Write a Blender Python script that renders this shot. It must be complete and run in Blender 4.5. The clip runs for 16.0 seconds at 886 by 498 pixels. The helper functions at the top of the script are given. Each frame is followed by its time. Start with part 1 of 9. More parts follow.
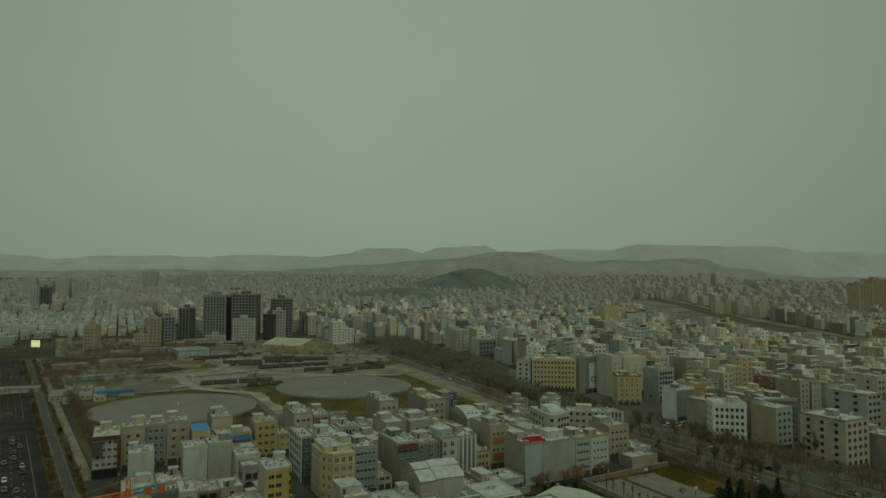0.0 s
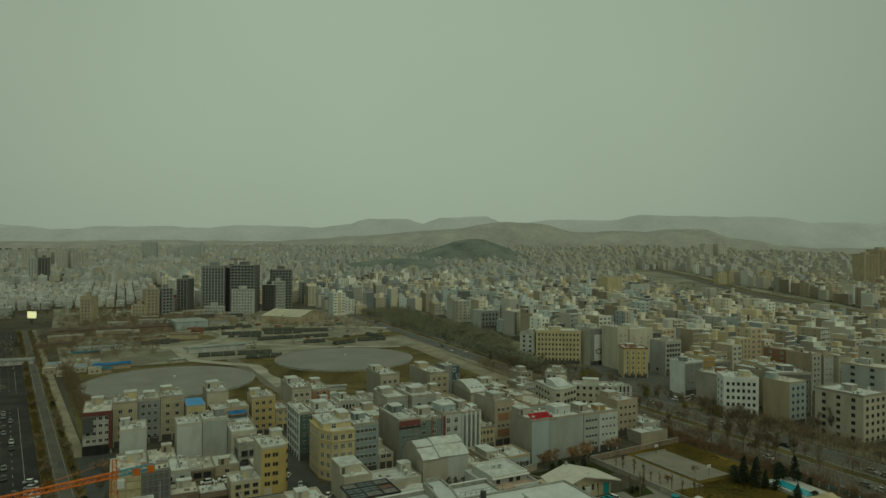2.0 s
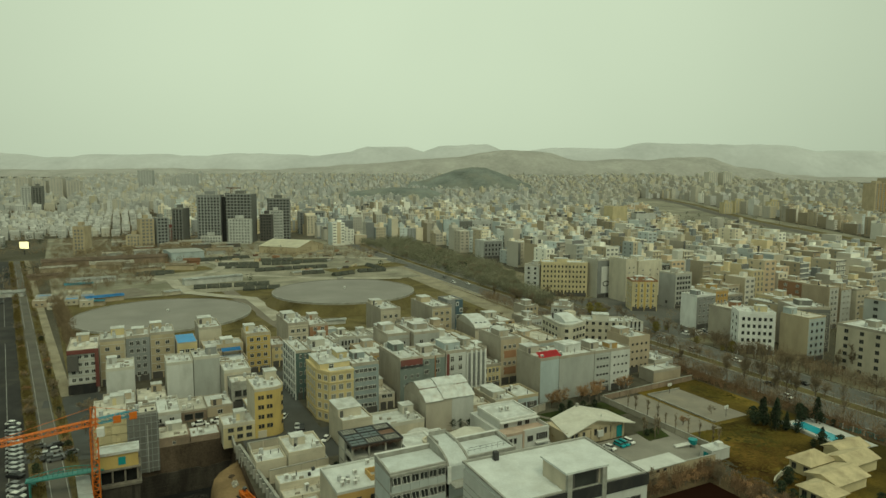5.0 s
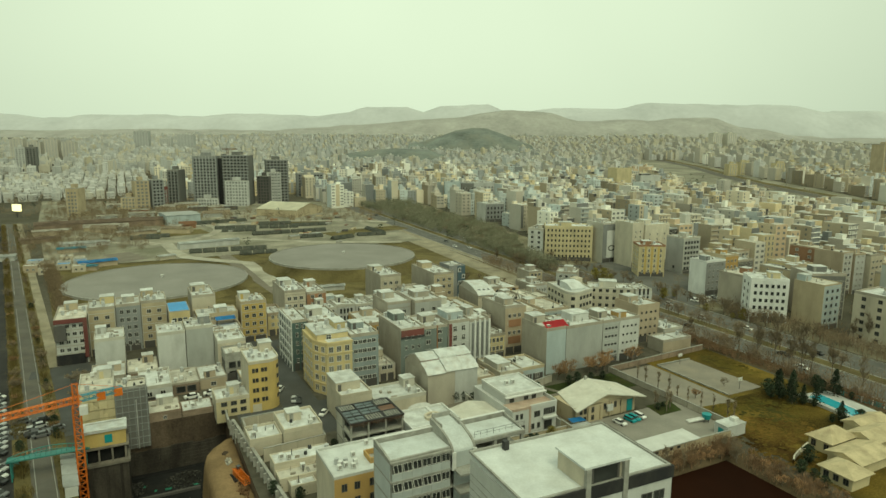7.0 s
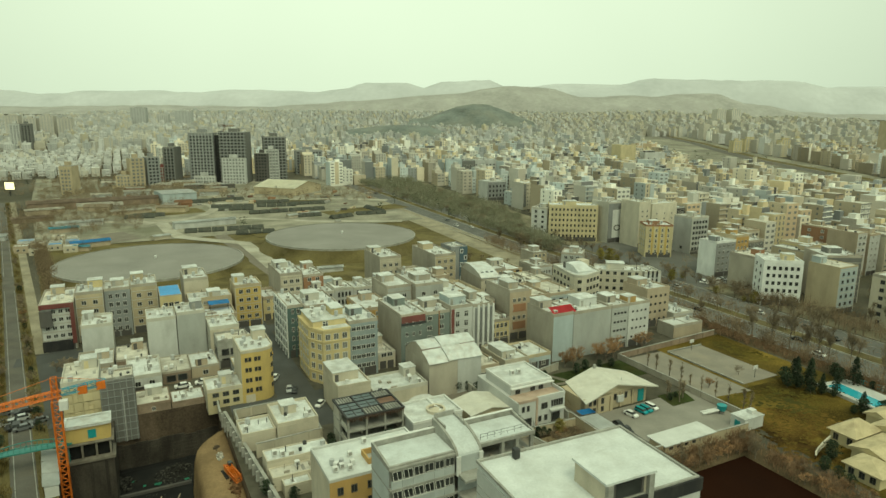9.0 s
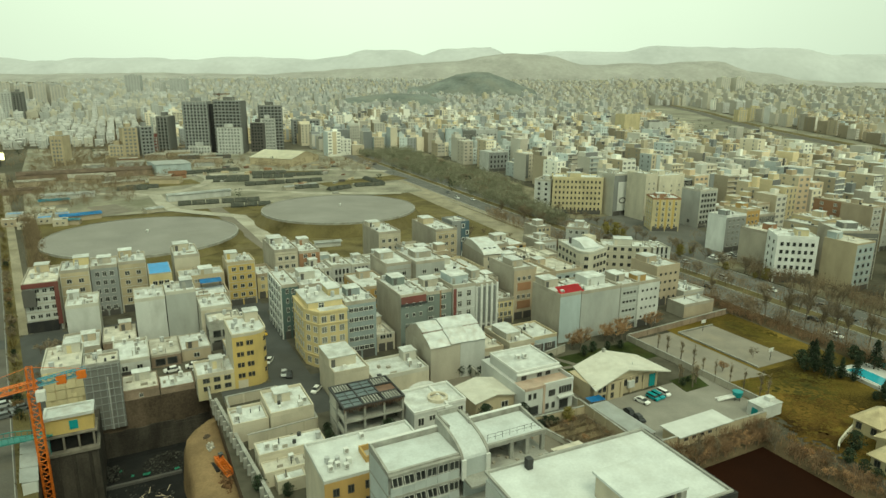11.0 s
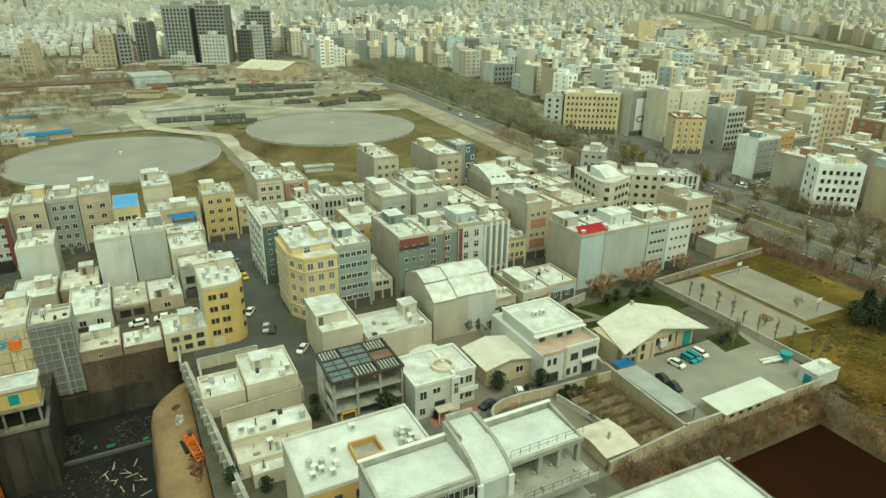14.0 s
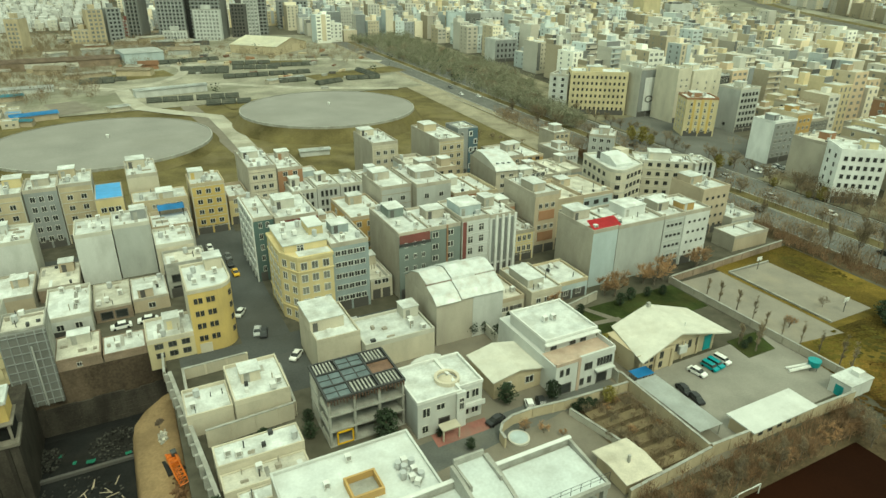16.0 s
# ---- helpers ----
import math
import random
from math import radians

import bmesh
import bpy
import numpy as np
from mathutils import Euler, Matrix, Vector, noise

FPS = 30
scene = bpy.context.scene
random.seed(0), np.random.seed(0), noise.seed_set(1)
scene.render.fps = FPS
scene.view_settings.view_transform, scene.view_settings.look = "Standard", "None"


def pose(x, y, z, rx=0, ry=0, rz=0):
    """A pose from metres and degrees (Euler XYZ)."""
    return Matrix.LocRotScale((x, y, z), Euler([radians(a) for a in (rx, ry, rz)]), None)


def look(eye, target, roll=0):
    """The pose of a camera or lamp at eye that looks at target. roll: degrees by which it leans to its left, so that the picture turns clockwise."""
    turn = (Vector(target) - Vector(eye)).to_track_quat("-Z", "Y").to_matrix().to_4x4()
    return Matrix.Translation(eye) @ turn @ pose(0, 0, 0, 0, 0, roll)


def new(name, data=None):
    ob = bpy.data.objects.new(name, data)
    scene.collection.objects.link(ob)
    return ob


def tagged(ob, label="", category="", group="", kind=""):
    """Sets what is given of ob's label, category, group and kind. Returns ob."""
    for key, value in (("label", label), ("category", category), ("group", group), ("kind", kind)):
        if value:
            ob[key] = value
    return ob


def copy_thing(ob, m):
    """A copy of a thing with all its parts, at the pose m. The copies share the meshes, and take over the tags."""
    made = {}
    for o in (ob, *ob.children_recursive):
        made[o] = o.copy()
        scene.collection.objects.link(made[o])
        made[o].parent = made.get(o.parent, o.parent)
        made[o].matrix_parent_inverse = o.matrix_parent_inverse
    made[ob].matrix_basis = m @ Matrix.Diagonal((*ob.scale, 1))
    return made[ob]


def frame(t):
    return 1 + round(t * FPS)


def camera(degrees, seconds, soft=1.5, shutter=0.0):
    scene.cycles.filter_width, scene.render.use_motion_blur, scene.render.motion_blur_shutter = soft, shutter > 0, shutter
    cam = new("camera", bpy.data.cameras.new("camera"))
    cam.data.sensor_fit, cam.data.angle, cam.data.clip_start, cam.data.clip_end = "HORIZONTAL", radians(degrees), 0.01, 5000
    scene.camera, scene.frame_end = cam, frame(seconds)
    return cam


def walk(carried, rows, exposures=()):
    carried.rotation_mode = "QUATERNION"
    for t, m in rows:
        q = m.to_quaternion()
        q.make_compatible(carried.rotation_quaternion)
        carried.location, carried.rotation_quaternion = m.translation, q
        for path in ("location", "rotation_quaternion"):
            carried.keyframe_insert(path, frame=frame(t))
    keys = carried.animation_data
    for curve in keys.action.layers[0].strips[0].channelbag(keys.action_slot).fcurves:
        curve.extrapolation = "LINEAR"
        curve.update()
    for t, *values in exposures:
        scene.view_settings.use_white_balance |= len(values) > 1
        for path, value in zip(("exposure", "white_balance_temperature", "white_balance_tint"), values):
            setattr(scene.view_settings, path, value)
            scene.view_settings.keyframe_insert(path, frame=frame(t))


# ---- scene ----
EXPOSURES = [(0, -1.66, 7000, -24), (1.5, -1.5, 7120, -23), (3.5, -0.8, 7550, -19.6), (4.5, -0.58, 7660, -19.6), (7, -0.12, 7680, -19.6), (8.5, -0.03, 7640, -20), (11, 0.13, 7350, -21), (12.5, 0.32, 7200, -21), (16, 0.47, 7080, -21.5)]

FOV = 70.13
cam = camera(FOV, 16.0)
walk(cam, [
    (0, look((2.73, -39.62, 74.20), (2.82, 60.23, 79.59), 0.36)),
    (0.5, look((2.46, -36.67, 74.13), (2.50, 63.23, 78.60), 0.36)),
    (1, look((2.19, -33.68, 74.05), (2.26, 66.27, 77.40), 0.37)),
    (1.5, look((1.98, -30.72, 74.01), (2.00, 69.25, 76.26), 0.42)),
    (2, look((1.79, -27.81, 74.04), (1.81, 72.19, 74.79), 0.37)),
    (2.5, look((1.61, -25.00, 74.05), (1.59, 74.99, 73.40), 0.35)),
    (3, look((1.42, -22.25, 74.00), (1.42, 77.72, 71.51), 0.39)),
    (3.5, look((1.28, -19.43, 73.90), (1.24, 80.48, 69.72), 0.38)),
    (4, look((1.13, -16.50, 73.90), (1.10, 83.31, 67.69), 0.39)),
    (4.5, look((0.91, -13.44, 74.00), (0.92, 86.20, 65.53), 0.39)),
    (7, look((0.00, -0.00, 74.00), (0.01, 98.63, 57.50), 0.41)),
    (7.5, look((-0.15, 2.92, 73.96), (-0.16, 101.33, 56.18), 0.41)),
    (8, look((-0.42, 5.71, 73.91), (-0.46, 103.92, 55.08), 0.41)),
    (8.5, look((-0.48, 8.26, 73.88), (-0.53, 106.31, 54.26), 0.40)),
    (11, look((-1.16, 19.43, 74.01), (-1.08, 116.33, 49.30), 0.44)),
    (11.1, look((-1.27, 21.39, 73.93), (-1.18, 118.02, 48.17), 0.46)),
    (11.2, look((-1.41, 23.97, 73.82), (-1.31, 120.22, 46.69), 0.48)),
    (11.3, look((-1.57, 27.03, 73.69), (-1.47, 122.81, 44.94), 0.52)),
    (11.4, look((-1.73, 29.86, 73.57), (-1.61, 125.17, 43.34), 0.54)),
    (11.5, look((-1.83, 31.69, 73.50), (-1.70, 126.70, 42.30), 0.56)),
    (12, look((-1.96, 33.59, 73.35), (-1.80, 128.23, 41.07), 0.55)),
    (12.5, look((-2.10, 35.88, 73.22), (-1.90, 130.04, 39.56), 0.59)),
    (13, look((-2.22, 38.57, 73.16), (-1.97, 132.24, 38.16), 0.58)),
    (13.5, look((-2.38, 41.48, 73.14), (-2.09, 134.54, 36.53), 0.61)),
    (14, look((-2.55, 44.32, 73.12), (-2.19, 136.95, 35.42), 0.64)),
    (14.5, look((-2.72, 47.12, 73.15), (-2.41, 139.26, 34.28), 0.59)),
    (15, look((-2.92, 49.96, 73.25), (-2.49, 141.73, 33.53), 0.63)),
    (15.5, look((-3.15, 52.76, 73.43), (-2.73, 144.17, 32.90), 0.59)),
    (16, look((-3.45, 55.51, 73.64), (-2.93, 146.64, 32.48), 0.66)),
], exposures=EXPOSURES)

# ---- world, sun ----
world = bpy.data.worlds.new("overcast_sky")
scene.world = world
world.use_nodes = True
wn, wl = world.node_tree.nodes, world.node_tree.links
sky = wn.new("ShaderNodeTexSky")
sky.sky_type = "NISHITA"
sky.sun_disc = False
sky.sun_elevation = radians(57)
sky.sun_rotation = radians(155)
sky.dust_density = 6.0
sky_grey = wn.new("ShaderNodeHueSaturation")
sky_grey.inputs["Saturation"].default_value = 0.12
sky_cloud = wn.new("ShaderNodeMixRGB")
sky_cloud.inputs["Fac"].default_value = 0.82
sky_cloud.inputs["Color2"].default_value = (8.15, 8.75, 8.3, 1)
wl.new(sky.outputs[0], sky_grey.inputs["Color"])
wl.new(sky_grey.outputs[0], sky_cloud.inputs["Color1"])
geo = wn.new("ShaderNodeTexCoord")
toward = wn.new("ShaderNodeVectorMath")
toward.operation = "DOT_PRODUCT"
toward.inputs[1].default_value = Vector((-0.08, 0.93, 0.36)).normalized()
wl.new(geo.outputs["Generated"], toward.inputs[0])
glow = wn.new("ShaderNodeMapRange")
glow.inputs["From Min"].default_value, glow.inputs["From Max"].default_value = 0.7, 1.0
glow.inputs["To Min"].default_value, glow.inputs["To Max"].default_value = 0.92, 1.29
wl.new(toward.outputs["Value"], glow.inputs["Value"])
cloud = wn.new("ShaderNodeTexNoise")
cloud.inputs["Scale"].default_value, cloud.inputs["Detail"].default_value = 2.2, 3
wl.new(geo.outputs["Generated"], cloud.inputs["Vector"])
cloud_range = wn.new("ShaderNodeMapRange")
cloud_range.inputs["To Min"].default_value, cloud_range.inputs["To Max"].default_value = 0.93, 1.07
wl.new(cloud.outputs["Fac"], cloud_range.inputs["Value"])
veil = wn.new("ShaderNodeMath")
veil.operation = "MULTIPLY"
wl.new(glow.outputs[0], veil.inputs[0])
wl.new(cloud_range.outputs[0], veil.inputs[1])
lit = wn.new("ShaderNodeVectorMath")
lit.operation = "SCALE"
wl.new(sky_cloud.outputs[0], lit.inputs[0])
wl.new(veil.outputs[0], lit.inputs["Scale"])
wl.new(lit.outputs[0], wn["Background"].inputs["Color"])
wn["Background"].inputs["Strength"].default_value = 0.1

sun = new("sun", bpy.data.lights.new("sun", "SUN"))
sun.data.energy, sun.data.angle, sun.data.color = 1.35, radians(25), (1.0, 0.92, 0.8)
sun.matrix_world = look((70, -150, 255), (0, 0, 0))


# ---- materials ----
def mat(name, color, rough=0.8, vary=0.12, scale=0.6, fine=8.0, bump=0.15, metal=0.0, streak=0.0, rand=0.0, island=0.0, dirt=None, dirt_amount=0.0):
    m = bpy.data.materials.new(name)
    m.use_nodes = True
    n, l = m.node_tree.nodes, m.node_tree.links
    b = n["Principled BSDF"]
    b.inputs["Roughness"].default_value, b.inputs["Metallic"].default_value = rough, metal
    b.inputs["Specular IOR Level"].default_value = 0.06 if rough > 0.94 else 0.2 if rough > 0.75 else 0.4
    tc = n.new("ShaderNodeTexCoord")
    mp = n.new("ShaderNodeMapping")
    if streak:
        mp.inputs["Scale"].default_value = (1, 1, 1 / streak)
    own, apart, shift = n.new("ShaderNodeObjectInfo"), n.new("ShaderNodeVectorMath"), n.new("ShaderNodeVectorMath")
    apart.operation, shift.operation = "SCALE", "ADD"
    apart.inputs[0].default_value = (137, 71, 53)
    l.new(own.outputs["Random"], apart.inputs["Scale"])
    l.new(tc.outputs["Object"], shift.inputs[0])
    l.new(apart.outputs[0], shift.inputs[1])
    l.new(shift.outputs[0], mp.inputs["Vector"])
    big, small = n.new("ShaderNodeTexNoise"), n.new("ShaderNodeTexNoise")
    big.inputs["Scale"].default_value, small.inputs["Scale"].default_value = scale, fine
    big.inputs["Detail"].default_value, small.inputs["Detail"].default_value = 5, 3
    l.new(mp.outputs[0], big.inputs["Vector"])
    l.new(tc.outputs["Object"], small.inputs["Vector"])
    add = n.new("ShaderNodeMath")
    add.operation = "MULTIPLY_ADD"
    add.inputs[1].default_value = 0.5
    l.new(small.outputs["Fac"], add.inputs[0])
    l.new(big.outputs["Fac"], add.inputs[2])
    ramp = n.new("ShaderNodeMapRange")
    ramp.inputs["From Min"].default_value, ramp.inputs["From Max"].default_value = 0.45, 1.05
    ramp.inputs["To Min"].default_value, ramp.inputs["To Max"].default_value = 1 - 2.2 * vary, 1 + 1.6 * vary
    l.new(add.outputs[0], ramp.inputs["Value"])
    value = ramp.outputs[0]
    for amount, kind, socket in ((rand, "ShaderNodeObjectInfo", "Random"), (island, "ShaderNodeNewGeometry", "Random Per Island")):
        if amount:
            src, rr, mul = n.new(kind), n.new("ShaderNodeMapRange"), n.new("ShaderNodeMath")
            rr.inputs["To Min"].default_value, rr.inputs["To Max"].default_value = 1 - amount, 1 + amount
            mul.operation = "MULTIPLY"
            l.new(src.outputs[socket], rr.inputs["Value"])
            l.new(rr.outputs[0], mul.inputs[0])
            l.new(value, mul.inputs[1])
            value = mul.outputs[0]
    mix = n.new("ShaderNodeVectorMath")
    mix.operation = "SCALE"
    mix.inputs[0].default_value = color
    l.new(value, mix.inputs["Scale"])
    out = mix.outputs[0]
    if dirt:
        dn, dr, dm = n.new("ShaderNodeTexNoise"), n.new("ShaderNodeMapRange"), n.new("ShaderNodeMixRGB")
        dn.inputs["Scale"].default_value, dn.inputs["Detail"].default_value, dn.inputs["Roughness"].default_value = scale * 0.7, 8, 0.65
        dr.inputs["From Min"].default_value, dr.inputs["From Max"].default_value = 0.48, 0.66
        dr.inputs["To Max"].default_value = dirt_amount
        dm.inputs["Color2"].default_value = (*dirt, 1)
        l.new(mp.outputs[0], dn.inputs["Vector"])
        l.new(dn.outputs["Fac"], dr.inputs["Value"])
        l.new(dr.outputs[0], dm.inputs["Fac"])
        l.new(out, dm.inputs["Color1"])
        out = dm.outputs[0]
    l.new(out, b.inputs["Base Color"])
    if bump:
        bp = n.new("ShaderNodeBump")
        bp.inputs["Strength"].default_value, bp.inputs["Distance"].default_value = bump, 0.05
        l.new(small.outputs["Fac"], bp.inputs["Height"])
        l.new(bp.outputs[0], b.inputs["Normal"])
    return m


GRIME = (0.16, 0.14, 0.11)
WALL = {k: mat("render_" + k, c, 0.85, 0.08, 0.25, 5, 0.2, streak=2.5, rand=0.07, dirt=GRIME, dirt_amount=0.22) for k, c in {
    "white": (0.53, 0.535, 0.515), "cream": (0.52, 0.47, 0.375), "yellow": (0.57, 0.47, 0.265), "ochre": (0.46, 0.30, 0.12), "grey": (0.264, 0.273, 0.273),
    "pale": (0.405, 0.414, 0.396), "green": (0.088, 0.132, 0.128), "red": (0.17, 0.062, 0.056), "blue": (0.0792, 0.123, 0.15), "paleblue": (0.42, 0.478, 0.49),
    "black": (0.0308, 0.0308, 0.0326), "brick": (0.317, 0.176, 0.106), "tan": (0.42, 0.35, 0.26), "dark": (0.106, 0.101, 0.0968), "slate": (0.165, 0.165, 0.155), "sand": (0.47, 0.395, 0.275), "butter": (0.57, 0.49, 0.31), "ivory": (0.60, 0.555, 0.45), "bright": (0.72, 0.73, 0.71), "mustard": (0.53, 0.39, 0.15), "moss": (0.185, 0.215, 0.20), "bluegrey": (0.30, 0.345, 0.35)}.items()}
CEMENT = mat("bare_cement_render", (0.40, 0.365, 0.305), 0.9, 0.1, 0.22, 4, 0.3, streak=2.2, rand=0.1, dirt=GRIME, dirt_amount=0.3)
CEMENT_PALE = mat("pale_cement_render", (0.50, 0.48, 0.42), 0.9, 0.08, 0.22, 4, 0.3, streak=2.2, dirt=GRIME, dirt_amount=0.22)
CONCRETE = mat("raw_concrete", (0.34, 0.335, 0.305), 0.85, 0.15, 0.5, 6, 0.3, dirt=GRIME, dirt_amount=0.4)
ROOF = mat("pale_roof_sheet", (0.55, 0.565, 0.55), 0.7, 0.16, 0.35, 3, 0.2, rand=0.1, dirt=(0.28, 0.26, 0.22), dirt_amount=0.55)
ROOF_DULL = mat("dusty_roof_sheet", (0.54, 0.515, 0.45), 0.85, 0.15, 0.35, 3, 0.2, rand=0.15, dirt=(0.24, 0.22, 0.18), dirt_amount=0.6)
ROOF_METAL = mat("galvanised_roof", (0.59, 0.605, 0.59), 0.5, 0.1, 0.5, 4, 0.1, metal=0.25, dirt=(0.32, 0.22, 0.15), dirt_amount=0.35)
ROOF_CLEAN = mat("clean_white_roof", (0.585, 0.605, 0.595), 0.7, 0.09, 0.3, 3, 0.2, dirt=(0.42, 0.42, 0.39), dirt_amount=0.5)
BANK_TWIG = mat("dark_bank_twigs", (0.225, 0.145, 0.09), 0.95, 0.25, 0.5, 4, 0.0, island=0.4)
SHELL_WALL = mat("blue_grey_panel", (0.46, 0.49, 0.485), 0.8, 0.08, 0.3, 5, 0.2, streak=2.0, dirt=GRIME, dirt_amount=0.2)
SHELL_ROOF = mat("blue_grey_roof_screed", (0.55, 0.58, 0.575), 0.8, 0.1, 0.25, 3, 0.2, dirt=(0.33, 0.33, 0.31), dirt_amount=0.5)
LAWN = mat("dark_green_lawn", (0.04, 0.052, 0.018), 0.95, 0.3, 0.15, 3, 0.4, dirt=(0.07, 0.06, 0.025), dirt_amount=0.5)
LANE = mat("grey_lane", (0.12, 0.122, 0.115), 0.9, 0.15, 0.15, 3, 0.2, dirt=(0.17, 0.15, 0.12), dirt_amount=0.5)
COURT_TAN = mat("dusty_court", (0.235, 0.213, 0.18), 0.9, 0.1, 0.15, 3, 0.2, dirt=(0.30, 0.26, 0.20), dirt_amount=0.5)
TENT_ROOF = mat("weathered_tan_roof", (0.50, 0.42, 0.27), 0.85, 0.12, 0.4, 4, 0.2, dirt=(0.24, 0.19, 0.12), dirt_amount=0.5)
TILE_RED = mat("red_roof_sheet", (0.55, 0.03, 0.045), 0.55, 0.1, 0.6, 5, 0.1)
TARP_BLUE = mat("blue_roof_sheet", (0.04, 0.26, 0.58), 0.5, 0.1, 0.5, 5, 0.1)
TARP_TEAL = mat("teal_sheet", (0.02, 0.25, 0.27), 0.5, 0.1, 0.5, 5, 0.1)
TARP_TEAL_PALE = mat("faded_teal_blue_sheet", (0.06, 0.27, 0.36), 0.55, 0.12, 0.5, 5, 0.1, dirt=(0.2, 0.24, 0.25), dirt_amount=0.5)
GLASS = mat("dark_window_glass", (0.042, 0.045, 0.044), 0.15, 0.3, 0.4, 1, 0.0)
FRAME = mat("pale_window_frame", (0.55, 0.54, 0.50), 0.5, 0.05, 1, 8, 0.0)
FRAME_DARK = mat("dark_window_frame", (0.09, 0.085, 0.08), 0.5, 0.05, 1, 8, 0.0)
ROAD_GREY = mat("worn_grey_asphalt", (0.082, 0.085, 0.084), 0.9, 0.15, 0.1, 2, 0.2, dirt=(0.065, 0.064, 0.058), dirt_amount=0.5)
RAMP_EARTH = mat("tan_clay_earth", (0.26, 0.18, 0.10), 0.95, 0.2, 0.15, 2, 0.6, dirt=(0.17, 0.12, 0.07), dirt_amount=0.7)
# Concrete of the pit, its tone darkened to paint the shade down there.
SHORING = mat("shaded_dark_shotcrete", (0.062, 0.054, 0.045), 0.85, 0.3, 0.3, 3, 0.5, streak=2.5, dirt=(0.03, 0.026, 0.022), dirt_amount=0.8)
PALE_DUST = mat("pale_dusty_track", (0.29, 0.26, 0.195), 0.95, 0.2, 0.1, 1.5, 0.4, dirt=(0.2, 0.175, 0.12), dirt_amount=0.7)
SLIP = mat("worn_slip_road", (0.115, 0.108, 0.095), 0.9, 0.15, 0.15, 3, 0.2, dirt=(0.15, 0.13, 0.10), dirt_amount=0.5)
# Boulevard asphalt, lighter than the streets to paint the haze over it.
HAZED_ROAD = mat("hazed_asphalt", (0.125, 0.123, 0.115), 0.9, 0.15, 0.1, 2, 0.2, dirt=(0.12, 0.118, 0.108), dirt_amount=0.6)
ASPHALT = mat("asphalt", (0.036, 0.035, 0.034), 0.9, 0.2, 0.12, 3, 0.2, dirt=(0.075, 0.068, 0.056), dirt_amount=0.5)
PAVING = mat("pale_paving", (0.18, 0.16, 0.13), 0.9, 0.12, 0.2, 4, 0.2, dirt=(0.2, 0.17, 0.13), dirt_amount=0.5)
GROUND = mat("dusty_town_ground", (0.10, 0.092, 0.072), 0.95, 0.3, 0.02, 0.4, 0.3, dirt=(0.07, 0.066, 0.045), dirt_amount=0.8)
SOIL = mat("dry_soil", (0.20, 0.155, 0.095), 0.95, 0.2, 0.12, 2, 0.5, dirt=(0.10, 0.08, 0.05), dirt_amount=0.8)
PIT_SOIL = mat("cut_earth", (0.128, 0.096, 0.07), 0.95, 0.3, 0.15, 2, 0.6, streak=3, dirt=(0.04, 0.032, 0.026), dirt_amount=0.7)
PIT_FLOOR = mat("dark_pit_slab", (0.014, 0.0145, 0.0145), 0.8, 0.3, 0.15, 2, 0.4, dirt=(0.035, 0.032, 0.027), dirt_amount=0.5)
GRASS = mat("dry_grass", (0.128, 0.09, 0.022), 0.95, 0.5, 0.05, 2.5, 0.5, dirt=(0.042, 0.036, 0.012), dirt_amount=0.9)
GRASS_RUST = mat("rusty_dry_grass", (0.128, 0.08, 0.02), 0.95, 0.5, 0.08, 2.5, 0.5, dirt=(0.05, 0.028, 0.01), dirt_amount=0.8)
GRASS_OLIVE = mat("olive_winter_grass", (0.1, 0.078, 0.018), 0.95, 0.5, 0.08, 2.5, 0.5, dirt=(0.045, 0.045, 0.015), dirt_amount=0.8)
GRASS_GREEN = mat("winter_grass", (0.135, 0.112, 0.052), 0.95, 0.3, 0.08, 2.5, 0.5, dirt=(0.165, 0.138, 0.08), dirt_amount=0.7)
YARD_TARMAC = mat("dusty_grey_yard_tarmac", (0.26, 0.245, 0.215), 0.9, 0.12, 0.12, 3, 0.2, dirt=(0.19, 0.175, 0.15), dirt_amount=0.5)
POND = mat("dark_red_pitch", (0.017, 0.0052, 0.002), 0.95, 0.15, 0.08, 2, 0.2)
TANK_TOP = mat("gravel_tank_top", (0.255, 0.246, 0.228), 0.95, 0.08, 0.05, 1.2, 0.3, dirt=(0.215, 0.205, 0.185), dirt_amount=0.5)
STEEL = mat("rusty_steel", (0.16, 0.09, 0.06), 0.7, 0.2, 0.8, 6, 0.1)
STEEL_DARK = mat("dark_steel", (0.05, 0.05, 0.05), 0.6, 0.15, 0.8, 6, 0.1, metal=0.2)
DECK = mat("blue_grey_deck", (0.12, 0.15, 0.16), 0.5, 0.2, 0.5, 4, 0.1, metal=0.2)
ORANGE = mat("orange_paint", (0.62, 0.16, 0.025), 0.5, 0.12, 0.8, 6, 0.1)
WHITE_PAINT = mat("white_paint", (0.64, 0.64, 0.615), 0.5, 0.06, 0.8, 6, 0.05)
POOL_WATER = mat("pool_water", (0.04, 0.33, 0.42), 0.1, 0.1, 0.2, 2, 0.05)
BARK = mat("grey_brown_bark", (0.17, 0.14, 0.11), 0.9, 0.2, 2, 10, 0.2, rand=0.2)
TWIG = mat("bare_twigs", (0.255, 0.205, 0.14), 0.95, 0.25, 0.5, 4, 0.0, rand=0.25)
TWIG_RUST = mat("rusty_brown_twigs", (0.42, 0.265, 0.15), 0.95, 0.25, 0.5, 4, 0.0, rand=0.25)
LEAF = mat("dark_evergreen_leaf", (0.035, 0.05, 0.028), 0.8, 0.3, 0.8, 4, 0.0, rand=0.25)
LEAF_YELLOW = mat("yellow_green_leaf", (0.24, 0.20, 0.055), 0.8, 0.25, 0.8, 4, 0.0, rand=0.2)
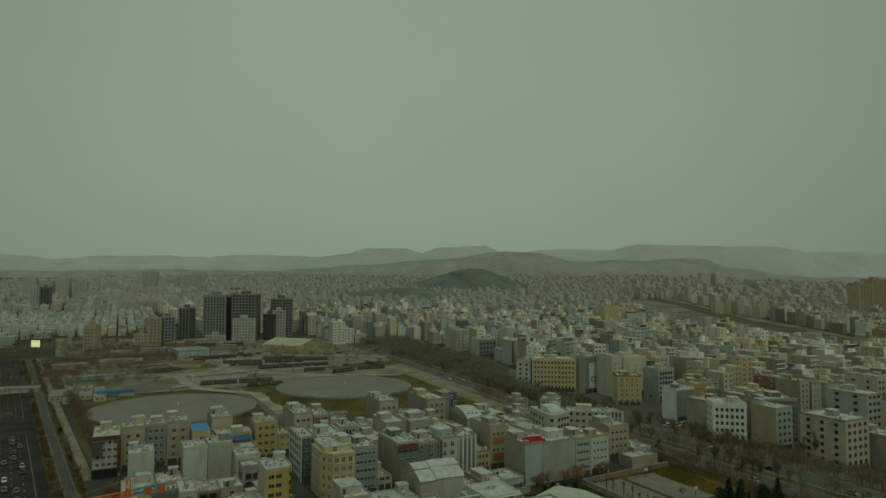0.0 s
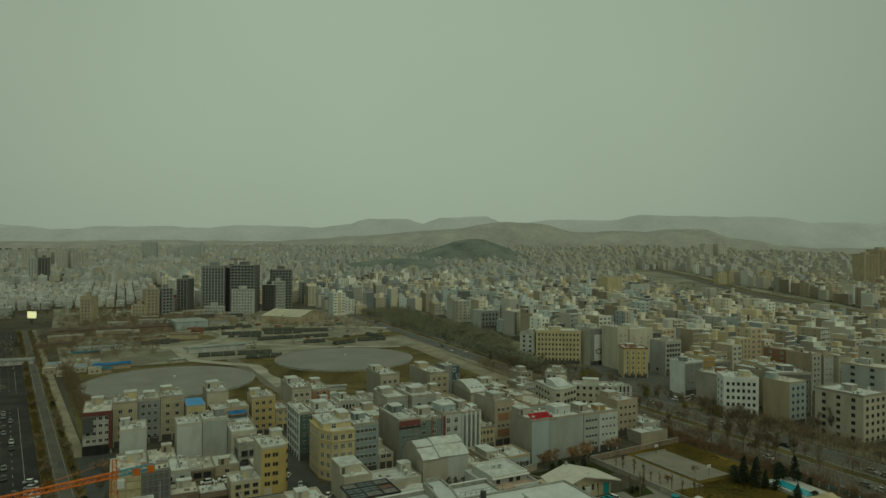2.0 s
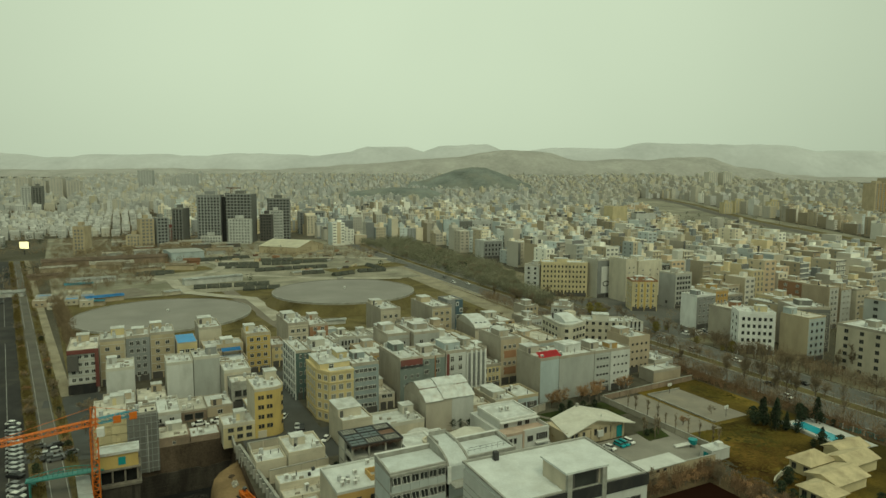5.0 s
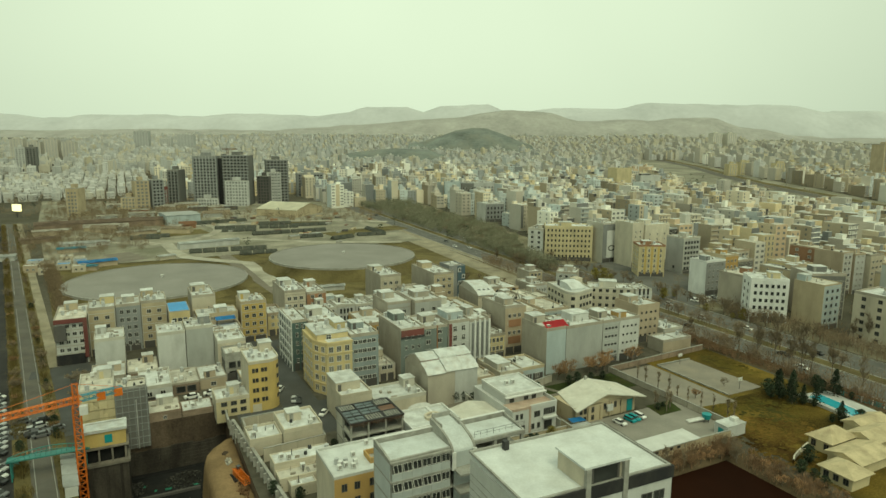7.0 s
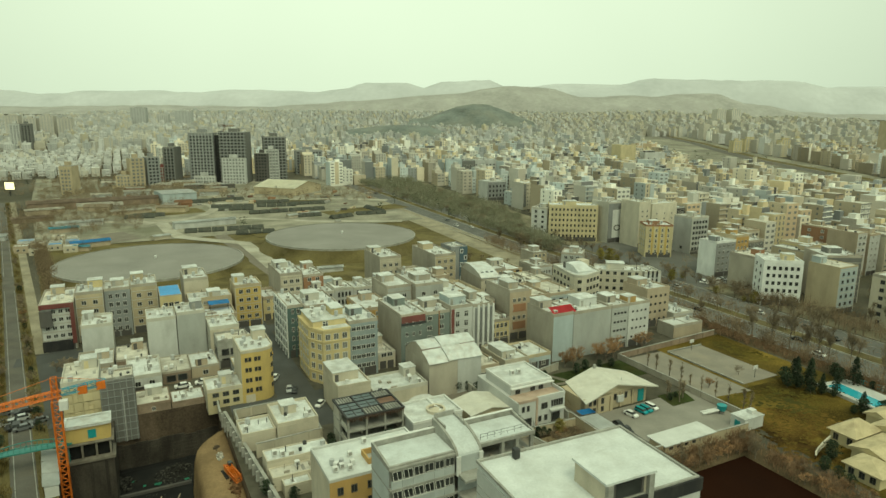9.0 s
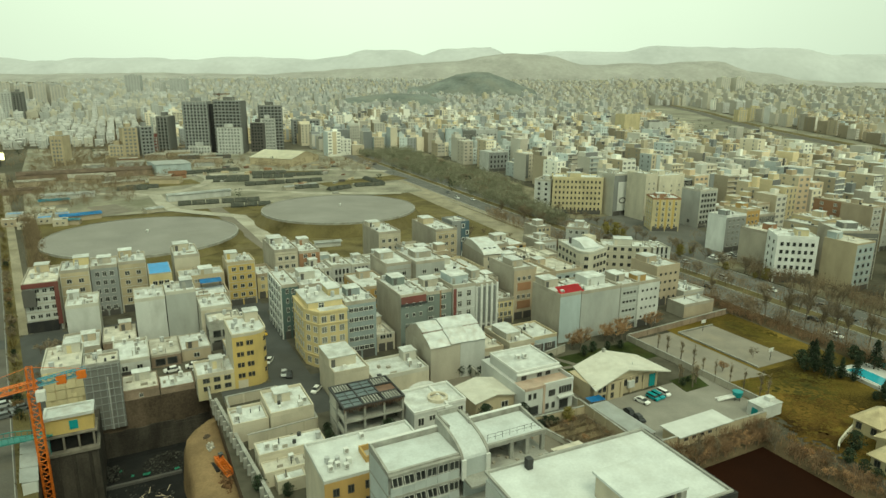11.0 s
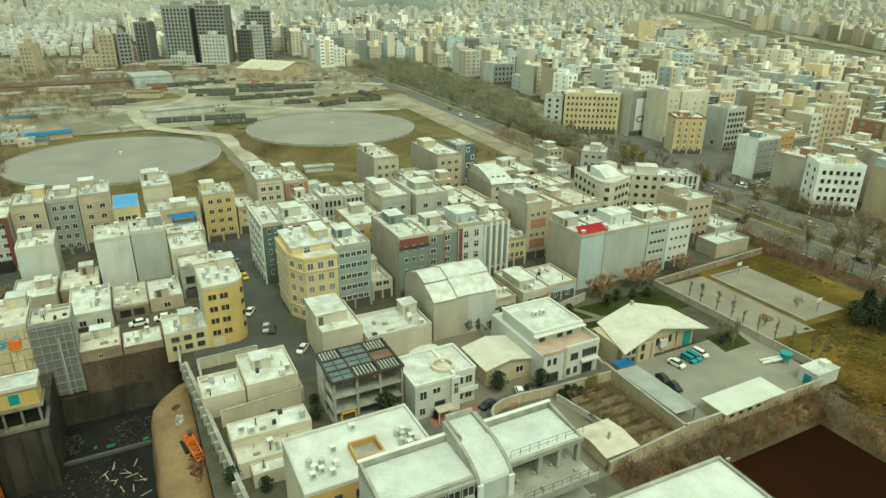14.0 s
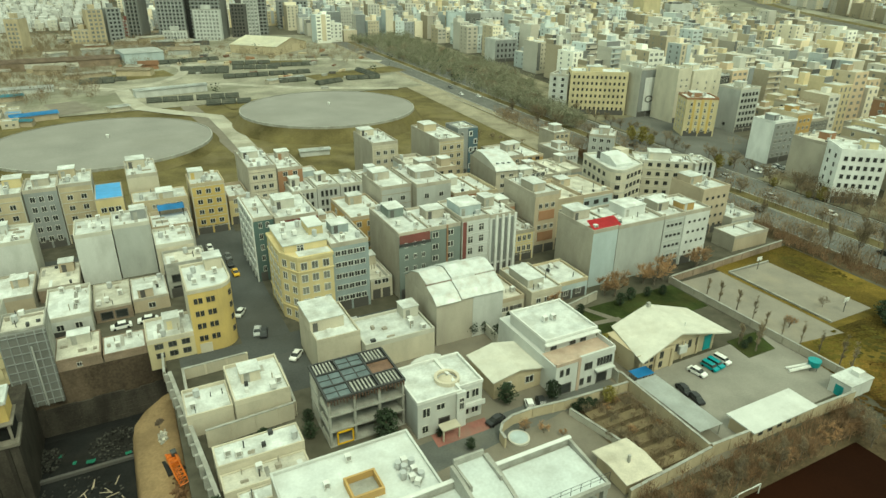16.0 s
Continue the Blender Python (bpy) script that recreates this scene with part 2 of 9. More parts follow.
RUBBER = mat("tyre_rubber", (0.02, 0.02, 0.02), 0.9, 0.1, 1, 8, 0.0)
PAINT = {k: mat("car_paint_" + k, c, 0.3, 0.03, 1, 8, 0.0) for k, c in {
    "white": (0.75, 0.75, 0.73), "silver": (0.42, 0.43, 0.43), "black": (0.02, 0.02, 0.022), "grey": (0.14, 0.145, 0.15), "yellow": (0.7, 0.42, 0.03), "teal": (0.01, 0.25, 0.28), "red": (0.35, 0.03, 0.03)}.items()}
# Distance haze is put into these hill colours, most on the far ridge.
HILL = mat("hazed_far_hills", (0.50, 0.515, 0.52), 1.0, 0.07, 0.004, 0.03, 0.0, dirt=(0.46, 0.475, 0.475), dirt_amount=0.6)
HILL_NEAR = mat("hazed_scrub_hill", (0.35, 0.345, 0.32), 1.0, 0.12, 0.01, 0.06, 0.0, dirt=(0.34, 0.33, 0.31), dirt_amount=0.8)
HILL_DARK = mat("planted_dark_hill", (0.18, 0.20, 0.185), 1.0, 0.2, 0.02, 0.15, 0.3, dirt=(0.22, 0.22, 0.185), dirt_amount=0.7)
FAR_WALLS = [mat("far_wall_" + str(k), c, 0.9, 0.08, 0.05, 1, 0.0, island=0.28) for k, c in enumerate((
    (0.69, 0.625, 0.50), (0.65, 0.565, 0.43), (0.60, 0.575, 0.515), (0.77, 0.755, 0.69), (0.51, 0.40, 0.28), (0.50, 0.46, 0.395), (0.62, 0.52, 0.34), (0.30, 0.315, 0.32), (0.53, 0.575, 0.58)))]
# Wall tones of the distant town, with haze mixed into the colour.
HAZED_WALLS = [mat("hazed_wall_" + str(k), c, 0.95, 0.06, 0.05, 1, 0.0, island=0.1) for k, c in enumerate((
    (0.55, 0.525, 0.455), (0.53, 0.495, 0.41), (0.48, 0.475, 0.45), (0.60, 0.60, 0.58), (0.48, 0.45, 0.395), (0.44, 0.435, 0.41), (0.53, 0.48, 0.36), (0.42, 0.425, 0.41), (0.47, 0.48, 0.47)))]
FAR_SIDE = mat("bare_cement_side_wall", (0.43, 0.37, 0.275), 0.9, 0.08, 0.05, 1, 0.0, island=0.4)
FAR_DARK = mat("dark_stone_front", (0.17, 0.17, 0.17), 0.8, 0.1, 0.05, 1, 0.0, island=0.6)
# Haze over far windows is put into this pane colour; near strips share it.
MID_GLASS = mat("lightened_window_glass", (0.19, 0.195, 0.19), 0.4, 0.2, 0.1, 1, 0.0)
CREAM_SHEET = mat("cream_sheet_roof", (0.80, 0.77, 0.64), 0.6, 0.08, 0.2, 3, 0.1, dirt=(0.66, 0.62, 0.50), dirt_amount=0.3)
PIPE = mat("dark_green_pipes", (0.055, 0.06, 0.048), 0.7, 0.25, 0.5, 4, 0.1, dirt=(0.12, 0.11, 0.08), dirt_amount=0.5)
# Panes lightened towards the walls to paint in the haze.
HAZED_GLASS = mat("hazed_window_glass", (0.35, 0.355, 0.345), 0.4, 0.1, 0.1, 1, 0.0)
OLD_BRICK = mat("weathered_brown_brick", (0.27, 0.205, 0.155), 0.9, 0.2, 0.2, 3, 0.2, dirt=(0.19, 0.15, 0.115), dirt_amount=0.6)
YARD = mat("grey_sandy_yard", (0.28, 0.262, 0.21), 0.95, 0.25, 0.05, 0.8, 0.3, dirt=(0.15, 0.15, 0.105), dirt_amount=0.8)
SCRUB_SOIL = mat("brown_scrub_soil", (0.21, 0.19, 0.135), 0.95, 0.3, 0.1, 2, 0.4, dirt=(0.15, 0.14, 0.085), dirt_amount=0.6)
SCRUB_DARK = mat("dark_brown_scrub_soil", (0.105, 0.078, 0.048), 0.95, 0.3, 0.1, 2, 0.4, dirt=(0.055, 0.045, 0.026), dirt_amount=0.7)
HUT_ROOF = mat("dull_pinkish_slab_roof", (0.54, 0.495, 0.41), 0.85, 0.12, 0.4, 4, 0.1, dirt=(0.3, 0.26, 0.2), dirt_amount=0.4)
PALE_SHEET = mat("pale_sheet_roof", (0.56, 0.54, 0.475), 0.6, 0.08, 0.4, 4, 0.1, dirt=(0.38, 0.34, 0.27), dirt_amount=0.35)


# ---- building helpers ----
TURN = 27.0
TURN_M = pose(0, 0, 0, 0, 0, TURN)


def uv(u, v, z=0.0, rz=0.0):
    """Pose in the street grid: u runs along the cross streets, v along the avenues."""
    return TURN_M @ pose(u, v, z, 0, 0, rz)


def ground_height(x, y):
    """The town lies flat near by and climbs slowly towards the hills."""
    d = max(0.0, y - 280)
    return 0.013 * d + 0.0000078 * d * d if d < 2600 else 0.013 * 2600 + 0.0000078 * 2600 * 2600


def box(bm, x0, x1, y0, y1, z0, z1, index=0):
    vs = [bm.verts.new(p) for p in ((x0, y0, z0), (x1, y0, z0), (x1, y1, z0), (x0, y1, z0), (x0, y0, z1), (x1, y0, z1), (x1, y1, z1), (x0, y1, z1))]
    for f in ((0, 3, 2, 1), (4, 5, 6, 7), (0, 1, 5, 4), (1, 2, 6, 5), (2, 3, 7, 6), (3, 0, 4, 7)):
        bm.faces.new([vs[k] for k in f]).material_index = index
    return vs


def quad(bm, points, index=0):
    bm.faces.new([bm.verts.new(p) for p in points]).material_index = index


def tube(bm, a, b, r0, r1, sides=6, index=0):
    a, b = Vector(a), Vector(b)
    q = (b - a).to_track_quat("Z", "Y").to_matrix()
    ring = [[bm.verts.new(p + q @ Vector((math.cos(k * math.tau / sides) * r, math.sin(k * math.tau / sides) * r, 0))) for k in range(sides)] for p, r in ((a, r0), (b, r1))]
    for k in range(sides):
        bm.faces.new((ring[0][k], ring[0][(k + 1) % sides], ring[1][(k + 1) % sides], ring[1][k])).material_index = index
    bm.faces.new(ring[1]).material_index = index
    bm.faces.new(ring[0][::-1]).material_index = index


def mesh_of(name, bm, *mats):
    me = bpy.data.meshes.new(name)
    bm.to_mesh(me)
    bm.free()
    for m in mats:
        me.materials.append(m)
    return me


def part(name, bm, material, parent, label="", m=None):
    """One mesh object under a thing or a part; bm is a bmesh or a ready mesh."""
    mats = material if isinstance(material, (list, tuple)) else [material]
    me = bm if isinstance(bm, bpy.types.Mesh) else mesh_of(name, bm, *mats)
    ob = new(name, me)
    ob.parent = parent
    if m is not None:
        ob.matrix_basis = m
    return tagged(ob, label)


def thing(name, m, label, category, group="", kind=""):
    ob = new(name)
    ob.empty_display_size = 0.5
    ob.matrix_basis = m
    return tagged(ob, label, category, group, kind)


def sheet(name, points, material, label, category, z=0.0, thick=0.0, kind="structure", flat=False):
    """A piece of ground between four corners in the street grid; it follows the lie of the land."""
    bm = bmesh.new()
    c = [Vector((*p, 0)) for p in points]
    n = max(1, int(max((c[1] - c[0]).length, (c[3] - c[2]).length) / 60))
    m = max(1, int(max((c[2] - c[1]).length, (c[3] - c[0]).length) / 60))
    grid = []
    for j in range(m + 1):
        row = []
        for i in range(n + 1):
            p = TURN_M @ c[0].lerp(c[1], i / n).lerp(c[3].lerp(c[2], i / n), j / m)
            row.append(bm.verts.new((p.x, p.y, z if flat else ground_height(p.x, p.y) + z)))
        grid.append(row)
    made = [bm.faces.new((grid[j][i], grid[j][i + 1], grid[j + 1][i + 1], grid[j + 1][i])) for j in range(m) for i in range(n)]
    if thick:
        rim = [e for e in bm.edges if len(e.link_faces) == 1]
        r = bmesh.ops.extrude_edge_only(bm, edges=rim)
        for g in r["geom"]:
            if isinstance(g, bmesh.types.BMVert):
                g.co.z -= thick + 0.05
    bmesh.ops.recalc_face_normals(bm, faces=bm.faces)
    if made[0].normal.z < 0:
        bmesh.ops.reverse_faces(bm, faces=bm.faces)
    return tagged(new(name, mesh_of(name, bm, material)), label, category, kind=kind)


# window meshes, one metre square, facing -y, scaled where they are set
def window_mesh(kind):
    """One piece: a frame ring with its panes set back into it."""
    bm = bmesh.new()
    xs = (-0.5, -0.43, 0.43, 0.5) if kind == "hole" else (-0.5, -0.43, -0.03, 0.03, 0.43, 0.5)
    zs = (-0.5, -0.43, 0.1, 0.16, 0.43, 0.5) if kind == "tall" else (-0.5, -0.43, 0.43, 0.5)
    g = [[bm.verts.new((x, -0.1, z)) for x in xs] for z in zs]
    panes = []
    for j in range(len(zs) - 1):
        for i in range(len(xs) - 1):
            f = bm.faces.new((g[j][i], g[j][i + 1], g[j + 1][i + 1], g[j + 1][i]))
            if i % 2 and j % 2:
                panes.append(f)
    rim = [e for e in bm.edges if len(e.link_faces) == 1]
    r = bmesh.ops.extrude_edge_only(bm, edges=rim)
    for v in (q for q in r["geom"] if isinstance(q, bmesh.types.BMVert)):
        v.co.y = 0.02
        if kind == "sill" and v.co.z < -0.49:
            v.co.z -= 0.03
    bmesh.ops.inset_individual(bm, faces=panes, thickness=0.012, depth=0.0)
    for f in panes:
        f.material_index = 1
        for v in f.verts:
            v.co.y = -0.02
    bmesh.ops.recalc_face_normals(bm, faces=bm.faces)
    return bm


PALE_PANE = mat("pale_window_glass", (0.17, 0.168, 0.15), 0.3, 0.25, 0.4, 1, 0.0, rand=0.5)
# The hole style has one dark pane; on shells it stands for unlit openings.
WINDOW = {k: mesh_of("window", window_mesh(s), f, g) for k, s, f, g in (
    ("pair", "pair", FRAME, GLASS), ("pale", "pair", FRAME, PALE_PANE), ("tall", "tall", FRAME, GLASS), ("sill", "sill", FRAME, PALE_PANE), ("dark", "pair", FRAME_DARK, GLASS), ("hole", "hole", FRAME_DARK, GLASS))}



def face_pose(face, w, d, s, z):
    """Pose on a wall: s metres along it from its middle, z up."""
    return {"front": pose(s, -d / 2, z), "left": pose(-w / 2, -s, z, 0, 0, -90), "right": pose(w / 2, s, z, 0, 0, 90), "back": pose(-s, d / 2, z, 0, 0, 180)}[face]


def set_windows(parent, w, d, face, columns, storeys, base=3.6, step=3.1, size=(1.5, 1.5), style="pair", margin=0.8, skip=()):
    length = w if face in ("front", "back") else d
    for i in range(columns):
        s = (i + 0.5) / columns * (length - 2 * margin) - (length - 2 * margin) / 2
        for k in range(storeys):
            if (i, k) not in skip:
                part("window", WINDOW[style], None, parent, m=face_pose(face, w, d, s, base + k * step) @ Matrix.Diagonal((size[0], 1, size[1], 1)))


def walls(bm, w, d, z0, z1, finish):
    """Four walls; finish gives the material slot of front, right, back, left."""
    c = [(-w / 2, -d / 2), (w / 2, -d / 2), (w / 2, d / 2), (-w / 2, d / 2)]
    lo, hi = [bm.verts.new((*p, z0)) for p in c], [bm.verts.new((*p, z1)) for p in c]
    for k in range(4):
        bm.faces.new((lo[k], lo[(k + 1) % 4], hi[(k + 1) % 4], hi[k])).material_index = finish[k]
    bm.faces.new(hi)


def parapet(bm, w, d, z, up=0.7, t=0.25, index=0):
    for x0, x1, y0, y1 in ((-w / 2, w / 2, -d / 2, -d / 2 + t), (-w / 2, w / 2, d / 2 - t, d / 2), (-w / 2, -w / 2 + t, -d / 2 + t, d / 2 - t), (w / 2 - t, w / 2, -d / 2 + t, d / 2 - t)):
        box(bm, x0, x1, y0, y1, z - 0.3, z + up, index)


COUNT = random.Random(5)
TRIM = random.Random(15)
ROOFS = []


def house(u0, u1, v0, v1, h, wall, label, front=(3, 4), left=None, right=None, side=None, roof=None, style="pair", size=(1.5, 1.5), base=4.6, step=3.1,
          hut=(0.55, 0.55, 4.0, 4.0), hut_wall=None, bands=False, z=0.0, rz=0.0, up=0.7, rim=None, group="", clutter=2, back=None, ground_floor=True):
    """A town house: rendered street front, bare side walls, flat roof with parapet and stair hut."""
    w, d = u1 - u0 - 0.06, v1 - v0 - 0.06
    base_m = uv((u0 + u1) / 2, (v0 + v1) / 2, z, rz)
    ob = thing("house", base_m, label, "house", group)
    wm = WALL[wall] if isinstance(wall, str) else wall
    sm = side or CEMENT
    bm = bmesh.new()
    walls(bm, w, d, -1.5, h, (0, 1, 1, 1 if left is None else 0))
    body = part("wall", bm, [wm, sm], ob)
    bm = bmesh.new()
    parapet(bm, w + 0.02, d + 0.02, h, up)
    part("parapet", bm, rim or sm, ob)
    bm = bmesh.new()
    box(bm, -w / 2 + 0.26, w / 2 - 0.26, -d / 2 + 0.26, d / 2 - 0.26, h, h + 0.12)
    part("roof", bm, roof or ROOF, ob)
    if bands:
        for k in range(int((h - base + 1.6) / step) + 1):
            bm = bmesh.new()
            box(bm, -w / 2, w / 2, -d / 2 - 0.18, -d / 2 + 0.01, base - 1.75 + k * step, base - 1.5 + k * step)
            part("floor_band", bm, CONCRETE, ob)
    for face, spec in (("front", front), ("left", left), ("right", right), ("back", back)):
        if spec:
            set_windows(ob, w, d, face, spec[0], spec[1], base, step, size, style)
    if front and front[0] and h > 8 and not bands and TRIM.random() < 0.5:
        bm = bmesh.new()
        proud = TRIM.choice((0.07, 0.12))
        for k in range(front[1] + 1):
            zc = base - step / 2 + k * step
            if zc < h - 0.3:
                box(bm, -w / 2, w / 2, -d / 2 - proud, -d / 2 + 0.01, zc - 0.09, zc + 0.09)
        for x in (-w / 2 + 0.15, w / 2 - 0.15):
            box(bm, x - 0.12, x + 0.12, -d / 2 - proud - 0.02, -d / 2 + 0.01, 0.1, h - 0.35)
        part("facade_moulding", bm, TRIM.choice((sm, CEMENT_PALE, wm)), ob)
    if ground_floor and front:
        bm = bmesh.new()
        for k in range(2):
            a = -w / 2 + 0.5 + k * (w - 0.6) / 2
            box(bm, a, a + (w - 1.6) / 2, -d / 2 - 0.06, -d / 2 + 0.02, 0, 2.5)
        part("garage_door", bm, FRAME_DARK, ob)
    if hut:
        hx, hy, hw, hd = (hut[0] - 0.5) * (w - hut[2]), (hut[1] - 0.5) * (d - hut[3]), hut[2], hut[3]
        bm = bmesh.new()
        hz = TRIM.choice((2.2, 2.4, 2.6, 2.6))
        box(bm, hx - hw / 2, hx + hw / 2, hy - hd / 2, hy + hd / 2, h + 0.1, h + hz)
        dx = hx - hw / 2 + 0.5
        quad(bm, [(dx, hy - hd / 2 - 0.02, h + 0.12), (dx + 1.0, hy - hd / 2 - 0.02, h + 0.12), (dx + 1.0, hy - hd / 2 - 0.02, h + 2.1), (dx, hy - hd / 2 - 0.02, h + 2.1)])
        bm.faces.ensure_lookup_table()
        bm.faces[-1].material_index = 1
        hob = part("stair_hut", bm, [hut_wall or TRIM.choice((wm, sm, sm, CEMENT_PALE)), TRIM.choice((FRAME_DARK, CONCRETE, wm))], ob)
        bm = bmesh.new()
        box(bm, hx - hw / 2 - 0.15, hx + hw / 2 + 0.15, hy - hd / 2 - 0.15, hy + hd / 2 + 0.15, h + hz, h + hz + 0.16)
        part("hut_roof", bm, ROOF, hob)
    if roof != TARP_BLUE:
        ROOFS.append((base_m, w, d, h, (hx, hy, hw, hd) if hut else None))
    for k in range(clutter):
        cx, cy = COUNT.uniform(-w / 2 + 1, w / 2 - 1), COUNT.uniform(-d / 2 + 1, d / 2 - 1)
        if hut and abs(cx - hx) < hw / 2 + 0.8 and abs(cy - hy) < hd / 2 + 0.8:
            continue
        cooler(base_m @ pose(cx, cy, h + 0.12, 0, 0, COUNT.choice((0, 90, 180))))
    return ob


def cooler_mesh():
    """One piece: a cabinet on four legs with a louvred front and a duct."""
    bm = bmesh.new()
    xs = (-0.5, -0.42, 0.42, 0.5)
    g = [[bm.verts.new((x, y, 0.4)) for x in xs] for y in xs]
    cells = {(i, j): bm.faces.new((g[j][i], g[j + 1][i], g[j + 1][i + 1], g[j][i + 1])) for i in range(3) for j in range(3)}
    rim = [e for e in bm.edges if len(e.link_faces) == 1]
    r = bmesh.ops.extrude_edge_only(bm, edges=rim)
    up = [v for v in r["geom"] if isinstance(v, bmesh.types.BMVert)]
    for v in up:
        v.co.z = 1.35
    top = bm.faces.new(sorted(up, key=lambda v: math.atan2(v.co.y, v.co.x)))
    for k in ((0, 0), (2, 0), (0, 2), (2, 2)):
        e = bmesh.ops.extrude_face_region(bm, geom=[cells[k]])
        for v in (q for q in e["geom"] if isinstance(q, bmesh.types.BMVert)):
            v.co.z = 0.0
        bm.faces.remove(cells[k]) if cells[k].is_valid else None
    bmesh.ops.recalc_face_normals(bm, faces=bm.faces)
    front = [f for f in bm.faces if abs(f.normal.y) > 0.9 and f.calc_center_median().z > 0.6 and f.calc_area() > 0.4]
    bmesh.ops.inset_individual(bm, faces=front, thickness=0.08, depth=-0.05)
    for f in front:
        f.material_index = 1
    return mesh_of("air_cooler", bm, WHITE_PAINT, CONCRETE)


COOLER = cooler_mesh()


def tank_mesh():
    bm = bmesh.new()
    tube(bm, (0, 0, 0.3), (0, 0, 1.5), 0.55, 0.55, 12)
    top = max(bm.faces, key=lambda f: f.calc_center_median().z)
    bmesh.ops.inset_individual(bm, faces=[top], thickness=0.15, depth=0.12)
    low = min(bm.faces, key=lambda f: f.calc_center_median().z)
    bmesh.ops.inset_individual(bm, faces=[low], thickness=0.2, depth=0.0)
    for v in low.verts:
        v.co.z = 0.0
    return mesh_of("water_tank", bm, PAINT["silver"])


ROOF_TANK = tank_mesh()


def cooler(m):
    if COUNT.random() < 0.7:
        ob = new("air_cooler", COOLER)
        tagged(ob, "white sheet-metal evaporative cooler standing on a flat roof", "air cooler", "coolers on the roofs")
    else:
        ob = new("water_tank", ROOF_TANK)
        tagged(ob, "small galvanised water tank standing on a flat roof", "water tank", "water tanks on the roofs")
    ob.matrix_basis = m
    return ob


# ---- ground ----
PIT = (-13.0, 21.5, 92.0, 176.0)
us = sorted(set([PIT[0], PIT[1]] + [-60, -30, 5, 40, 60, 90, 120, 150, 190, 240] + list(range(-3600, 3800, 120))))
vs = sorted(set([PIT[2], PIT[3]] + [-150, -60, 0, 40, 130, 210, 250, 280, 310, 340] + list(range(400, 4700, 100))))
verts, faces = [], []
for v in vs:
    for u in us:
        p = TURN_M @ Vector((u, v, 0))
        verts.append((p.x, p.y, ground_height(p.x, p.y)))
for j in range(len(vs) - 1):
    for i in range(len(us) - 1):
        if us[i] >= PIT[0] and us[i + 1] <= PIT[1] and vs[j] >= PIT[2] and vs[j + 1] <= PIT[3]:
            continue
        a = j * len(us) + i
        faces.append((a, a + 1, a + 1 + len(us), a + len(us)))
me = bpy.data.meshes.new("ground")
me.from_pydata(verts, [], faces)
me.materials.append(GROUND)
tagged(new("ground", me), "dusty brown town ground that reaches the hills", "ground", kind="structure")


# ---- hills ----
def range_of_hills(name, y0, depth, profile, material, label, rough=6.0, toe=0.0):
    """A ridge across the view: profile gives sideways metres and crest height."""
    xs = np.linspace(profile[0][0], profile[-1][0], 160)
    px, pz = [p[0] for p in profile], [p[1] for p in profile]
    steps = np.linspace(0, 1, 22)
    verts, faces = [], []
    for s in steps:
        for x in xs:
            top = float(np.interp(x, px, pz))
            shape = math.sin(s * math.pi) ** 0.7 if s < 0.55 else math.cos((s - 0.55) / 0.45 * math.pi / 2) ** 0.8 * 0.99
            n = noise.fractal(Vector((x / 260, (y0 + s * depth) / 260, 1.3)), 1.0, 2.1, 5)
            gully = noise.fractal(Vector((x / 120, s * 2.2, 7.7)), 1.0, 2.1, 4)
            verts.append((float(x), y0 + s * depth, toe + (top - toe) * shape + (n + gully * (1 - s)) * rough * min(1, 4 * s)))
    k = len(xs)
    for j in range(len(steps) - 1):
        for i in range(k - 1):
            faces.append((j * k + i, j * k + i + 1, j * k + k + i + 1, j * k + k + i))
    me = bpy.data.meshes.new(name)
    me.from_pydata(verts, [], faces)
    for p in me.polygons:
        p.use_smooth = True
    me.materials.append(material)
    return tagged(new(name, me), label, "hill", kind="structure")


def crest(distance, *pairs):
    """Crest points from pixel offsets in the camera's view, scaled out to the distance."""
    return [(a * distance / 1117.0, 74 + b * distance / 1117.0) for a, b in pairs]


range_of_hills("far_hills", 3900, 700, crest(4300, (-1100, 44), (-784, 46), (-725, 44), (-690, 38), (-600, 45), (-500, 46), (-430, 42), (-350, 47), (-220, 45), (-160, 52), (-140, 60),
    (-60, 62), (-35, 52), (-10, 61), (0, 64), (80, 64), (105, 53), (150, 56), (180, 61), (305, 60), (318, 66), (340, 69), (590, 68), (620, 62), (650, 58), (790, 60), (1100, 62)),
    HILL, "flat-topped hills along the skyline, paled by painted haze", 9, 70)
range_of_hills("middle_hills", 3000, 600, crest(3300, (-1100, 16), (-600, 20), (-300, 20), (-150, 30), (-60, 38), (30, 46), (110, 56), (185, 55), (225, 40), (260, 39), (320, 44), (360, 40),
    (400, 46), (465, 45), (500, 32), (540, 30), (580, 20), (700, 14), (1100, 20)), HILL_NEAR, "green-brown hills behind the town, greyed by painted haze", 8, 66)
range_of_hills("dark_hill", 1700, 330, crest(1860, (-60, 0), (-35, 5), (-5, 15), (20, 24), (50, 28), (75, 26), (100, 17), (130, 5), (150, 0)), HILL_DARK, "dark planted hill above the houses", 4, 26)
range_of_hills("low_mound", 1400, 240, crest(1520, (-250, -42), (-215, -26), (-150, -15), (-90, -9), (-30, -10), (0, -20), (20, -42)), HILL_DARK, "low dark planted mound among houses", 2, 18)


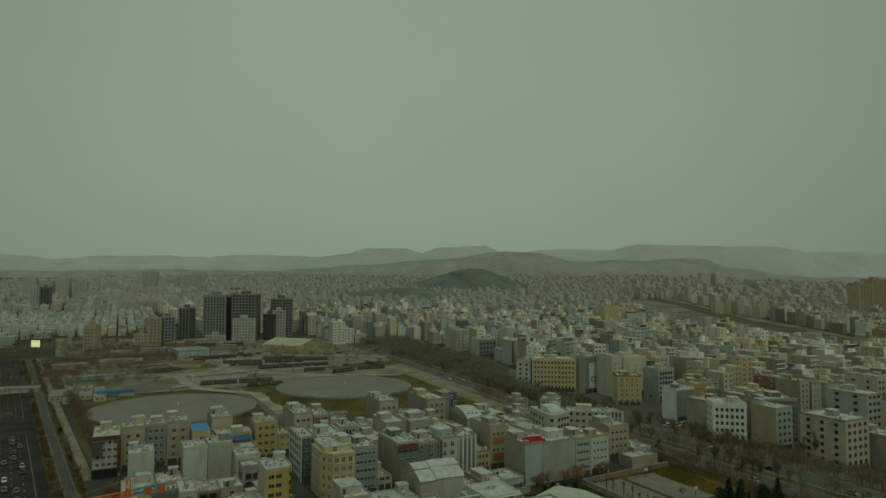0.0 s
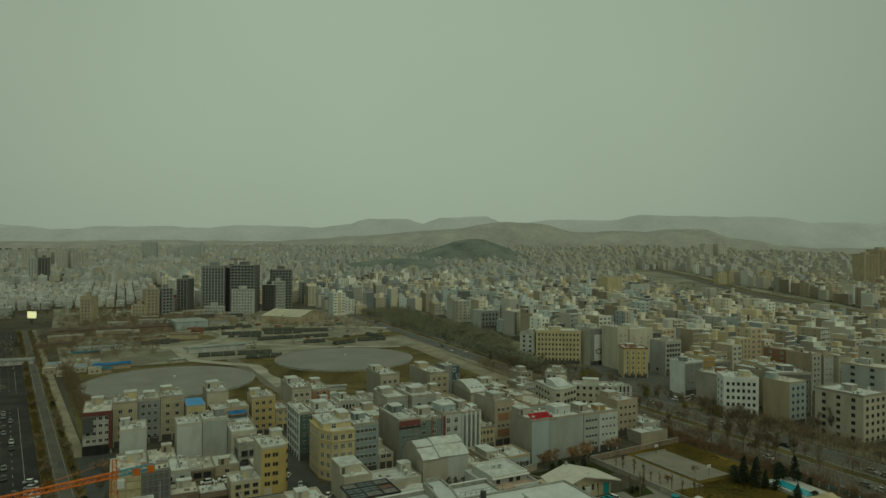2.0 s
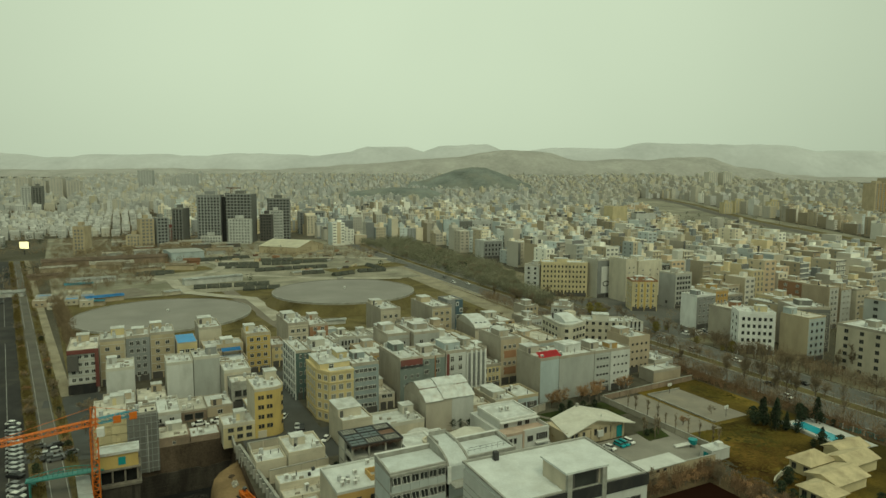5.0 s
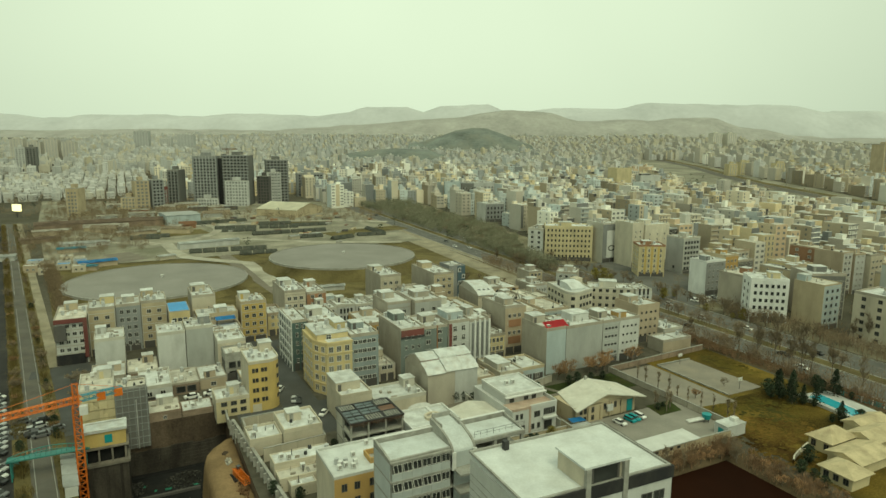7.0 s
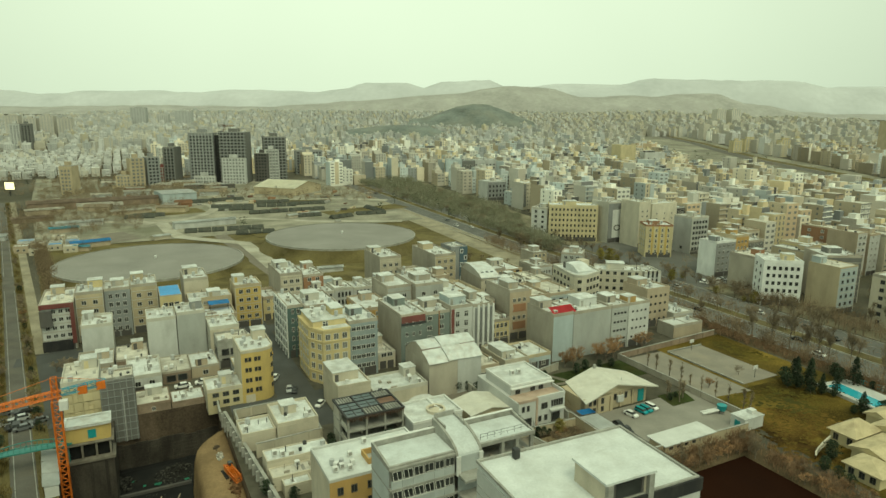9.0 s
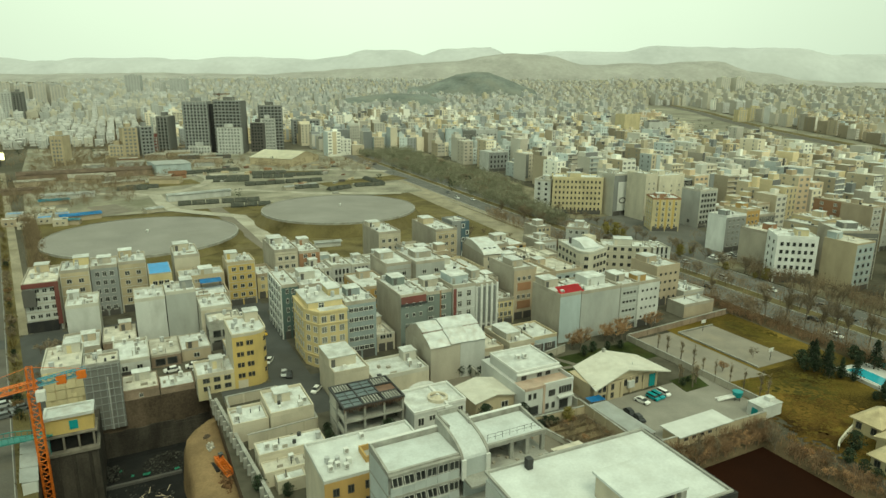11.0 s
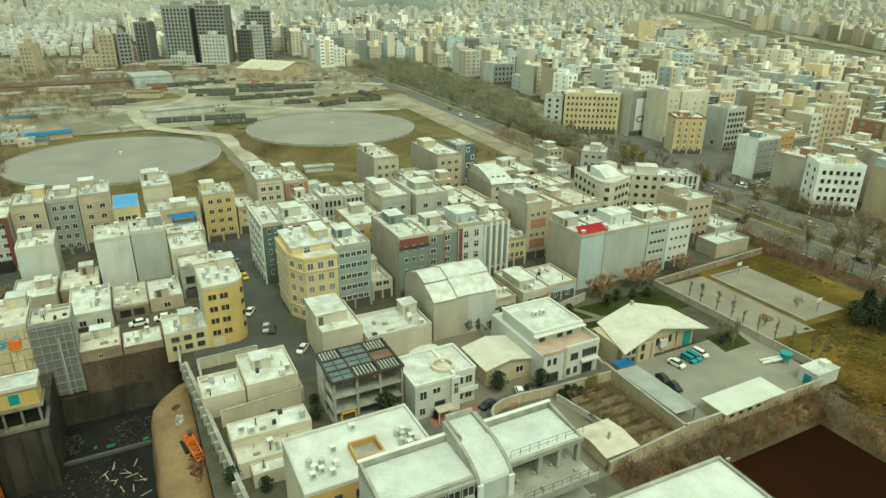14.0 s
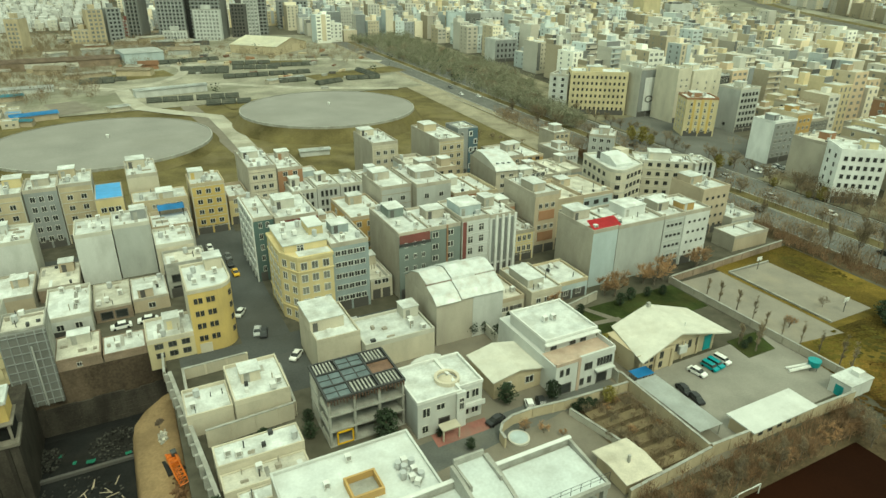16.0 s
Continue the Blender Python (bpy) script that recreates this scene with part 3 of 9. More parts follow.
# ---- roads and open ground ----
sheet("pit_street", [(24, 163.5), (118, 163.5), (118, 171), (24, 171)], ROAD_GREY, "grey asphalt cross street between the houses", "road", 0.03)
sheet("side_street", [(36.6, 171), (46.8, 171), (46.8, 300), (36.6, 300)], ROAD_GREY, "grey asphalt side street", "road", 0.03)
sheet("junction", [(34, 150), (47.4, 150), (47.4, 163.5), (34, 163.5)], ROAD_GREY, "asphalt street junction", "road", 0.03)
sheet("row_street", [(-30, 226), (190, 226), (190, 234), (-30, 234)], ROAD_GREY, "asphalt street behind the first row", "road", 0.07)
sheet("garden_lane", [(43, 118), (98, 124), (98, 128.5), (43, 125.5)], LANE, "grey lane before the villas", "road", 0.03)
sheet("compound_ground", [(56, 101), (104, 101), (104, 153), (56, 153)], PAVING, "dusty paving between the walled houses", "pavement", 0.015)
sheet("boulevard", [(194, 20), (207, 20), (222, 640), (209, 640)], HAZED_ROAD, "asphalt carriageway of a wide boulevard", "road", 0.10)
sheet("boulevard_far_side", [(213, 20), (228, 20), (244, 640), (228, 640)], HAZED_ROAD, "asphalt carriageway of a wide boulevard", "road", 0.10)
sheet("boulevard_median", [(207, 20), (213, 20), (228, 640), (222, 640)], GRASS_GREEN, "dry planted strip between the carriageways", "median", 0.2, 0.2)
sheet("boulevard_walk", [(190, 262), (199.8, 262), (209, 640), (199, 640)], PALE_DUST, "sandy strip along the boulevard", "pavement", 0.08)
sheet("boulevard_bank", [(186, 20), (194, 20), (199.8, 262), (190, 262)], SCRUB_DARK, "brown scrubby bank along the boulevard", "bank", 0.08)
sheet("junction_ground", [(232, 196), (262, 196), (300, 300), (240, 300)], HAZED_ROAD, "asphalt junction and car park beside the boulevard", "road", 0.09)
sheet("climbing_street", [(252, 276), (264, 265), (340, 346), (328, 357)], HAZED_ROAD, "asphalt side street climbing from the boulevard", "road", 0.12)
sheet("boulevard_park", [(230, 20), (240, 20), (300, 640), (246, 640)], SCRUB_SOIL, "planted strip of bare trees beside the boulevard", "park", 0.06)
for a in (193.6, 206.8, 212.6, 228.0):
    sheet("boulevard_kerb", [(a, 20), (a + 0.45, 20), (a + 0.45 + 15.2, 640), (a + 15.2, 640)], CONCRETE, "pale concrete kerb along the boulevard", "kerb", 0.28, 0.25)
AVENUE = lambda v, off: (-26.9 - 0.1387 * (v - 190) + off, v)


def along(name, a, b, v0, v1, material, label, category, z, thick=0.0):
    return sheet(name, [AVENUE(v0, a), AVENUE(v0, b), AVENUE(v1, b), AVENUE(v1, a)], material, label, category, z, thick)


along("avenue_slip_road", 0, 4.8, 60, 640, SLIP, "pale slip road beside the avenue", "road", 0.05)
along("avenue_verge", 4.8, 8.0, 60, 640, GRASS_GREEN, "dry grass verge", "verge", 0.12, 0.12)
along("avenue_path", 8.0, 11.6, 236, 640, PALE_DUST, "sandy path along a fence", "path", 0.05)
along("avenue_green", -3.2, 0, 60, 640, GRASS_GREEN, "dark grass strip along the avenue", "median", 0.16, 0.16)
along("avenue_lane", -24, -3.2, 60, 640, ASPHALT, "asphalt carriageway of a busy avenue", "road", 0.05)
along("avenue_median", -28, -24, 60, 640, GRASS_GREEN, "grass strip between the carriageways", "median", 0.16, 0.16)
along("avenue_far_lane", -46, -28, 60, 640, ASPHALT, "asphalt carriageway of a busy avenue", "road", 0.05)
sheet("shop_forecourt", [(-21.5, 177), (-13.8, 177), (-13.8, 237), (-24.2, 237)], ROAD_GREY, "asphalt forecourt beside the slip road", "pavement", 0.045)
sheet("street_mouth", [(-31, 180), (-13.8, 180), (-13.8, 188), (-31, 188)], ROAD_GREY, "asphalt street mouth at the slip road", "road", 0.17)
sheet("reservoir_field", [(-25, 262), (188, 262), (198, 420), (-42, 420)], GRASS_GREEN, "winter grass round the covered reservoirs", "grass", 0.04)
sheet("yard_ground", [(-42, 420), (198, 420), (205, 640), (-66, 640)], YARD, "bare sandy yard with stacks and sheds", "yard", 0.3)
sheet("workshop_ground", [(-66, 640), (205, 640), (210, 700), (-80, 830)], YARD, "bare sandy ground behind the workshops", "yard", 0.3)
sheet("reservoir_path", [(52, 420), (60, 420), (74, 270), (66, 270)], PAVING, "pale gravel track between reservoirs", "path", 0.25)
sheet("wall_track", [(180, 262), (192, 262), (206, 640), (194, 640)], PALE_DUST, "sandy track along the boulevard wall", "path", 0.2)

# ---- covered reservoirs ----
def reservoir(u, v, r, z, lean):
    ob = thing("reservoir", uv(u, v, lean), "round covered water reservoir with a gravel top and grass bank", "reservoir", "reservoirs")
    bm = bmesh.new()
    n = 96
    rings = [(r + 9, -4.0), (r + 0.3, z - 0.8)]
    loops = [[bm.verts.new((math.cos(k * math.tau / n) * a, math.sin(k * math.tau / n) * a, b + noise.noise((k * 0.3, a, 0)) * 0.3)) for k in range(n)] for a, b in rings]
    for k in range(n):
        bm.faces.new((loops[0][k], loops[0][(k + 1) % n], loops[1][(k + 1) % n], loops[1][k]))
    part("bank", bm, GRASS_GREEN, ob, "sloping grass bank")
    bm = bmesh.new()
    tube(bm, (0, 0, z - 1.0), (0, 0, z - 0.05), r, r, n)
    part("gravel_top", bm, TANK_TOP, ob)
    bm = bmesh.new()
    for a0, a1, b0, b1 in ((r, r + 0.5, z - 1.0, z + 0.12),):
        for k in range(n):
            c0, c1 = k * math.tau / n, (k + 1) * math.tau / n
            p = [(math.cos(c) * q, math.sin(c) * q, h) for c, q, h in ((c0, a0, b1), (c1, a0, b1), (c1, a1, b1), (c0, a1, b1), (c1, a1, b0), (c0, a1, b0))]
            quad(bm, p[:4])
            quad(bm, (p[3], p[2], p[4], p[5]))
    part("kerb", bm, CONCRETE, ob)
    bm = bmesh.new()
    x, y = math.cos(1.2) * r * 0.12, math.sin(1.2) * r * 0.12
    tube(bm, (x, y, z - 0.05), (x, y, z + 1.1), 0.5, 0.5, 8)
    tube(bm, (x, y, z + 1.1), (x, y, z + 1.4), 0.9, 0.5, 8)
    part("vent", bm, WHITE_PAINT, ob)
    return ob


reservoir(14.0, 349.8, 43.4, 4.0, 0.0)
reservoir(116.4, 361, 42.6, 7.5, 0.0)

# ---- construction pit ----
FLOOR_Z = -14.0
BLACK_RECESS = mat("black_recess", (0.008, 0.008, 0.008), 0.7, 0.3, 0.4, 3, 0.5)
bm = bmesh.new()
u0, u1, v0, v1 = PIT
for a, b in (((u0, v0), (u1, v0)), ((u1, v0), (u1, v1)), ((u1, v1), (u0, v1)), ((u0, v1), (u0, v0))):
    n = 16
    for k in range(n):
        p, q = [(a[0] + (b[0] - a[0]) * s, a[1] + (b[1] - a[1]) * s) for s in (k / n, (k + 1) / n)]
        for z0, z1 in ((FLOOR_Z, -9), (-9, -4), (-4, 0)):
            quad(bm, [TURN_M @ Vector((*p, z0)), TURN_M @ Vector((*p, z1)), TURN_M @ Vector((*q, z1)), TURN_M @ Vector((*q, z0))])
tagged(new("pit_wall", mesh_of("pit_wall", bm, PIT_SOIL)), "dark cut earth walls of a deep excavation", "excavation", kind="structure")
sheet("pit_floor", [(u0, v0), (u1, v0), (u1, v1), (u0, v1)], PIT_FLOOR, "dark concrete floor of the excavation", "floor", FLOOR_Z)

# sprayed concrete lining on the lower part of the cut, in uneven lifts
bm = bmesh.new()
for k in range(7):
    za, zb = FLOOR_Z + k * 0.95, FLOOR_Z + (k + 1) * 0.95 - 0.06
    for j in range(12):
        a, b = u0 + 0.02 + j * (u1 - u0) / 12, u0 + (j + 1) * (u1 - u0) / 12
        out = 0.22 + 0.14 * noise.noise((j * 0.7, k * 1.3, 2))
        top = zb + (0.5 * noise.noise((j * 0.6, 5, 1)) if k == 6 else 0)
        quad(bm, [TURN_M @ Vector(p) for p in ((a, v1 - out, za), (b, v1 - out, za), (b, v1 - out, top), (a, v1 - out, top))])
        quad(bm, [TURN_M @ Vector(p) for p in ((a, v1 - out, top), (b, v1 - out, top), (b, v1, top + 0.04), (a, v1, top + 0.04))])
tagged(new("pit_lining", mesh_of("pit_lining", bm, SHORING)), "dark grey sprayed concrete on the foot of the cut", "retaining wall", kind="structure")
# flat black sheet that paints the dark gap at the foot of the cut
sheet("pit_trench", [(u0 + 0.5, v1 - 2.6), (13, v1 - 1.6), (13, v1 - 0.45), (u0 + 0.5, v1 - 0.45)], BLACK_RECESS, "flat black strip standing for the dark recess below the cut", "trench", FLOOR_Z + 0.02)

# earth ramp along the pit's edge
bm = bmesh.new()
prev = None
for k in range(22):
    v = 92 + k * 3.45
    e = 13.6 + 1.2 * noise.noise((k * 0.5, 0, 0)) + (4.0 if k > 20 else 0) + (2 if k > 19 else 0)
    zt = -4.2 + 0.9 * noise.noise((k * 0.4, 3, 0)) + 0.05 * k
    row = [bm.verts.new(TURN_M @ Vector(p)) for p in ((e - 0.8, v, FLOOR_Z), (e, v, zt - 3), (e + 0.8, v, zt - 0.3), (e + 3.5, v, zt + 0.3), (21.4, v, zt + 0.6), (21.4, v, FLOOR_Z))]
    if prev:
        for i in range(5):
            bm.faces.new((prev[i], row[i], row[i + 1], prev[i + 1]))
    prev = row
bm.faces.new(prev)
ramp = tagged(new("earth_ramp", mesh_of("earth_ramp", bm, RAMP_EARTH)), "sandy earth berm left standing in the excavation", "earth bank", kind="structure")
for p in ramp.data.polygons:
    p.use_smooth = True

# ---- near houses ----
# row on the street with the yellow corner block
# (the ochre block with the rounded corner stands at the street corner)
house(58.3, 67.2, 175, 190, 16.5, "bluegrey", "blue-grey office block with rows of white-framed windows", (5, 5), base=3.2, step=2.85, size=(1.3, 1.3), style="pair", hut=(0.5, 0.6, 4, 4), clutter=5)
house(74.2, 82.4, 174, 193, 16.5, "moss", "grey rendered block with a dark red top floor", (3, 4), base=4.6, step=3.1, size=(0.9, 1.3), hut=(0.5, 0.8, 4, 5), clutter=6)
house(82.5, 92.4, 177.5, 192, 15, "moss", "dark grey block with a red brick strip", (2, 4), base=4.2, step=3.1, size=(1.7, 1.5), hut=(0.7, 0.6, 5, 4), clutter=5)
house(92.5, 100.4, 177, 191, 16, "white", "white and red block with a glass penthouse", (2, 4), base=4.4, step=3.1, size=(1.5, 2.0), style="tall", hut=(0.4, 0.4, 6, 7), hut_wall=WALL["paleblue"], clutter=4)
house(100.5, 108, 177, 191, 15.6, "white", "white block with tall dark vertical strips", (0, 0), hut=(0.5, 0.7, 3, 4), clutter=4)
house(108.6, 116.6, 180, 190, 8.2, "yellow", "low yellow brick house with dark windows", (4, 2), base=3.6, step=3.0, size=(1.1, 1.7), clutter=2, hut=None)
house(117.6, 125.4, 182, 198, 17, "tan", "beige block with red brick window panels", (3, 4), base=4.6, step=3.1, size=(1.2, 1.4), side=CEMENT, hut=(0.3, 0.3, 4, 6), clutter=5)
# south side of that street
house(47.6, 56.4, 152, 165, 7.8, "cream", "plain cream house with a raised stair tower", None, side=WALL["cream"], hut=(0.0, 0.9, 6.8, 8.5), hut_wall=WALL["cream"], clutter=1)
house(56.6, 71.6, 150, 160.5, 5.4, "cream", "low cream house with a flat white roof", None, side=CEMENT_PALE, hut=(0.95, 0.95, 3.4, 3.4), clutter=4)
house(98.2, 106.6, 154, 168, 5.2, "cream", "small cream house with a flat roof", (3, 1), side=WALL["cream"], base=3.4, size=(1.3, 1.3), hut=(0.2, 0.5, 4.5, 8), clutter=3, ground_floor=False)
# rows behind
house(46.2, 51.2, 198, 216, 16.5, "green", "dark green block beside a white gridded front", (2, 5), base=3.4, step=2.9, size=(0.9, 1.5), left=(5, 5), side=CEMENT, clutter=2, hut=None)
house(51.3, 62.2, 197, 214, 16, "cream", "cream block with a brick-red roof storey", (3, 4), base=4.2, hut=(0.3, 0.6, 5, 5), clutter=8)
house(82.6, 92, 206, 221, 16.6, "pale", "grey block with a set-back white top", (2, 4), base=4.0, hut=(0.2, 0.8, 5, 5), clutter=6)
house(92.2, 103, 203, 221, 17, "pale", "grey block with white roof huts", (2, 4), hut=(0.5, 0.5, 6, 6), clutter=8)
house(-2.2, 6.6, 209, 222, 3.4, OLD_BRICK, "low brick house with a heaped cream roof", None, side=CEMENT, hut=(0.8, 0.8, 3.2, 3), hut_wall=WALL["tan"], clutter=1, roof=ROOF_DULL, up=0.3)
house(-12, -2.6, 205, 218, 4.0, "tan", "low tan house with a plain front wall", None, side=CEMENT, hut=(0.8, 0.6, 3.4, 3), clutter=2)
house(-11, -2.4, 220, 232, 11.6, "white", "plain white-rendered block with a blank wall", None, side=CEMENT_PALE, hut=(0.05, 0.9, 3, 3), clutter=2)
house(7, 15.3, 214.5, 226, 12.8, "white", "plain grey-white block with a blank wall", None, side=CEMENT_PALE, hut=None, clutter=3)
house(15.5, 24, 215, 225.5, 13.6, "pale", "plain grey-green block with a tall blank wall", None, side=CEMENT_PALE, hut=(0.9, 0.6, 3.4, 4), hut_wall=WALL["grey"], clutter=2)
house(24.2, 33, 207, 218, 10, "cream", "cream block with a flat white roof", (2, 2), side=CEMENT_PALE, hut=None, clutter=4)
house(-23, -13.4, 237, 258, 15, "white", "white block with a dark red frame and black base", (4, 4), base=5.0, step=2.7, size=(1.3, 1.3), hut=(0.4, 0.9, 4, 4), hut_wall=WALL["sand"], clutter=4, roof=ROOF_DULL)
house(-13.3, -4.9, 242.4, 255, 16.6, "sand", "sand-coloured brick block with paired windows", (2, 4), base=4.2, hut=(0.95, 0.9, 4.4, 4.4), hut_wall=WALL["yellow"], clutter=5)
house(-4.8, 3.2, 244, 256, 16.6, "grey", "grey block with paired windows", (3, 5), base=2.8, step=2.9, size=(1.3, 1.7), clutter=5)
house(3.3, 11.8, 245, 258, 16.8, "sand", "sand-coloured brick block with paired windows", (2, 4), base=4.2, hut=(0.1, 0.9, 4, 4), clutter=5)
house(12, 19, 237, 251, 14.4, "yellow", "ochre block with a bright blue roof sheet", (3, 3), base=5, hut=None, clutter=0, roof=TARP_BLUE, up=0.1)
house(20.6, 29, 247, 263, 16.6, "cream", "cream block with a dark top balcony", (3, 3), base=5, hut=(0.2, 0.8, 5, 5), clutter=5)
house(36.4, 45.8, 236, 247, 15, "mustard", "yellow five-storey block at a street end", (3, 4), base=3.8, hut=(0.1, 0.9, 4, 4), clutter=5, side=WALL["sand"])
house(53.4, 62, 240, 261, 16.6, "cream", "cream block with a stepped white roof", (3, 4), hut=(0.2, 0.8, 5, 6), clutter=8)
house(62.2, 70, 240, 258, 15.2, "brick", "red-brown brick block with a pale roof", (2, 4), hut=(0.7, 0.8, 4, 4), clutter=6)
house(97, 106.6, 249.5, 268.5, 17, "cream", "beige block with a bare side wall and white roof", (3, 4), hut=(0.1, 0.9, 5, 5), clutter=5)
house(120.8, 131, 246, 270, 16.6, "sand", "beige block with arched top windows", (3, 4), hut=(0.2, 0.8, 5, 6), clutter=4)
house(132.6, 140.8, 253.5, 264, 17.6, "grey", "blue-grey block with a dark panel of white-framed windows", (0, 0), side=WALL["grey"], left=None, hut=None, clutter=2)
house(128.8, 136.6, 217, 240, 11.6, "cream", "cream block with a curved white roof", (2, 3), hut=None, clutter=0, rz=-8)
house(137.4, 145, 214, 230, 8.5, "cream", "cream rendered block with a pale flat roof", (3, 3), hut=(0.5, 0.6, 5, 5), clutter=5)
house(169.5, 178.6, 240, 254, 8, "white", "white house with small dark windows", (5, 2), base=2.6, step=2.9, size=(0.9, 1.7), clutter=3)
house(183, 191.5, 262, 273, 9, "sand", "low sand-coloured block near the boulevard", (3, 2), clutter=2)
# long blank block with panels
house(118.9, 126.7, 159.2, 173.5, 14.8, "paleblue", "long block with a blank pale-blue panelled wall", None, side=CEMENT, hut=(0.1, 0.9, 5, 5), clutter=3)
house(126.8, 142, 159.2, 172.5, 14.6, "pale", "long block with a blank sand-grey wall", None, side=CEMENT, hut=(0.75, 0.7, 7, 6), hut_wall=WALL["white"], clutter=6)
house(142.1, 149.5, 159.2, 172, 14.6, "pale", "grey-blue block with small paired windows", (4, 4), base=3.6, step=2.9, size=(0.9, 0.7), style="hole", side=CEMENT, hut=(0.5, 0.6, 4, 5), clutter=4)
house(149.6, 158.6, 159.2, 171, 14.6, "white", "white block with an orange wall under its roof", (4, 4), base=3.4, step=2.9, size=(0.7, 0.7), style="hole", side=CEMENT, hut=(0.05, 0.2, 4, 3.5), hut_wall=WALL["ochre"], clutter=2)
house(169.5, 180.5, 171.3, 184, 14, "tan", "tall beige block with small windows", (4, 4), base=2.8, step=2.9, size=(0.9, 0.9), style="hole", side=WALL["tan"], hut=(0.1, 0.8, 5, 5), clutter=3)
house(180, 190, 168, 180, 4.4, "pale", "low pale building with a bright white roof", None, side=CEMENT_PALE, hut=None, clutter=4)
house(170, 184, 158.5, 166, 4.0, "tan", "low tan shed with a white roof", None, side=CEMENT, hut=None, clutter=1)
# low houses between the pit and the unfinished block
house(23.0, 30.6, 145, 153, 3.8, "cream", "low cream house with a white roof", None, side=WALL["cream"], hut=None, clutter=2)
house(30.7, 40.2, 143.5, 155, 5.4, "cream", "cream house with a roof terrace and stair hut", None, side=WALL["cream"], hut=(0.35, 0.65, 3.4, 3.4), clutter=4)
house(25.6, 39, 130.6, 135.6, 4.4, "cream", "long cream house with a worn white roof", None, side=WALL["cream"], hut=None, clutter=3, up=0.3)
house(25.8, 38.8, 126.4, 130.5, 2.9, "cream", "low cream wing with a dusty terrace roof", None, side=WALL["cream"], hut=None, clutter=1, roof=ROOF_DULL, up=0.3)
house(27.5, 33, 123.4, 126.3, 2.4, "cream", "small cream annex with a flat roof", None, side=WALL["cream"], hut=None, clutter=0, up=0.3)
house(18.8, 28, 171.2, 180.4, 4.7, "butter", "two-storey yellow house with a pale roof beside the street", (3, 2), base=1.5, step=2.1, size=(1.6, 1.2), style="dark", side=WALL["cream"], hut=(0.6, 0.6, 3, 3), clutter=3, ground_floor=False)
house(10.6, 18.6, 176.1, 183.4, 1.5, OLD_BRICK, "low brick house with a white roof above the excavation", None, side=OLD_BRICK, hut=None, clutter=2, up=0.2)
house(2.2, 10.4, 176.1, 185.6, 2.3, OLD_BRICK, "low brown brick house on the edge of the pit", (1, 1), base=0.9, size=(0.9, 1.0), side=OLD_BRICK, hut=(0.6, 0.75, 4, 2.4), hut_wall=CEMENT_PALE, clutter=2, roof=ROOF_DULL, up=0.3, ground_floor=False)
house(0.6, 9.2, 188, 203, 5.2, "white", "low white shop building on the slip road", (2, 1), base=3.4, side=CEMENT_PALE, hut=None, clutter=3)
house(9.4, 17, 193.2, 206, 3.4, OLD_BRICK, "low brick house with a dusty roof and dark gates", (2, 1), base=1.5, size=(2.6, 2.0), style="hole", side=CEMENT, hut=None, clutter=4, roof=ROOF_DULL, up=0.3, ground_floor=False)
house(17.2, 24.9, 194.4, 206, 3.2, "tan", "low tan house with a pale flat roof", (1, 1), base=1.4, size=(1.6, 1.4), side=CEMENT, hut=(0.3, 0.05, 3.2, 2.6), clutter=3, up=0.3, ground_floor=False)
house(25.2, 34.6, 198.5, 206.8, 8.2, CONCRETE, "unfinished grey block with dark panes for its open floors", (3, 2), base=2.0, step=3.0, style="hole", size=(2.2, 2.1), left=(2, 2), side=CONCRETE, hut=None, clutter=3, roof=ROOF_DULL)
house(-5.2, 2.4, 176.2, 184, 10.2, "grey", "narrow grey house with a braced wall", None, side=CONCRETE, hut=None, clutter=2, roof=ROOF_DULL)
house(-13.4, -5.3, 176, 190, 10.8, "butter", "cream block with rough plaster side", None, side=CEMENT_PALE, hut=(0.9, 0.9, 3.4, 3.4), clutter=3, roof=ROOF_DULL)


# ---- notable near buildings ----
def special(name, u, v, label, category, z=0.0, rz=0.0):
    return thing(name, uv(u, v, z, rz), label, category)


def block(name, parent, material, x0, x1, y0, y1, z0, z1, label=""):
    bm = bmesh.new()
    box(bm, x0, x1, y0, y1, z0, z1)
    if min(x1 - x0, y1 - y0, z1 - z0) > 0.3:
        bmesh.ops.bevel(bm, geom=bm.edges[:], offset=0.03, segments=1, affect="EDGES")
    return part(name, bm, material, parent, label)


def rim_walls(name, parent, material, x0, x1, y0, y1, z, up=0.8, t=0.3):
    for a in ((x0, x1, y0, y0 + t), (x0, x1, y1 - t, y1), (x0, x0 + t, y0 + t, y1 - t), (x1 - t, x1, y0 + t, y1 - t)):
        block(name, parent, material, *a, z, z + up)


def window_at(parent, x, y, z, w, h, turn=0, style="pair"):
    part("window", WINDOW[style], None, parent, m=pose(x, y, z, 0, 0, turn) @ Matrix.Diagonal((w, 1, h, 1)))


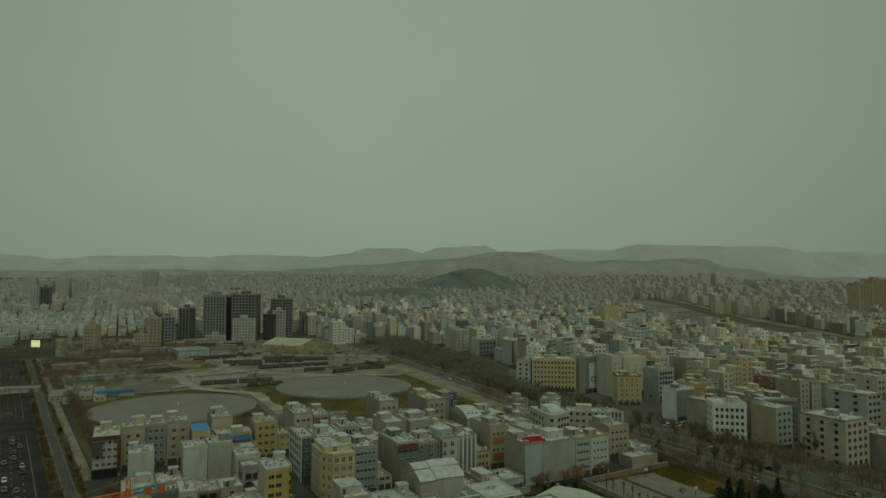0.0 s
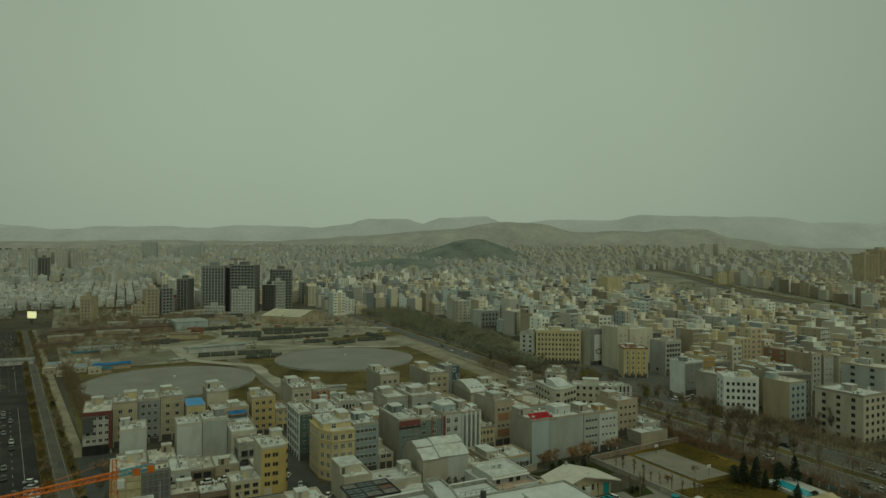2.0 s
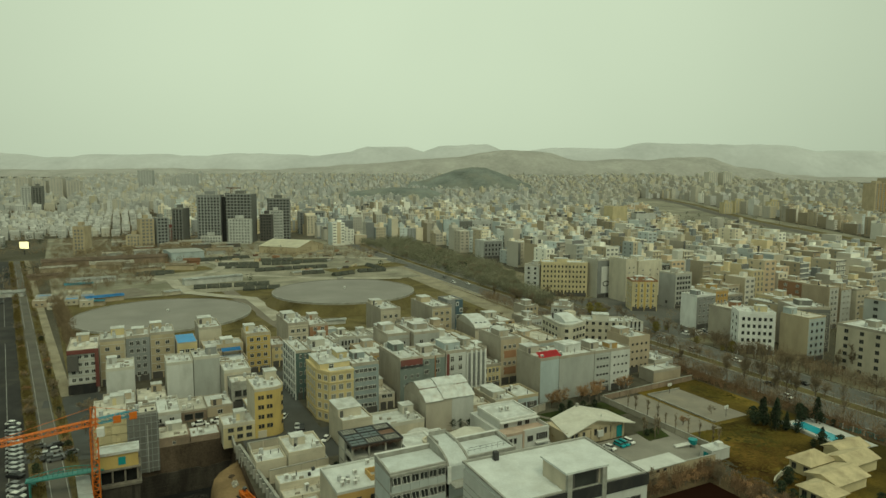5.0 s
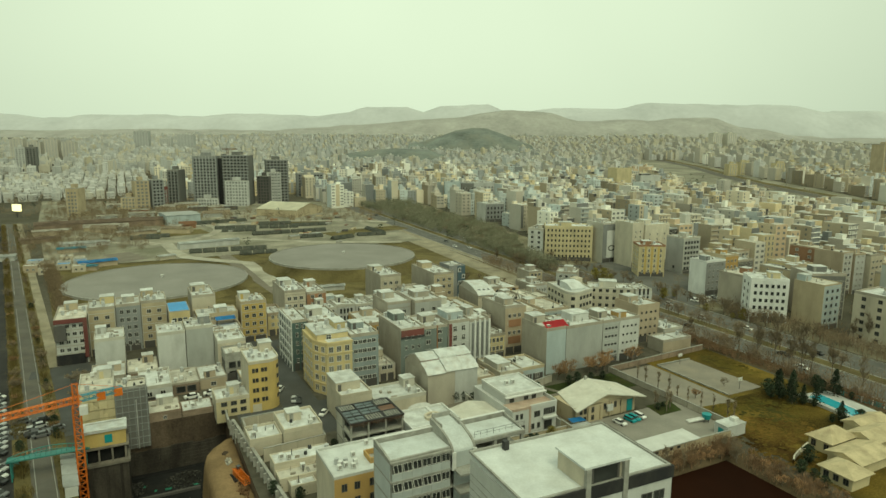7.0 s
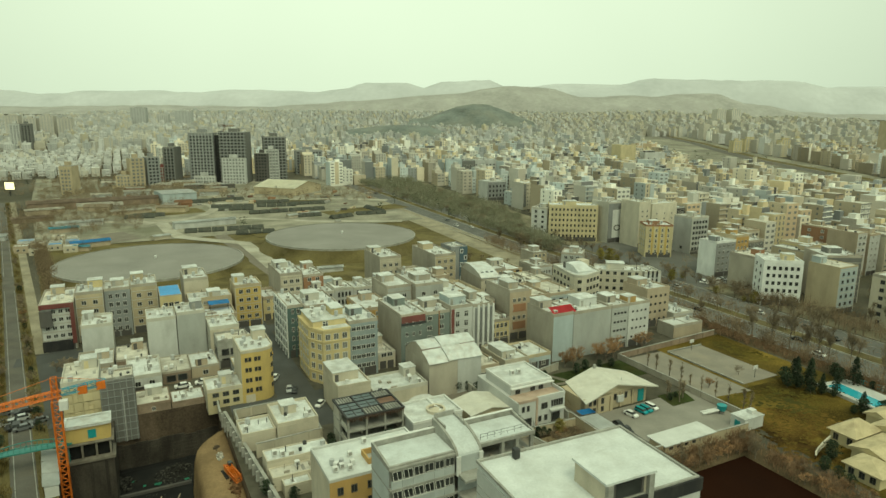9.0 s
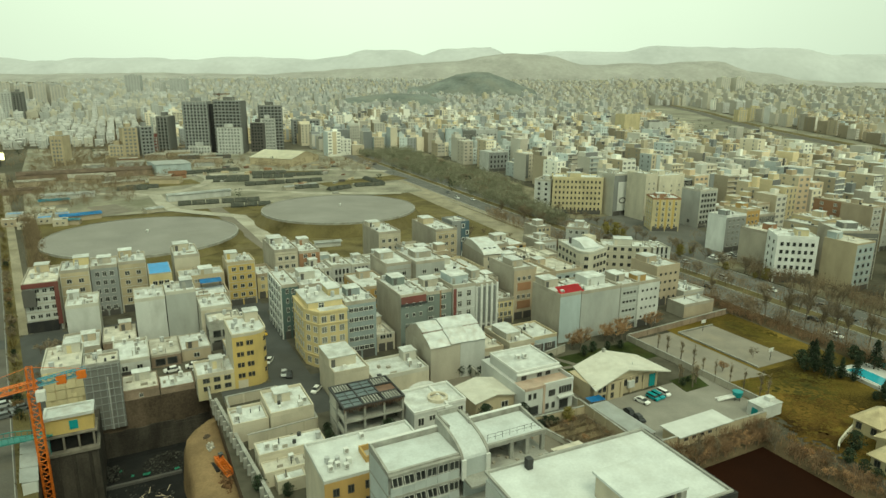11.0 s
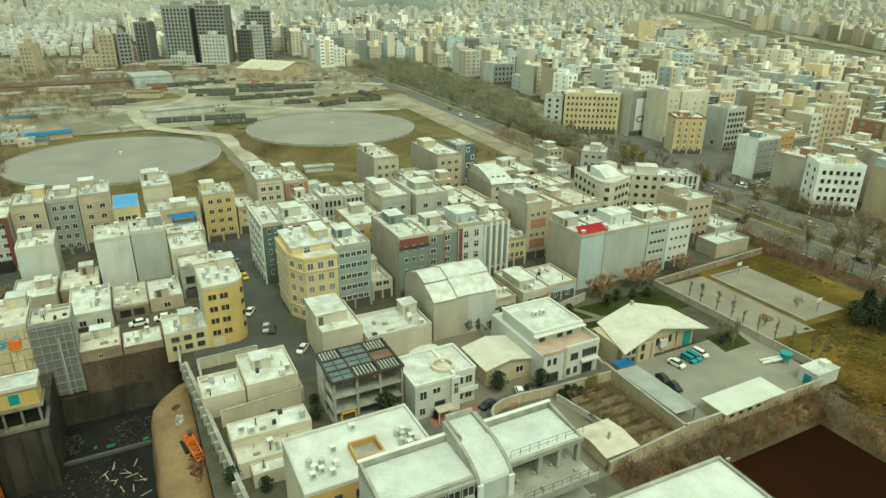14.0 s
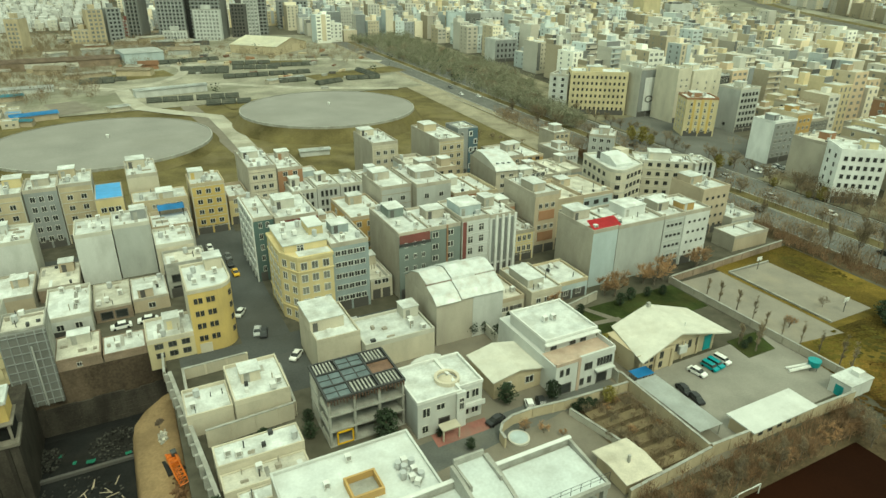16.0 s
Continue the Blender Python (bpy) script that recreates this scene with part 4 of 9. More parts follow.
# yellow corner block with a cut corner and a set-back top
def corner_block():
    ob = special("corner_block", 53, 182, "yellow rendered corner block with tall windows and a set-back top", "house")
    plan = [(-5.4, -3.8), (-2.6, -8.6), (5.2, -8.6), (5.2, 8), (-5.4, 8)]
    bm = bmesh.new()
    lo, hi = [bm.verts.new((*p, -1)) for p in plan], [bm.verts.new((*p, 15.6)) for p in plan]
    for k in range(5):
        bm.faces.new((lo[k], lo[(k + 1) % 5], hi[(k + 1) % 5], hi[k]))
    bm.faces.new(hi)
    part("wall", bm, WALL["yellow"], ob)
    bm = bmesh.new()
    for z0, z1, grow in ((15.5, 16.2, 1.03), (12.5, 12.75, 1.03), (3.3, 3.6, 1.03)):
        a, b = [[bm.verts.new((x * grow, y * grow, z)) for x, y in plan] for z in (z0, z1)]
        for k in range(5):
            bm.faces.new((a[k], a[(k + 1) % 5], b[(k + 1) % 5], b[k]))
        bm.faces.new(b)
        bm.faces.new(a[::-1])
    part("cornice", bm, WALL["yellow"], ob)
    block("penthouse", ob, WALL["yellow"], -4.6, 5.0, -5.4, 7.6, 15.6, 17.9)
    block("roof", ob, ROOF, -4.9, 5.1, -5.6, 7.8, 17.9, 18.1)
    block("terrace", ob, ROOF, -2.2, 5.0, -8.3, -5.5, 16.2, 16.3)
    block("stair_tower", ob, WALL["yellow"], 2.0, 5.25, -2.0, 4.0, 17.9, 20.0)
    block("stair_roof", ob, ROOF_CLEAN, 1.8, 5.4, -2.2, 4.2, 20.0, 20.2)
    for k in range(5):
        z = 1.9 + k * 2.95 if k else 1.6
        for s in (-1.4, 1.0):
            window_at(ob, s + 0.1, -8.6, z + 0.2, 1.5, 1.9, 0, "pale")
        window_at(ob, 3.6, -8.6, z + 0.2, 1.5, 1.9, 0, "pale")
        mid = Vector((-4.0, -6.2, z + 0.2))
        ang = math.degrees(math.atan2(-4.8, 2.8))
        for s in (-1.3, 1.3):
            d = Vector((2.8, -4.8, 0)).normalized() * s
            window_at(ob, mid.x + d.x, mid.y + d.y, mid.z, 1.4, 1.8, ang, "pale")
        for y in (-2.0, 0.4, 2.8, 5.6):
            window_at(ob, -5.4, y, z + 0.2, 1.3, 1.7, -90, "pale")
    window_at(ob, -1.0, -5.4, 16.9, 1.6, 1.6, 0, "tall")
    return ob


corner_block()
for u, v in ((50, 184), (52, 181), (54, 186), (56, 179), (51, 187), (49.5, 180)):
    cooler(uv(u, v, 18.1, COUNT.choice((0, 90))))


# house with a worn sheet-metal roof in two pitches
def metal_roof_house():
    ob = special("metal_roof_house", 81, 160, "tall cement house under a worn curved metal roof", "house")
    bm = bmesh.new()
    walls(bm, 16, 16, -1, 9.8, (0, 0, 0, 0))
    part("wall", bm, CEMENT, ob)
    block("front_panel", ob, WALL["white"], 0.6, 8.03, -8.06, -7.6, 0, 9.8, "white rendered panel")
    profile = [(-8.3, 9.7), (-6.6, 10.9), (-3.6, 12.0), (-3.4, 12.6), (0.5, 13.6), (4, 12.4), (8.2, 10)]
    for name, x0, x1, lift in (("roof_sheet", -8.2, -2.4, 0), ("roof_sheet", -2.3, 3.4, 0.25), ("roof_sheet", 3.5, 8.3, 0.1)):
        bm = bmesh.new()
        for (y0, z0), (y1, z1) in zip(profile, profile[1:]):
            quad(bm, [(x0, y0, z0 + lift), (x1, y0, z0 + lift), (x1, y1, z1 + lift), (x0, y1, z1 + lift)])
        bmesh.ops.remove_doubles(bm, verts=bm.verts, dist=0.001)
        r = bmesh.ops.solidify(bm, geom=bm.faces[:], thickness=-0.15)
        part(name, bm, ROOF_METAL, ob)
    block("ridge_beam", ob, STEEL, -8.3, 8.4, -3.65, -3.35, 12.2, 12.55, "rusty beam between the pitches")
    for x in (-8.1, 8.05):
        bm = bmesh.new()
        f = [bm.verts.new((x, y, z)) for y, z in [(-8, 9.6)] + profile[1:-1] + [(8, 9.6)]]
        bm.faces.new(f)
        part("gable", bm, CEMENT, ob)
    return ob


metal_roof_house()


# unfinished block: slabs, columns, steel deck
def unfinished_block():
    ob = special("unfinished_block", 50.3, 137.6, "unfinished concrete block with a dark steel roof deck", "unfinished house")
    for k, z in enumerate((0.0, 3.1, 6.2)):
        block("floor_slab", ob, CONCRETE, -6.8, 6.8, -5.4, 5.4, z - 0.15, z + 0.2)
        for x in (-6.5, -2.2, 2.2, 6.5):
            for y in (-5.1, 0, 5.1):
                block("column", ob, CONCRETE, x - 0.22, x + 0.22, y - 0.22, y + 0.22, z + 0.2, z + 2.95)
        block("back_wall", ob, CEMENT, -6.5, 6.5, 4.9, 5.1, z + 0.2, z + 2.95)
        block("side_wall", ob, CEMENT_PALE, 6.4, 6.62, -5.0, 5.0, z + 0.2, z + 2.95)
        block("left_wall", ob, CEMENT_PALE, -6.72, -6.5, 0.8, 4.8, z + 0.2, z + 2.95)
        block("left_wall", ob, CEMENT_PALE, -6.72, -6.5, -4.8, -0.8, z + 0.2, z + 1.2)
        block("partition", ob, CEMENT, -2.3, -2.1, -2, 4.8, z + 0.2, z + 2.95)
    rim_walls("edge_beam", ob, STEEL_DARK, -6.9, 6.9, -5.5, 5.5, 9.2, 0.55, 0.35)
    for x in (-2.4, 2.3):
        block("roof_beam", ob, STEEL_DARK, x - 0.14, x + 0.14, -5.2, 5.2, 9.35, 9.75)
    for y in (-1.8, 1.9):
        block("roof_beam", ob, STEEL_DARK, -6.6, 6.6, y - 0.12, y + 0.12, 9.4, 9.78)
    cells = [(-6.5, -2.6), (-2.2, 2.1), (2.5, 6.5)]
    ys = [(-5.1, -2.0), (-1.6, 1.7), (2.1, 5.1)]
    for i, (a, b) in enumerate(cells):
        for j, (c, d) in enumerate(ys):
            if (i, j) in ((2, 1),):
                block("roof_slab", ob, STEEL, a, b, c, d, 9.25, 9.4)
            elif (i, j) in ((0, 2), (1, 0), (2, 2), (2, 0)):
                for k in range(6):
                    x = a + 0.2 + k * (b - a - 0.3) / 6
                    block("deck_slat", ob, CONCRETE, x, x + 0.28, c + 0.1, d - 0.1, 9.55, 9.72)
                block("roof_slab", ob, STEEL_DARK, a, b, c, d, 9.2, 9.35)
            else:
                block("deck_panel", ob, DECK, a, b, c, d, 9.45, 9.58)
                block("deck_rib", ob, STEEL_DARK, (a + b) / 2 - 0.08, (a + b) / 2 + 0.08, c, d, 9.58, 9.7)
                block("deck_rib", ob, STEEL_DARK, a, b, (c + d) / 2 - 0.06, (c + d) / 2 + 0.06, 9.58, 9.68)
    for k in range(26):
        x = -6.8 + k * 0.53
        block("starter_bar", ob, STEEL, x, x + 0.12, -5.75, -5.5, 8.75 + 0.2 * math.sin(k * 1.9), 9.5)
    for x0, x1, z0, z1 in ((-5.6, -5.35, 0.3, 2.9), (-2.95, -2.7, 0.3, 2.9), (-5.6, -2.7, 2.65, 2.9), (-5.6, -2.7, 0.3, 0.5)):
        block("shop_frame", ob, PAINT["yellow"], x0, x1, -5.62, -5.4, z0, z1, "yellow painted frame")
    return ob


unfinished_block()


# white villa with a scalloped front and a round roof light
def white_villa():
    ob = special("white_villa", 64, 133, "white two-storey villa with a stepped front and round roof light", "house")
    block("wall", ob, WALL["white"], -6.6, 1.6, -5.2, 5.2, -0.5, 7.0)
    block("bay", ob, WALL["white"], 1.6, 6.4, -4.2, 5.2, -0.5, 7.0)
    block("pilaster", ob, WALL["white"], 0.6, 2.4, -5.7, -5.0, 0, 7.3)
    block("roof", ob, ROOF, -6.3, 1.5, -4.9, 4.9, 7.0, 7.1)
    block("roof", ob, ROOF, 1.5, 6.1, -4.0, 4.9, 7.0, 7.1)
    rim_walls("parapet", ob, WHITE_PAINT, -6.7, 1.7, -5.3, 5.3, 7.0, 0.6, 0.3)
    rim_walls("parapet", ob, WHITE_PAINT, 1.7, 6.5, -4.3, 5.3, 7.0, 0.6, 0.3)
    bm = bmesh.new()
    n = 20
    for k in range(n):
        a, b = k * math.tau / n, (k + 1) * math.tau / n
        for r0, z0, r1, z1 in ((2.3, 7.1, 2.3, 7.8), (2.3, 7.8, 1.8, 7.8), (1.8, 7.8, 1.8, 7.3), (1.6, 7.15, 0.2, 8.1)):
            quad(bm, [(math.cos(a) * r0, math.sin(a) * r0, z0), (math.cos(b) * r0, math.sin(b) * r0, z0), (math.cos(b) * r1, math.sin(b) * r1, z1), (math.cos(a) * r1, math.sin(a) * r1, z1)])
    bmesh.ops.remove_doubles(bm, verts=bm.verts, dist=0.001)
    part("roof_light", bm, WALL["cream"], ob, m=pose(1.0, -1.0, 0))
    bm = bmesh.new()
    for k in range(8):
        a, b = math.pi * k / 8, math.pi * (k + 1) / 8
        quad(bm, [(math.cos(a) * 3.2, 5.35, 7.5 + math.sin(a) * 1.2), (math.cos(b) * 3.2, 5.35, 7.5 + math.sin(b) * 1.2), (math.cos(b) * 3.2, 5.35, 7.0), (math.cos(a) * 3.2, 5.35, 7.0)])
    part("crest", bm, WHITE_PAINT, ob)
    for x, z, w, h in ((-5.0, 5.0, 1.5, 2.0), (-2.3, 5.4, 1.7, 1.3), (-5.2, 1.6, 1.2, 1.6)):
        window_at(ob, x, -5.2, z, w, h)
    window_at(ob, -1.6, -5.2, 1.7, 2.2, 2.6, 0, "hole")
    for x in (3.1, 5.0):
        window_at(ob, x, -4.2, 5.2, 1.5, 1.8)
        window_at(ob, x, -4.2, 1.8, 1.5, 1.8)
    window_at(ob, 1.5, -5.7, 5.0, 0.9, 2.6, 0, "tall")
    block("balcony", ob, WALL["white"], 2.2, 6.4, -5.4, -4.2, 3.2, 3.5)
    block("balcony_rail", ob, WHITE_PAINT, 2.2, 6.4, -5.4, -5.25, 3.5, 4.2)
    block("porch", ob, WALL["cream"], -3.2, 0.2, -8.0, -6.0, 2.3, 2.5)
    for x in (-3.0, 0.0):
        block("porch_post", ob, WALL["cream"], x - 0.12, x + 0.12, -7.9, -7.66, 0, 2.3)
    return ob


white_villa()


# low house with a shallow pale roof
def pitched_house(u, v, w, d, eave, ridge, label, wall=None, roof=None, axis="v", over=0.6):
    ob = special("pitched_house", u, v, label, "house")
    block("wall", ob, wall or WALL["sand"], -w / 2, w / 2, -d / 2, d / 2, -0.4, eave)
    bm = bmesh.new()
    a, b = w / 2 + over, d / 2 + over
    pts = [(-a, -b, eave), (0, -b, ridge), (a, -b, eave), (-a, b, eave), (0, b, ridge), (a, b, eave)] if axis == "v" else [(-a, -b, eave), (-a, 0, ridge), (-a, b, eave), (a, -b, eave), (a, 0, ridge), (a, b, eave)]
    vs = [bm.verts.new(p) for p in pts]
    for f in ((0, 1, 4, 3), (1, 2, 5, 4)):
        bm.faces.new([vs[k] for k in f])
    bmesh.ops.recalc_face_normals(bm, faces=bm.faces)
    bmesh.ops.solidify(bm, geom=bm.faces[:], thickness=0.22)
    part("roof", bm, roof or WALL["cream"], ob)
    bm = bmesh.new()
    for s in (-1, 1):
        tri = [(-w / 2, s * d / 2, eave), (w / 2, s * d / 2, eave), (0, s * d / 2, ridge - 0.2)] if axis == "v" else [(s * w / 2, -d / 2, eave), (s * w / 2, d / 2, eave), (s * w / 2, 0, ridge - 0.2)]
        quad(bm, tri)
    part("gable", bm, wall or WALL["sand"], ob)
    return ob


hut = pitched_house(79.8, 135.8, 10.6, 9.0, 4.2, 5.4, "low house under a shallow pale sheet roof", WALL["sand"], PALE_SHEET)
window_at(hut, -2.5, -4.5, 2.2, 2.0, 1.6)
window_at(hut, 2.5, -4.5, 2.2, 2.0, 1.6)


PINK_TILE = mat("dusty_pink_tile", (0.45, 0.34, 0.27), 0.8, 0.12, 0.5, 6, 0.1, dirt=(0.5, 0.42, 0.34), dirt_amount=0.5)


# white three-storey house with a pink roof terrace
def terrace_house():
    ob = special("terrace_house", 91.8, 137.0, "white house with a pink-tiled roof terrace", "house")
    block("wall", ob, WALL["white"], -6.9, 6.9, -10.2, 9.8, -0.4, 6.6)
    pink = PINK_TILE
    block("terrace_floor", ob, pink, -6.6, 6.6, -9.9, -5.2, 6.6, 6.7, "pink tiled floor")
    block("terrace_wall", ob, WALL["white"], -1.5, 6.9, -10.3, -9.9, 6.6, 7.5)
    block("terrace_wall", ob, pink, -6.9, -1.5, -10.3, -9.9, 6.6, 7.3, "pink tiled parapet")
    block("terrace_wall", ob, WALL["white"], 6.6, 6.92, -9.9, -5.0, 6.6, 7.7)
    block("upper_floor", ob, WALL["white"], -6.0, 6.2, -5.2, 7.0, 6.6, 8.9)
    block("roof", ob, ROOF, -5.7, 5.9, -4.9, 6.7, 8.9, 9.0)
    rim_walls("parapet", ob, WHITE_PAINT, -6.1, 6.3, -5.3, 7.1, 8.9, 0.5, 0.28)
    block("cornice", ob, WHITE_PAINT, -6.3, 6.5, -6.2, -5.2, 8.45, 8.7)
    block("stripe", ob, pink, -1.9, -1.3, -10.35, -10.1, 0, 7.4, "pink tiled pilaster")
    for x in (-5.6, -4.2):
        window_at(ob, x, -10.2, 5.0, 0.8, 1.5, 0, "hole")
    for x in (0.2, 1.1):
        window_at(ob, x, -10.2, 4.8, 0.9, 1.6, 0, "dark")
    for k in range(5):
        window_at(ob, 3.0 + k * 0.75, -10.2, 5.0, 0.6, 1.8, 0, "dark")
    for x in (-0.6, 1.2):
        window_at(ob, x, -10.2, 1.6, 0.9, 1.5, 0, "dark")
    window_at(ob, -4.6, -10.2, 1.3, 3.0, 2.3, 0, "hole")
    window_at(ob, 4.2, -10.2, 1.3, 2.6, 2.4, 0, "hole")
    for x in (-4, 0.5, 3):
        window_at(ob, x, -5.2, 7.6, 1.4, 1.6, 0, "dark")
    block("balcony", ob, WALL["white"], 2.2, 6.6, -11.2, -10.2, 3.3, 3.6)
    block("yard_wall", ob, CEMENT_PALE, -7.1, -6.8, 9.8, 17.0, 0, 2.6)
    block("yard_wall", ob, CEMENT_PALE, -7.1, 4.0, 17.0, 17.3, 0, 2.6)
    block("yard_wall", ob, CEMENT_PALE, 3.8, 4.05, 9.8, 17.0, 0, 2.6)
    return ob


terrace_house()
for k in range(2):
    cooler(uv(90 + k * 2, 138, 9.0))


# hall with a broad pale pitched roof in the walled yard
def yard_hall():
    ob = special("yard_hall", 114, 131.5, "sand-brick hall under a broad pale pitched roof", "hall")
    block("wall", ob, WALL["sand"], -10.6, -1.0, -6.6, 3.2, -0.3, 4.6)
    block("wall", ob, WALL["sand"], -1.0, 11.4, -5.6, 3.2, -0.3, 4.3)
    roof = [(-11.6, -8.5, 4.7), (0.4, -6.6, 7.0), (13.4, -7.9, 4.5), (12.6, 3.6, 4.6), (2.4, 5.6, 7.1), (-8.2, 4.4, 5.0)]
    bm = bmesh.new()
    v = [bm.verts.new(p) for p in roof]
    bm.faces.new((v[0], v[1], v[4], v[5]))
    bm.faces.new((v[1], v[2], v[3], v[4]))
    bmesh.ops.recalc_face_normals(bm, faces=bm.faces)
    if sum(f.normal.z for f in bm.faces) < 0:
        bmesh.ops.reverse_faces(bm, faces=bm.faces)
    bmesh.ops.solidify(bm, geom=bm.faces[:], thickness=0.3)
    part("roof", bm, PALE_SHEET, ob, "broad pale sheet roof")
    bm = bmesh.new()
    quad(bm, [(-11, -6.62, 5.0), (-1.0, -6.62, 5.0), (-1.0, -6.62, 6.6), (-11, -6.62, 4.8)])
    quad(bm, [(-1, -5.62, 4.4), (11.4, -5.62, 4.4), (0.4, -5.62, 6.8)])
    part("gable", bm, WALL["sand"], ob)
    for x in (-8.6, -7.2, -4.6):
        window_at(ob, x, -6.6, 3.4, 0.9, 1.6, 0, "dark")
        window_at(ob, x, -6.6, 1.2, 0.9, 1.4, 0, "dark")
    for x in (0.5, 2.4, 4.2, 6.4):
        window_at(ob, x, -5.6, 3.0, 0.9, 1.8, 0, "dark")
    block("porch", ob, WALL["white"], 0.9, 3.0, -6.3, -5.6, 1.6, 3.4)
    block("teal_door", ob, TARP_TEAL, 8.4, 10.6, -5.75, -5.6, 0.2, 3.6, "teal sheet-metal gate")
    for k in range(6):
        block("pier", ob, WALL["sand"], -10.6 + k * 4.2, -10.2 + k * 4.2, -6.9 if k < 3 else -5.9, -5.4, 0, 4.3)
    block("chimney", ob, CONCRETE, 1.6, 2.3, 4.3, 5.0, 6.4, 8.0)
    block("vent", ob, WHITE_PAINT, 3.8, 4.0, -4.0, -3.8, 5.0, 7.2)
    return ob


yard_hall()


# open sheds in the yard
def lean_to(u0, u1, v0, v1, z0, z1, label, roof):
    ob = special("open_shed", (u0 + u1) / 2, (v0 + v1) / 2, label, "shed")
    w, d = u1 - u0, v1 - v0
    bm = bmesh.new()
    v = [bm.verts.new(p) for p in ((-w / 2, -d / 2, z0), (w / 2, -d / 2, z1), (w / 2, d / 2, z1), (-w / 2, d / 2, z0))]
    bm.faces.new(v)
    bmesh.ops.solidify(bm, geom=bm.faces[:], thickness=0.15)
    part("roof", bm, roof, ob)
    for x in (-w / 2 + 0.2, w / 2 - 0.2):
        for k in range(4):
            y = -d / 2 + 0.3 + k * (d - 0.6) / 3
            block("post", ob, CONCRETE, x - 0.1, x + 0.1, y - 0.1, y + 0.1, 0, min(z0, z1) - 0.16)
    return ob


lean_to(99.2, 104.6, 105.6, 121.4, 2.7, 2.5, "long open shed with a pale grey roof", ROOF_CLEAN)
lean_to(100.2, 104.6, 121.6, 124.2, 2.9, 2.7, "small shed under a bright blue sheet", TARP_BLUE)
long_shed = special("long_shed", 115.2, 104.2, "long low store with a pale roof and slit windows", "shed")
block("wall", long_shed, WALL["sand"], -7.8, 7.8, -2.6, 2.2, 0, 2.5)
block("roof", long_shed, WALL["white"], -8.2, 8.2, -3.0, 2.8, 2.5, 2.75)
for k in range(6):
    window_at(long_shed, -6 + k * 2.4, -2.6, 1.7, 1.1, 0.7, 0, "hole")

# walls of the yard
def wall_run(name, u0, v0, u1, v1, h, material, label, t=0.3, piers=True):
    length = math.hypot(u1 - u0, v1 - v0)
    ob = thing(name, uv((u0 + u1) / 2, (v0 + v1) / 2, 0, math.degrees(math.atan2(v1 - v0, u1 - u0))), label, "wall")
    block("panel", ob, material, -length / 2, length / 2, -t / 2, t / 2, -0.3, h)
    block("coping", ob, CONCRETE, -length / 2, length / 2, -t / 2 - 0.08, t / 2 + 0.08, h, h + 0.12)
    if piers:
        for k in range(int(length / 4) + 1):
            x = -length / 2 + 0.2 + k * 4
            block("pier", ob, material, x - 0.2, x + 0.2, -t / 2 - 0.12, t / 2 + 0.12, 0, h)
    return ob


wall_run("yard_wall", 98.6, 102.6, 134, 101.0, 2.6, WALL["sand"], "sand-brick yard wall with piers")
wall_run("yard_wall", 98.4, 102.8, 99.0, 125, 2.6, WALL["sand"], "sand-brick yard wall with piers")
wall_run("yard_wall", 99.0, 125, 101.6, 150, 2.2, CEMENT_PALE, "pale rendered garden wall")
wall_run("yard_wall", 140.4, 104, 139.6, 152, 1.7, CEMENT, "low weathered wall between yard and court")
wall_run("yard_wall", 101.6, 150, 117, 153.5, 2.2, CEMENT, "grey rendered garden wall")
GARDEN_WALL = ((69.6, 119.4), (69.8, 121.4), (71.2, 123.0), (73.8, 123.9), (78, 124.0), (84.4, 123.2), (98.9, 122.4))
for a, b in zip(GARDEN_WALL, GARDEN_WALL[1:]):
    wall_run("garden_wall", *a, *b, 2.0, WALL["sand"], "weathered sand-coloured garden wall", 0.3, b[0] > 80)
sheet("garden_court", [(70, 119.6), (84.2, 122.8), (86, 112), (73, 108)], PAVING, "pale paved court inside the garden wall", "pavement", 0.06)
pool_small = special("garden_pool", 72.8, 120.2, "small pale-blue round garden pool", "pool")
bm = bmesh.new()
tube(bm, (0, 0, 0), (0, 0, 0.45), 1.9, 1.9, 20)
part("rim", bm, CEMENT_PALE, pool_small)
bm = bmesh.new()
tube(bm, (0, 0, 0.4), (0, 0, 0.47), 1.6, 1.6, 20)
part("water", bm, WALL["paleblue"], pool_small)
wall_run("yard_wall", 80, 101.2, 98.4, 102.4, 2.4, WALL["sand"], "sand-brick garden wall")
wall_run("yard_wall", 139.8, 152, 186, 155, 1.9, OLD_BRICK, "brown cement wall behind the courts")
wall_run("garden_kerb", 84.6, 121.6, 87.2, 110.6, 1.3, CEMENT_PALE, "low pale garden wall")
gate = special("gatehouse", 137, 103.6, "white-rendered gatehouse at the yard corner", "gatehouse")
block("wall", gate, WALL["white"], -3.4, 3.4, -2.0, 2.0, 0, 3.0)
block("roof", gate, ROOF, -3.5, 3.5, -2.1, 2.1, 3.0, 3.2)
block("tank", gate, WHITE_PAINT, 0.5, 2.2, -0.8, 0.8, 3.2, 4.2)
block("door", gate, TARP_TEAL, -3.45, -3.3, -0.8, 0.8, 0, 2.2)
sheet("yard", [(104, 104), (139.8, 104), (139.8, 125), (104, 125)], YARD_TARMAC, "grey tarmac of the walled yard", "yard", 0.05)
sheet("yard_garden", [(101, 139), (139, 139), (139, 151), (101, 151)], LAWN, "dark green garden behind the hall", "garden", 0.05)
sheet("garden_path", [(116, 139), (118, 139), (112, 151), (110.4, 151)], PAVING, "pale path crossing the green garden", "path", 0.09)
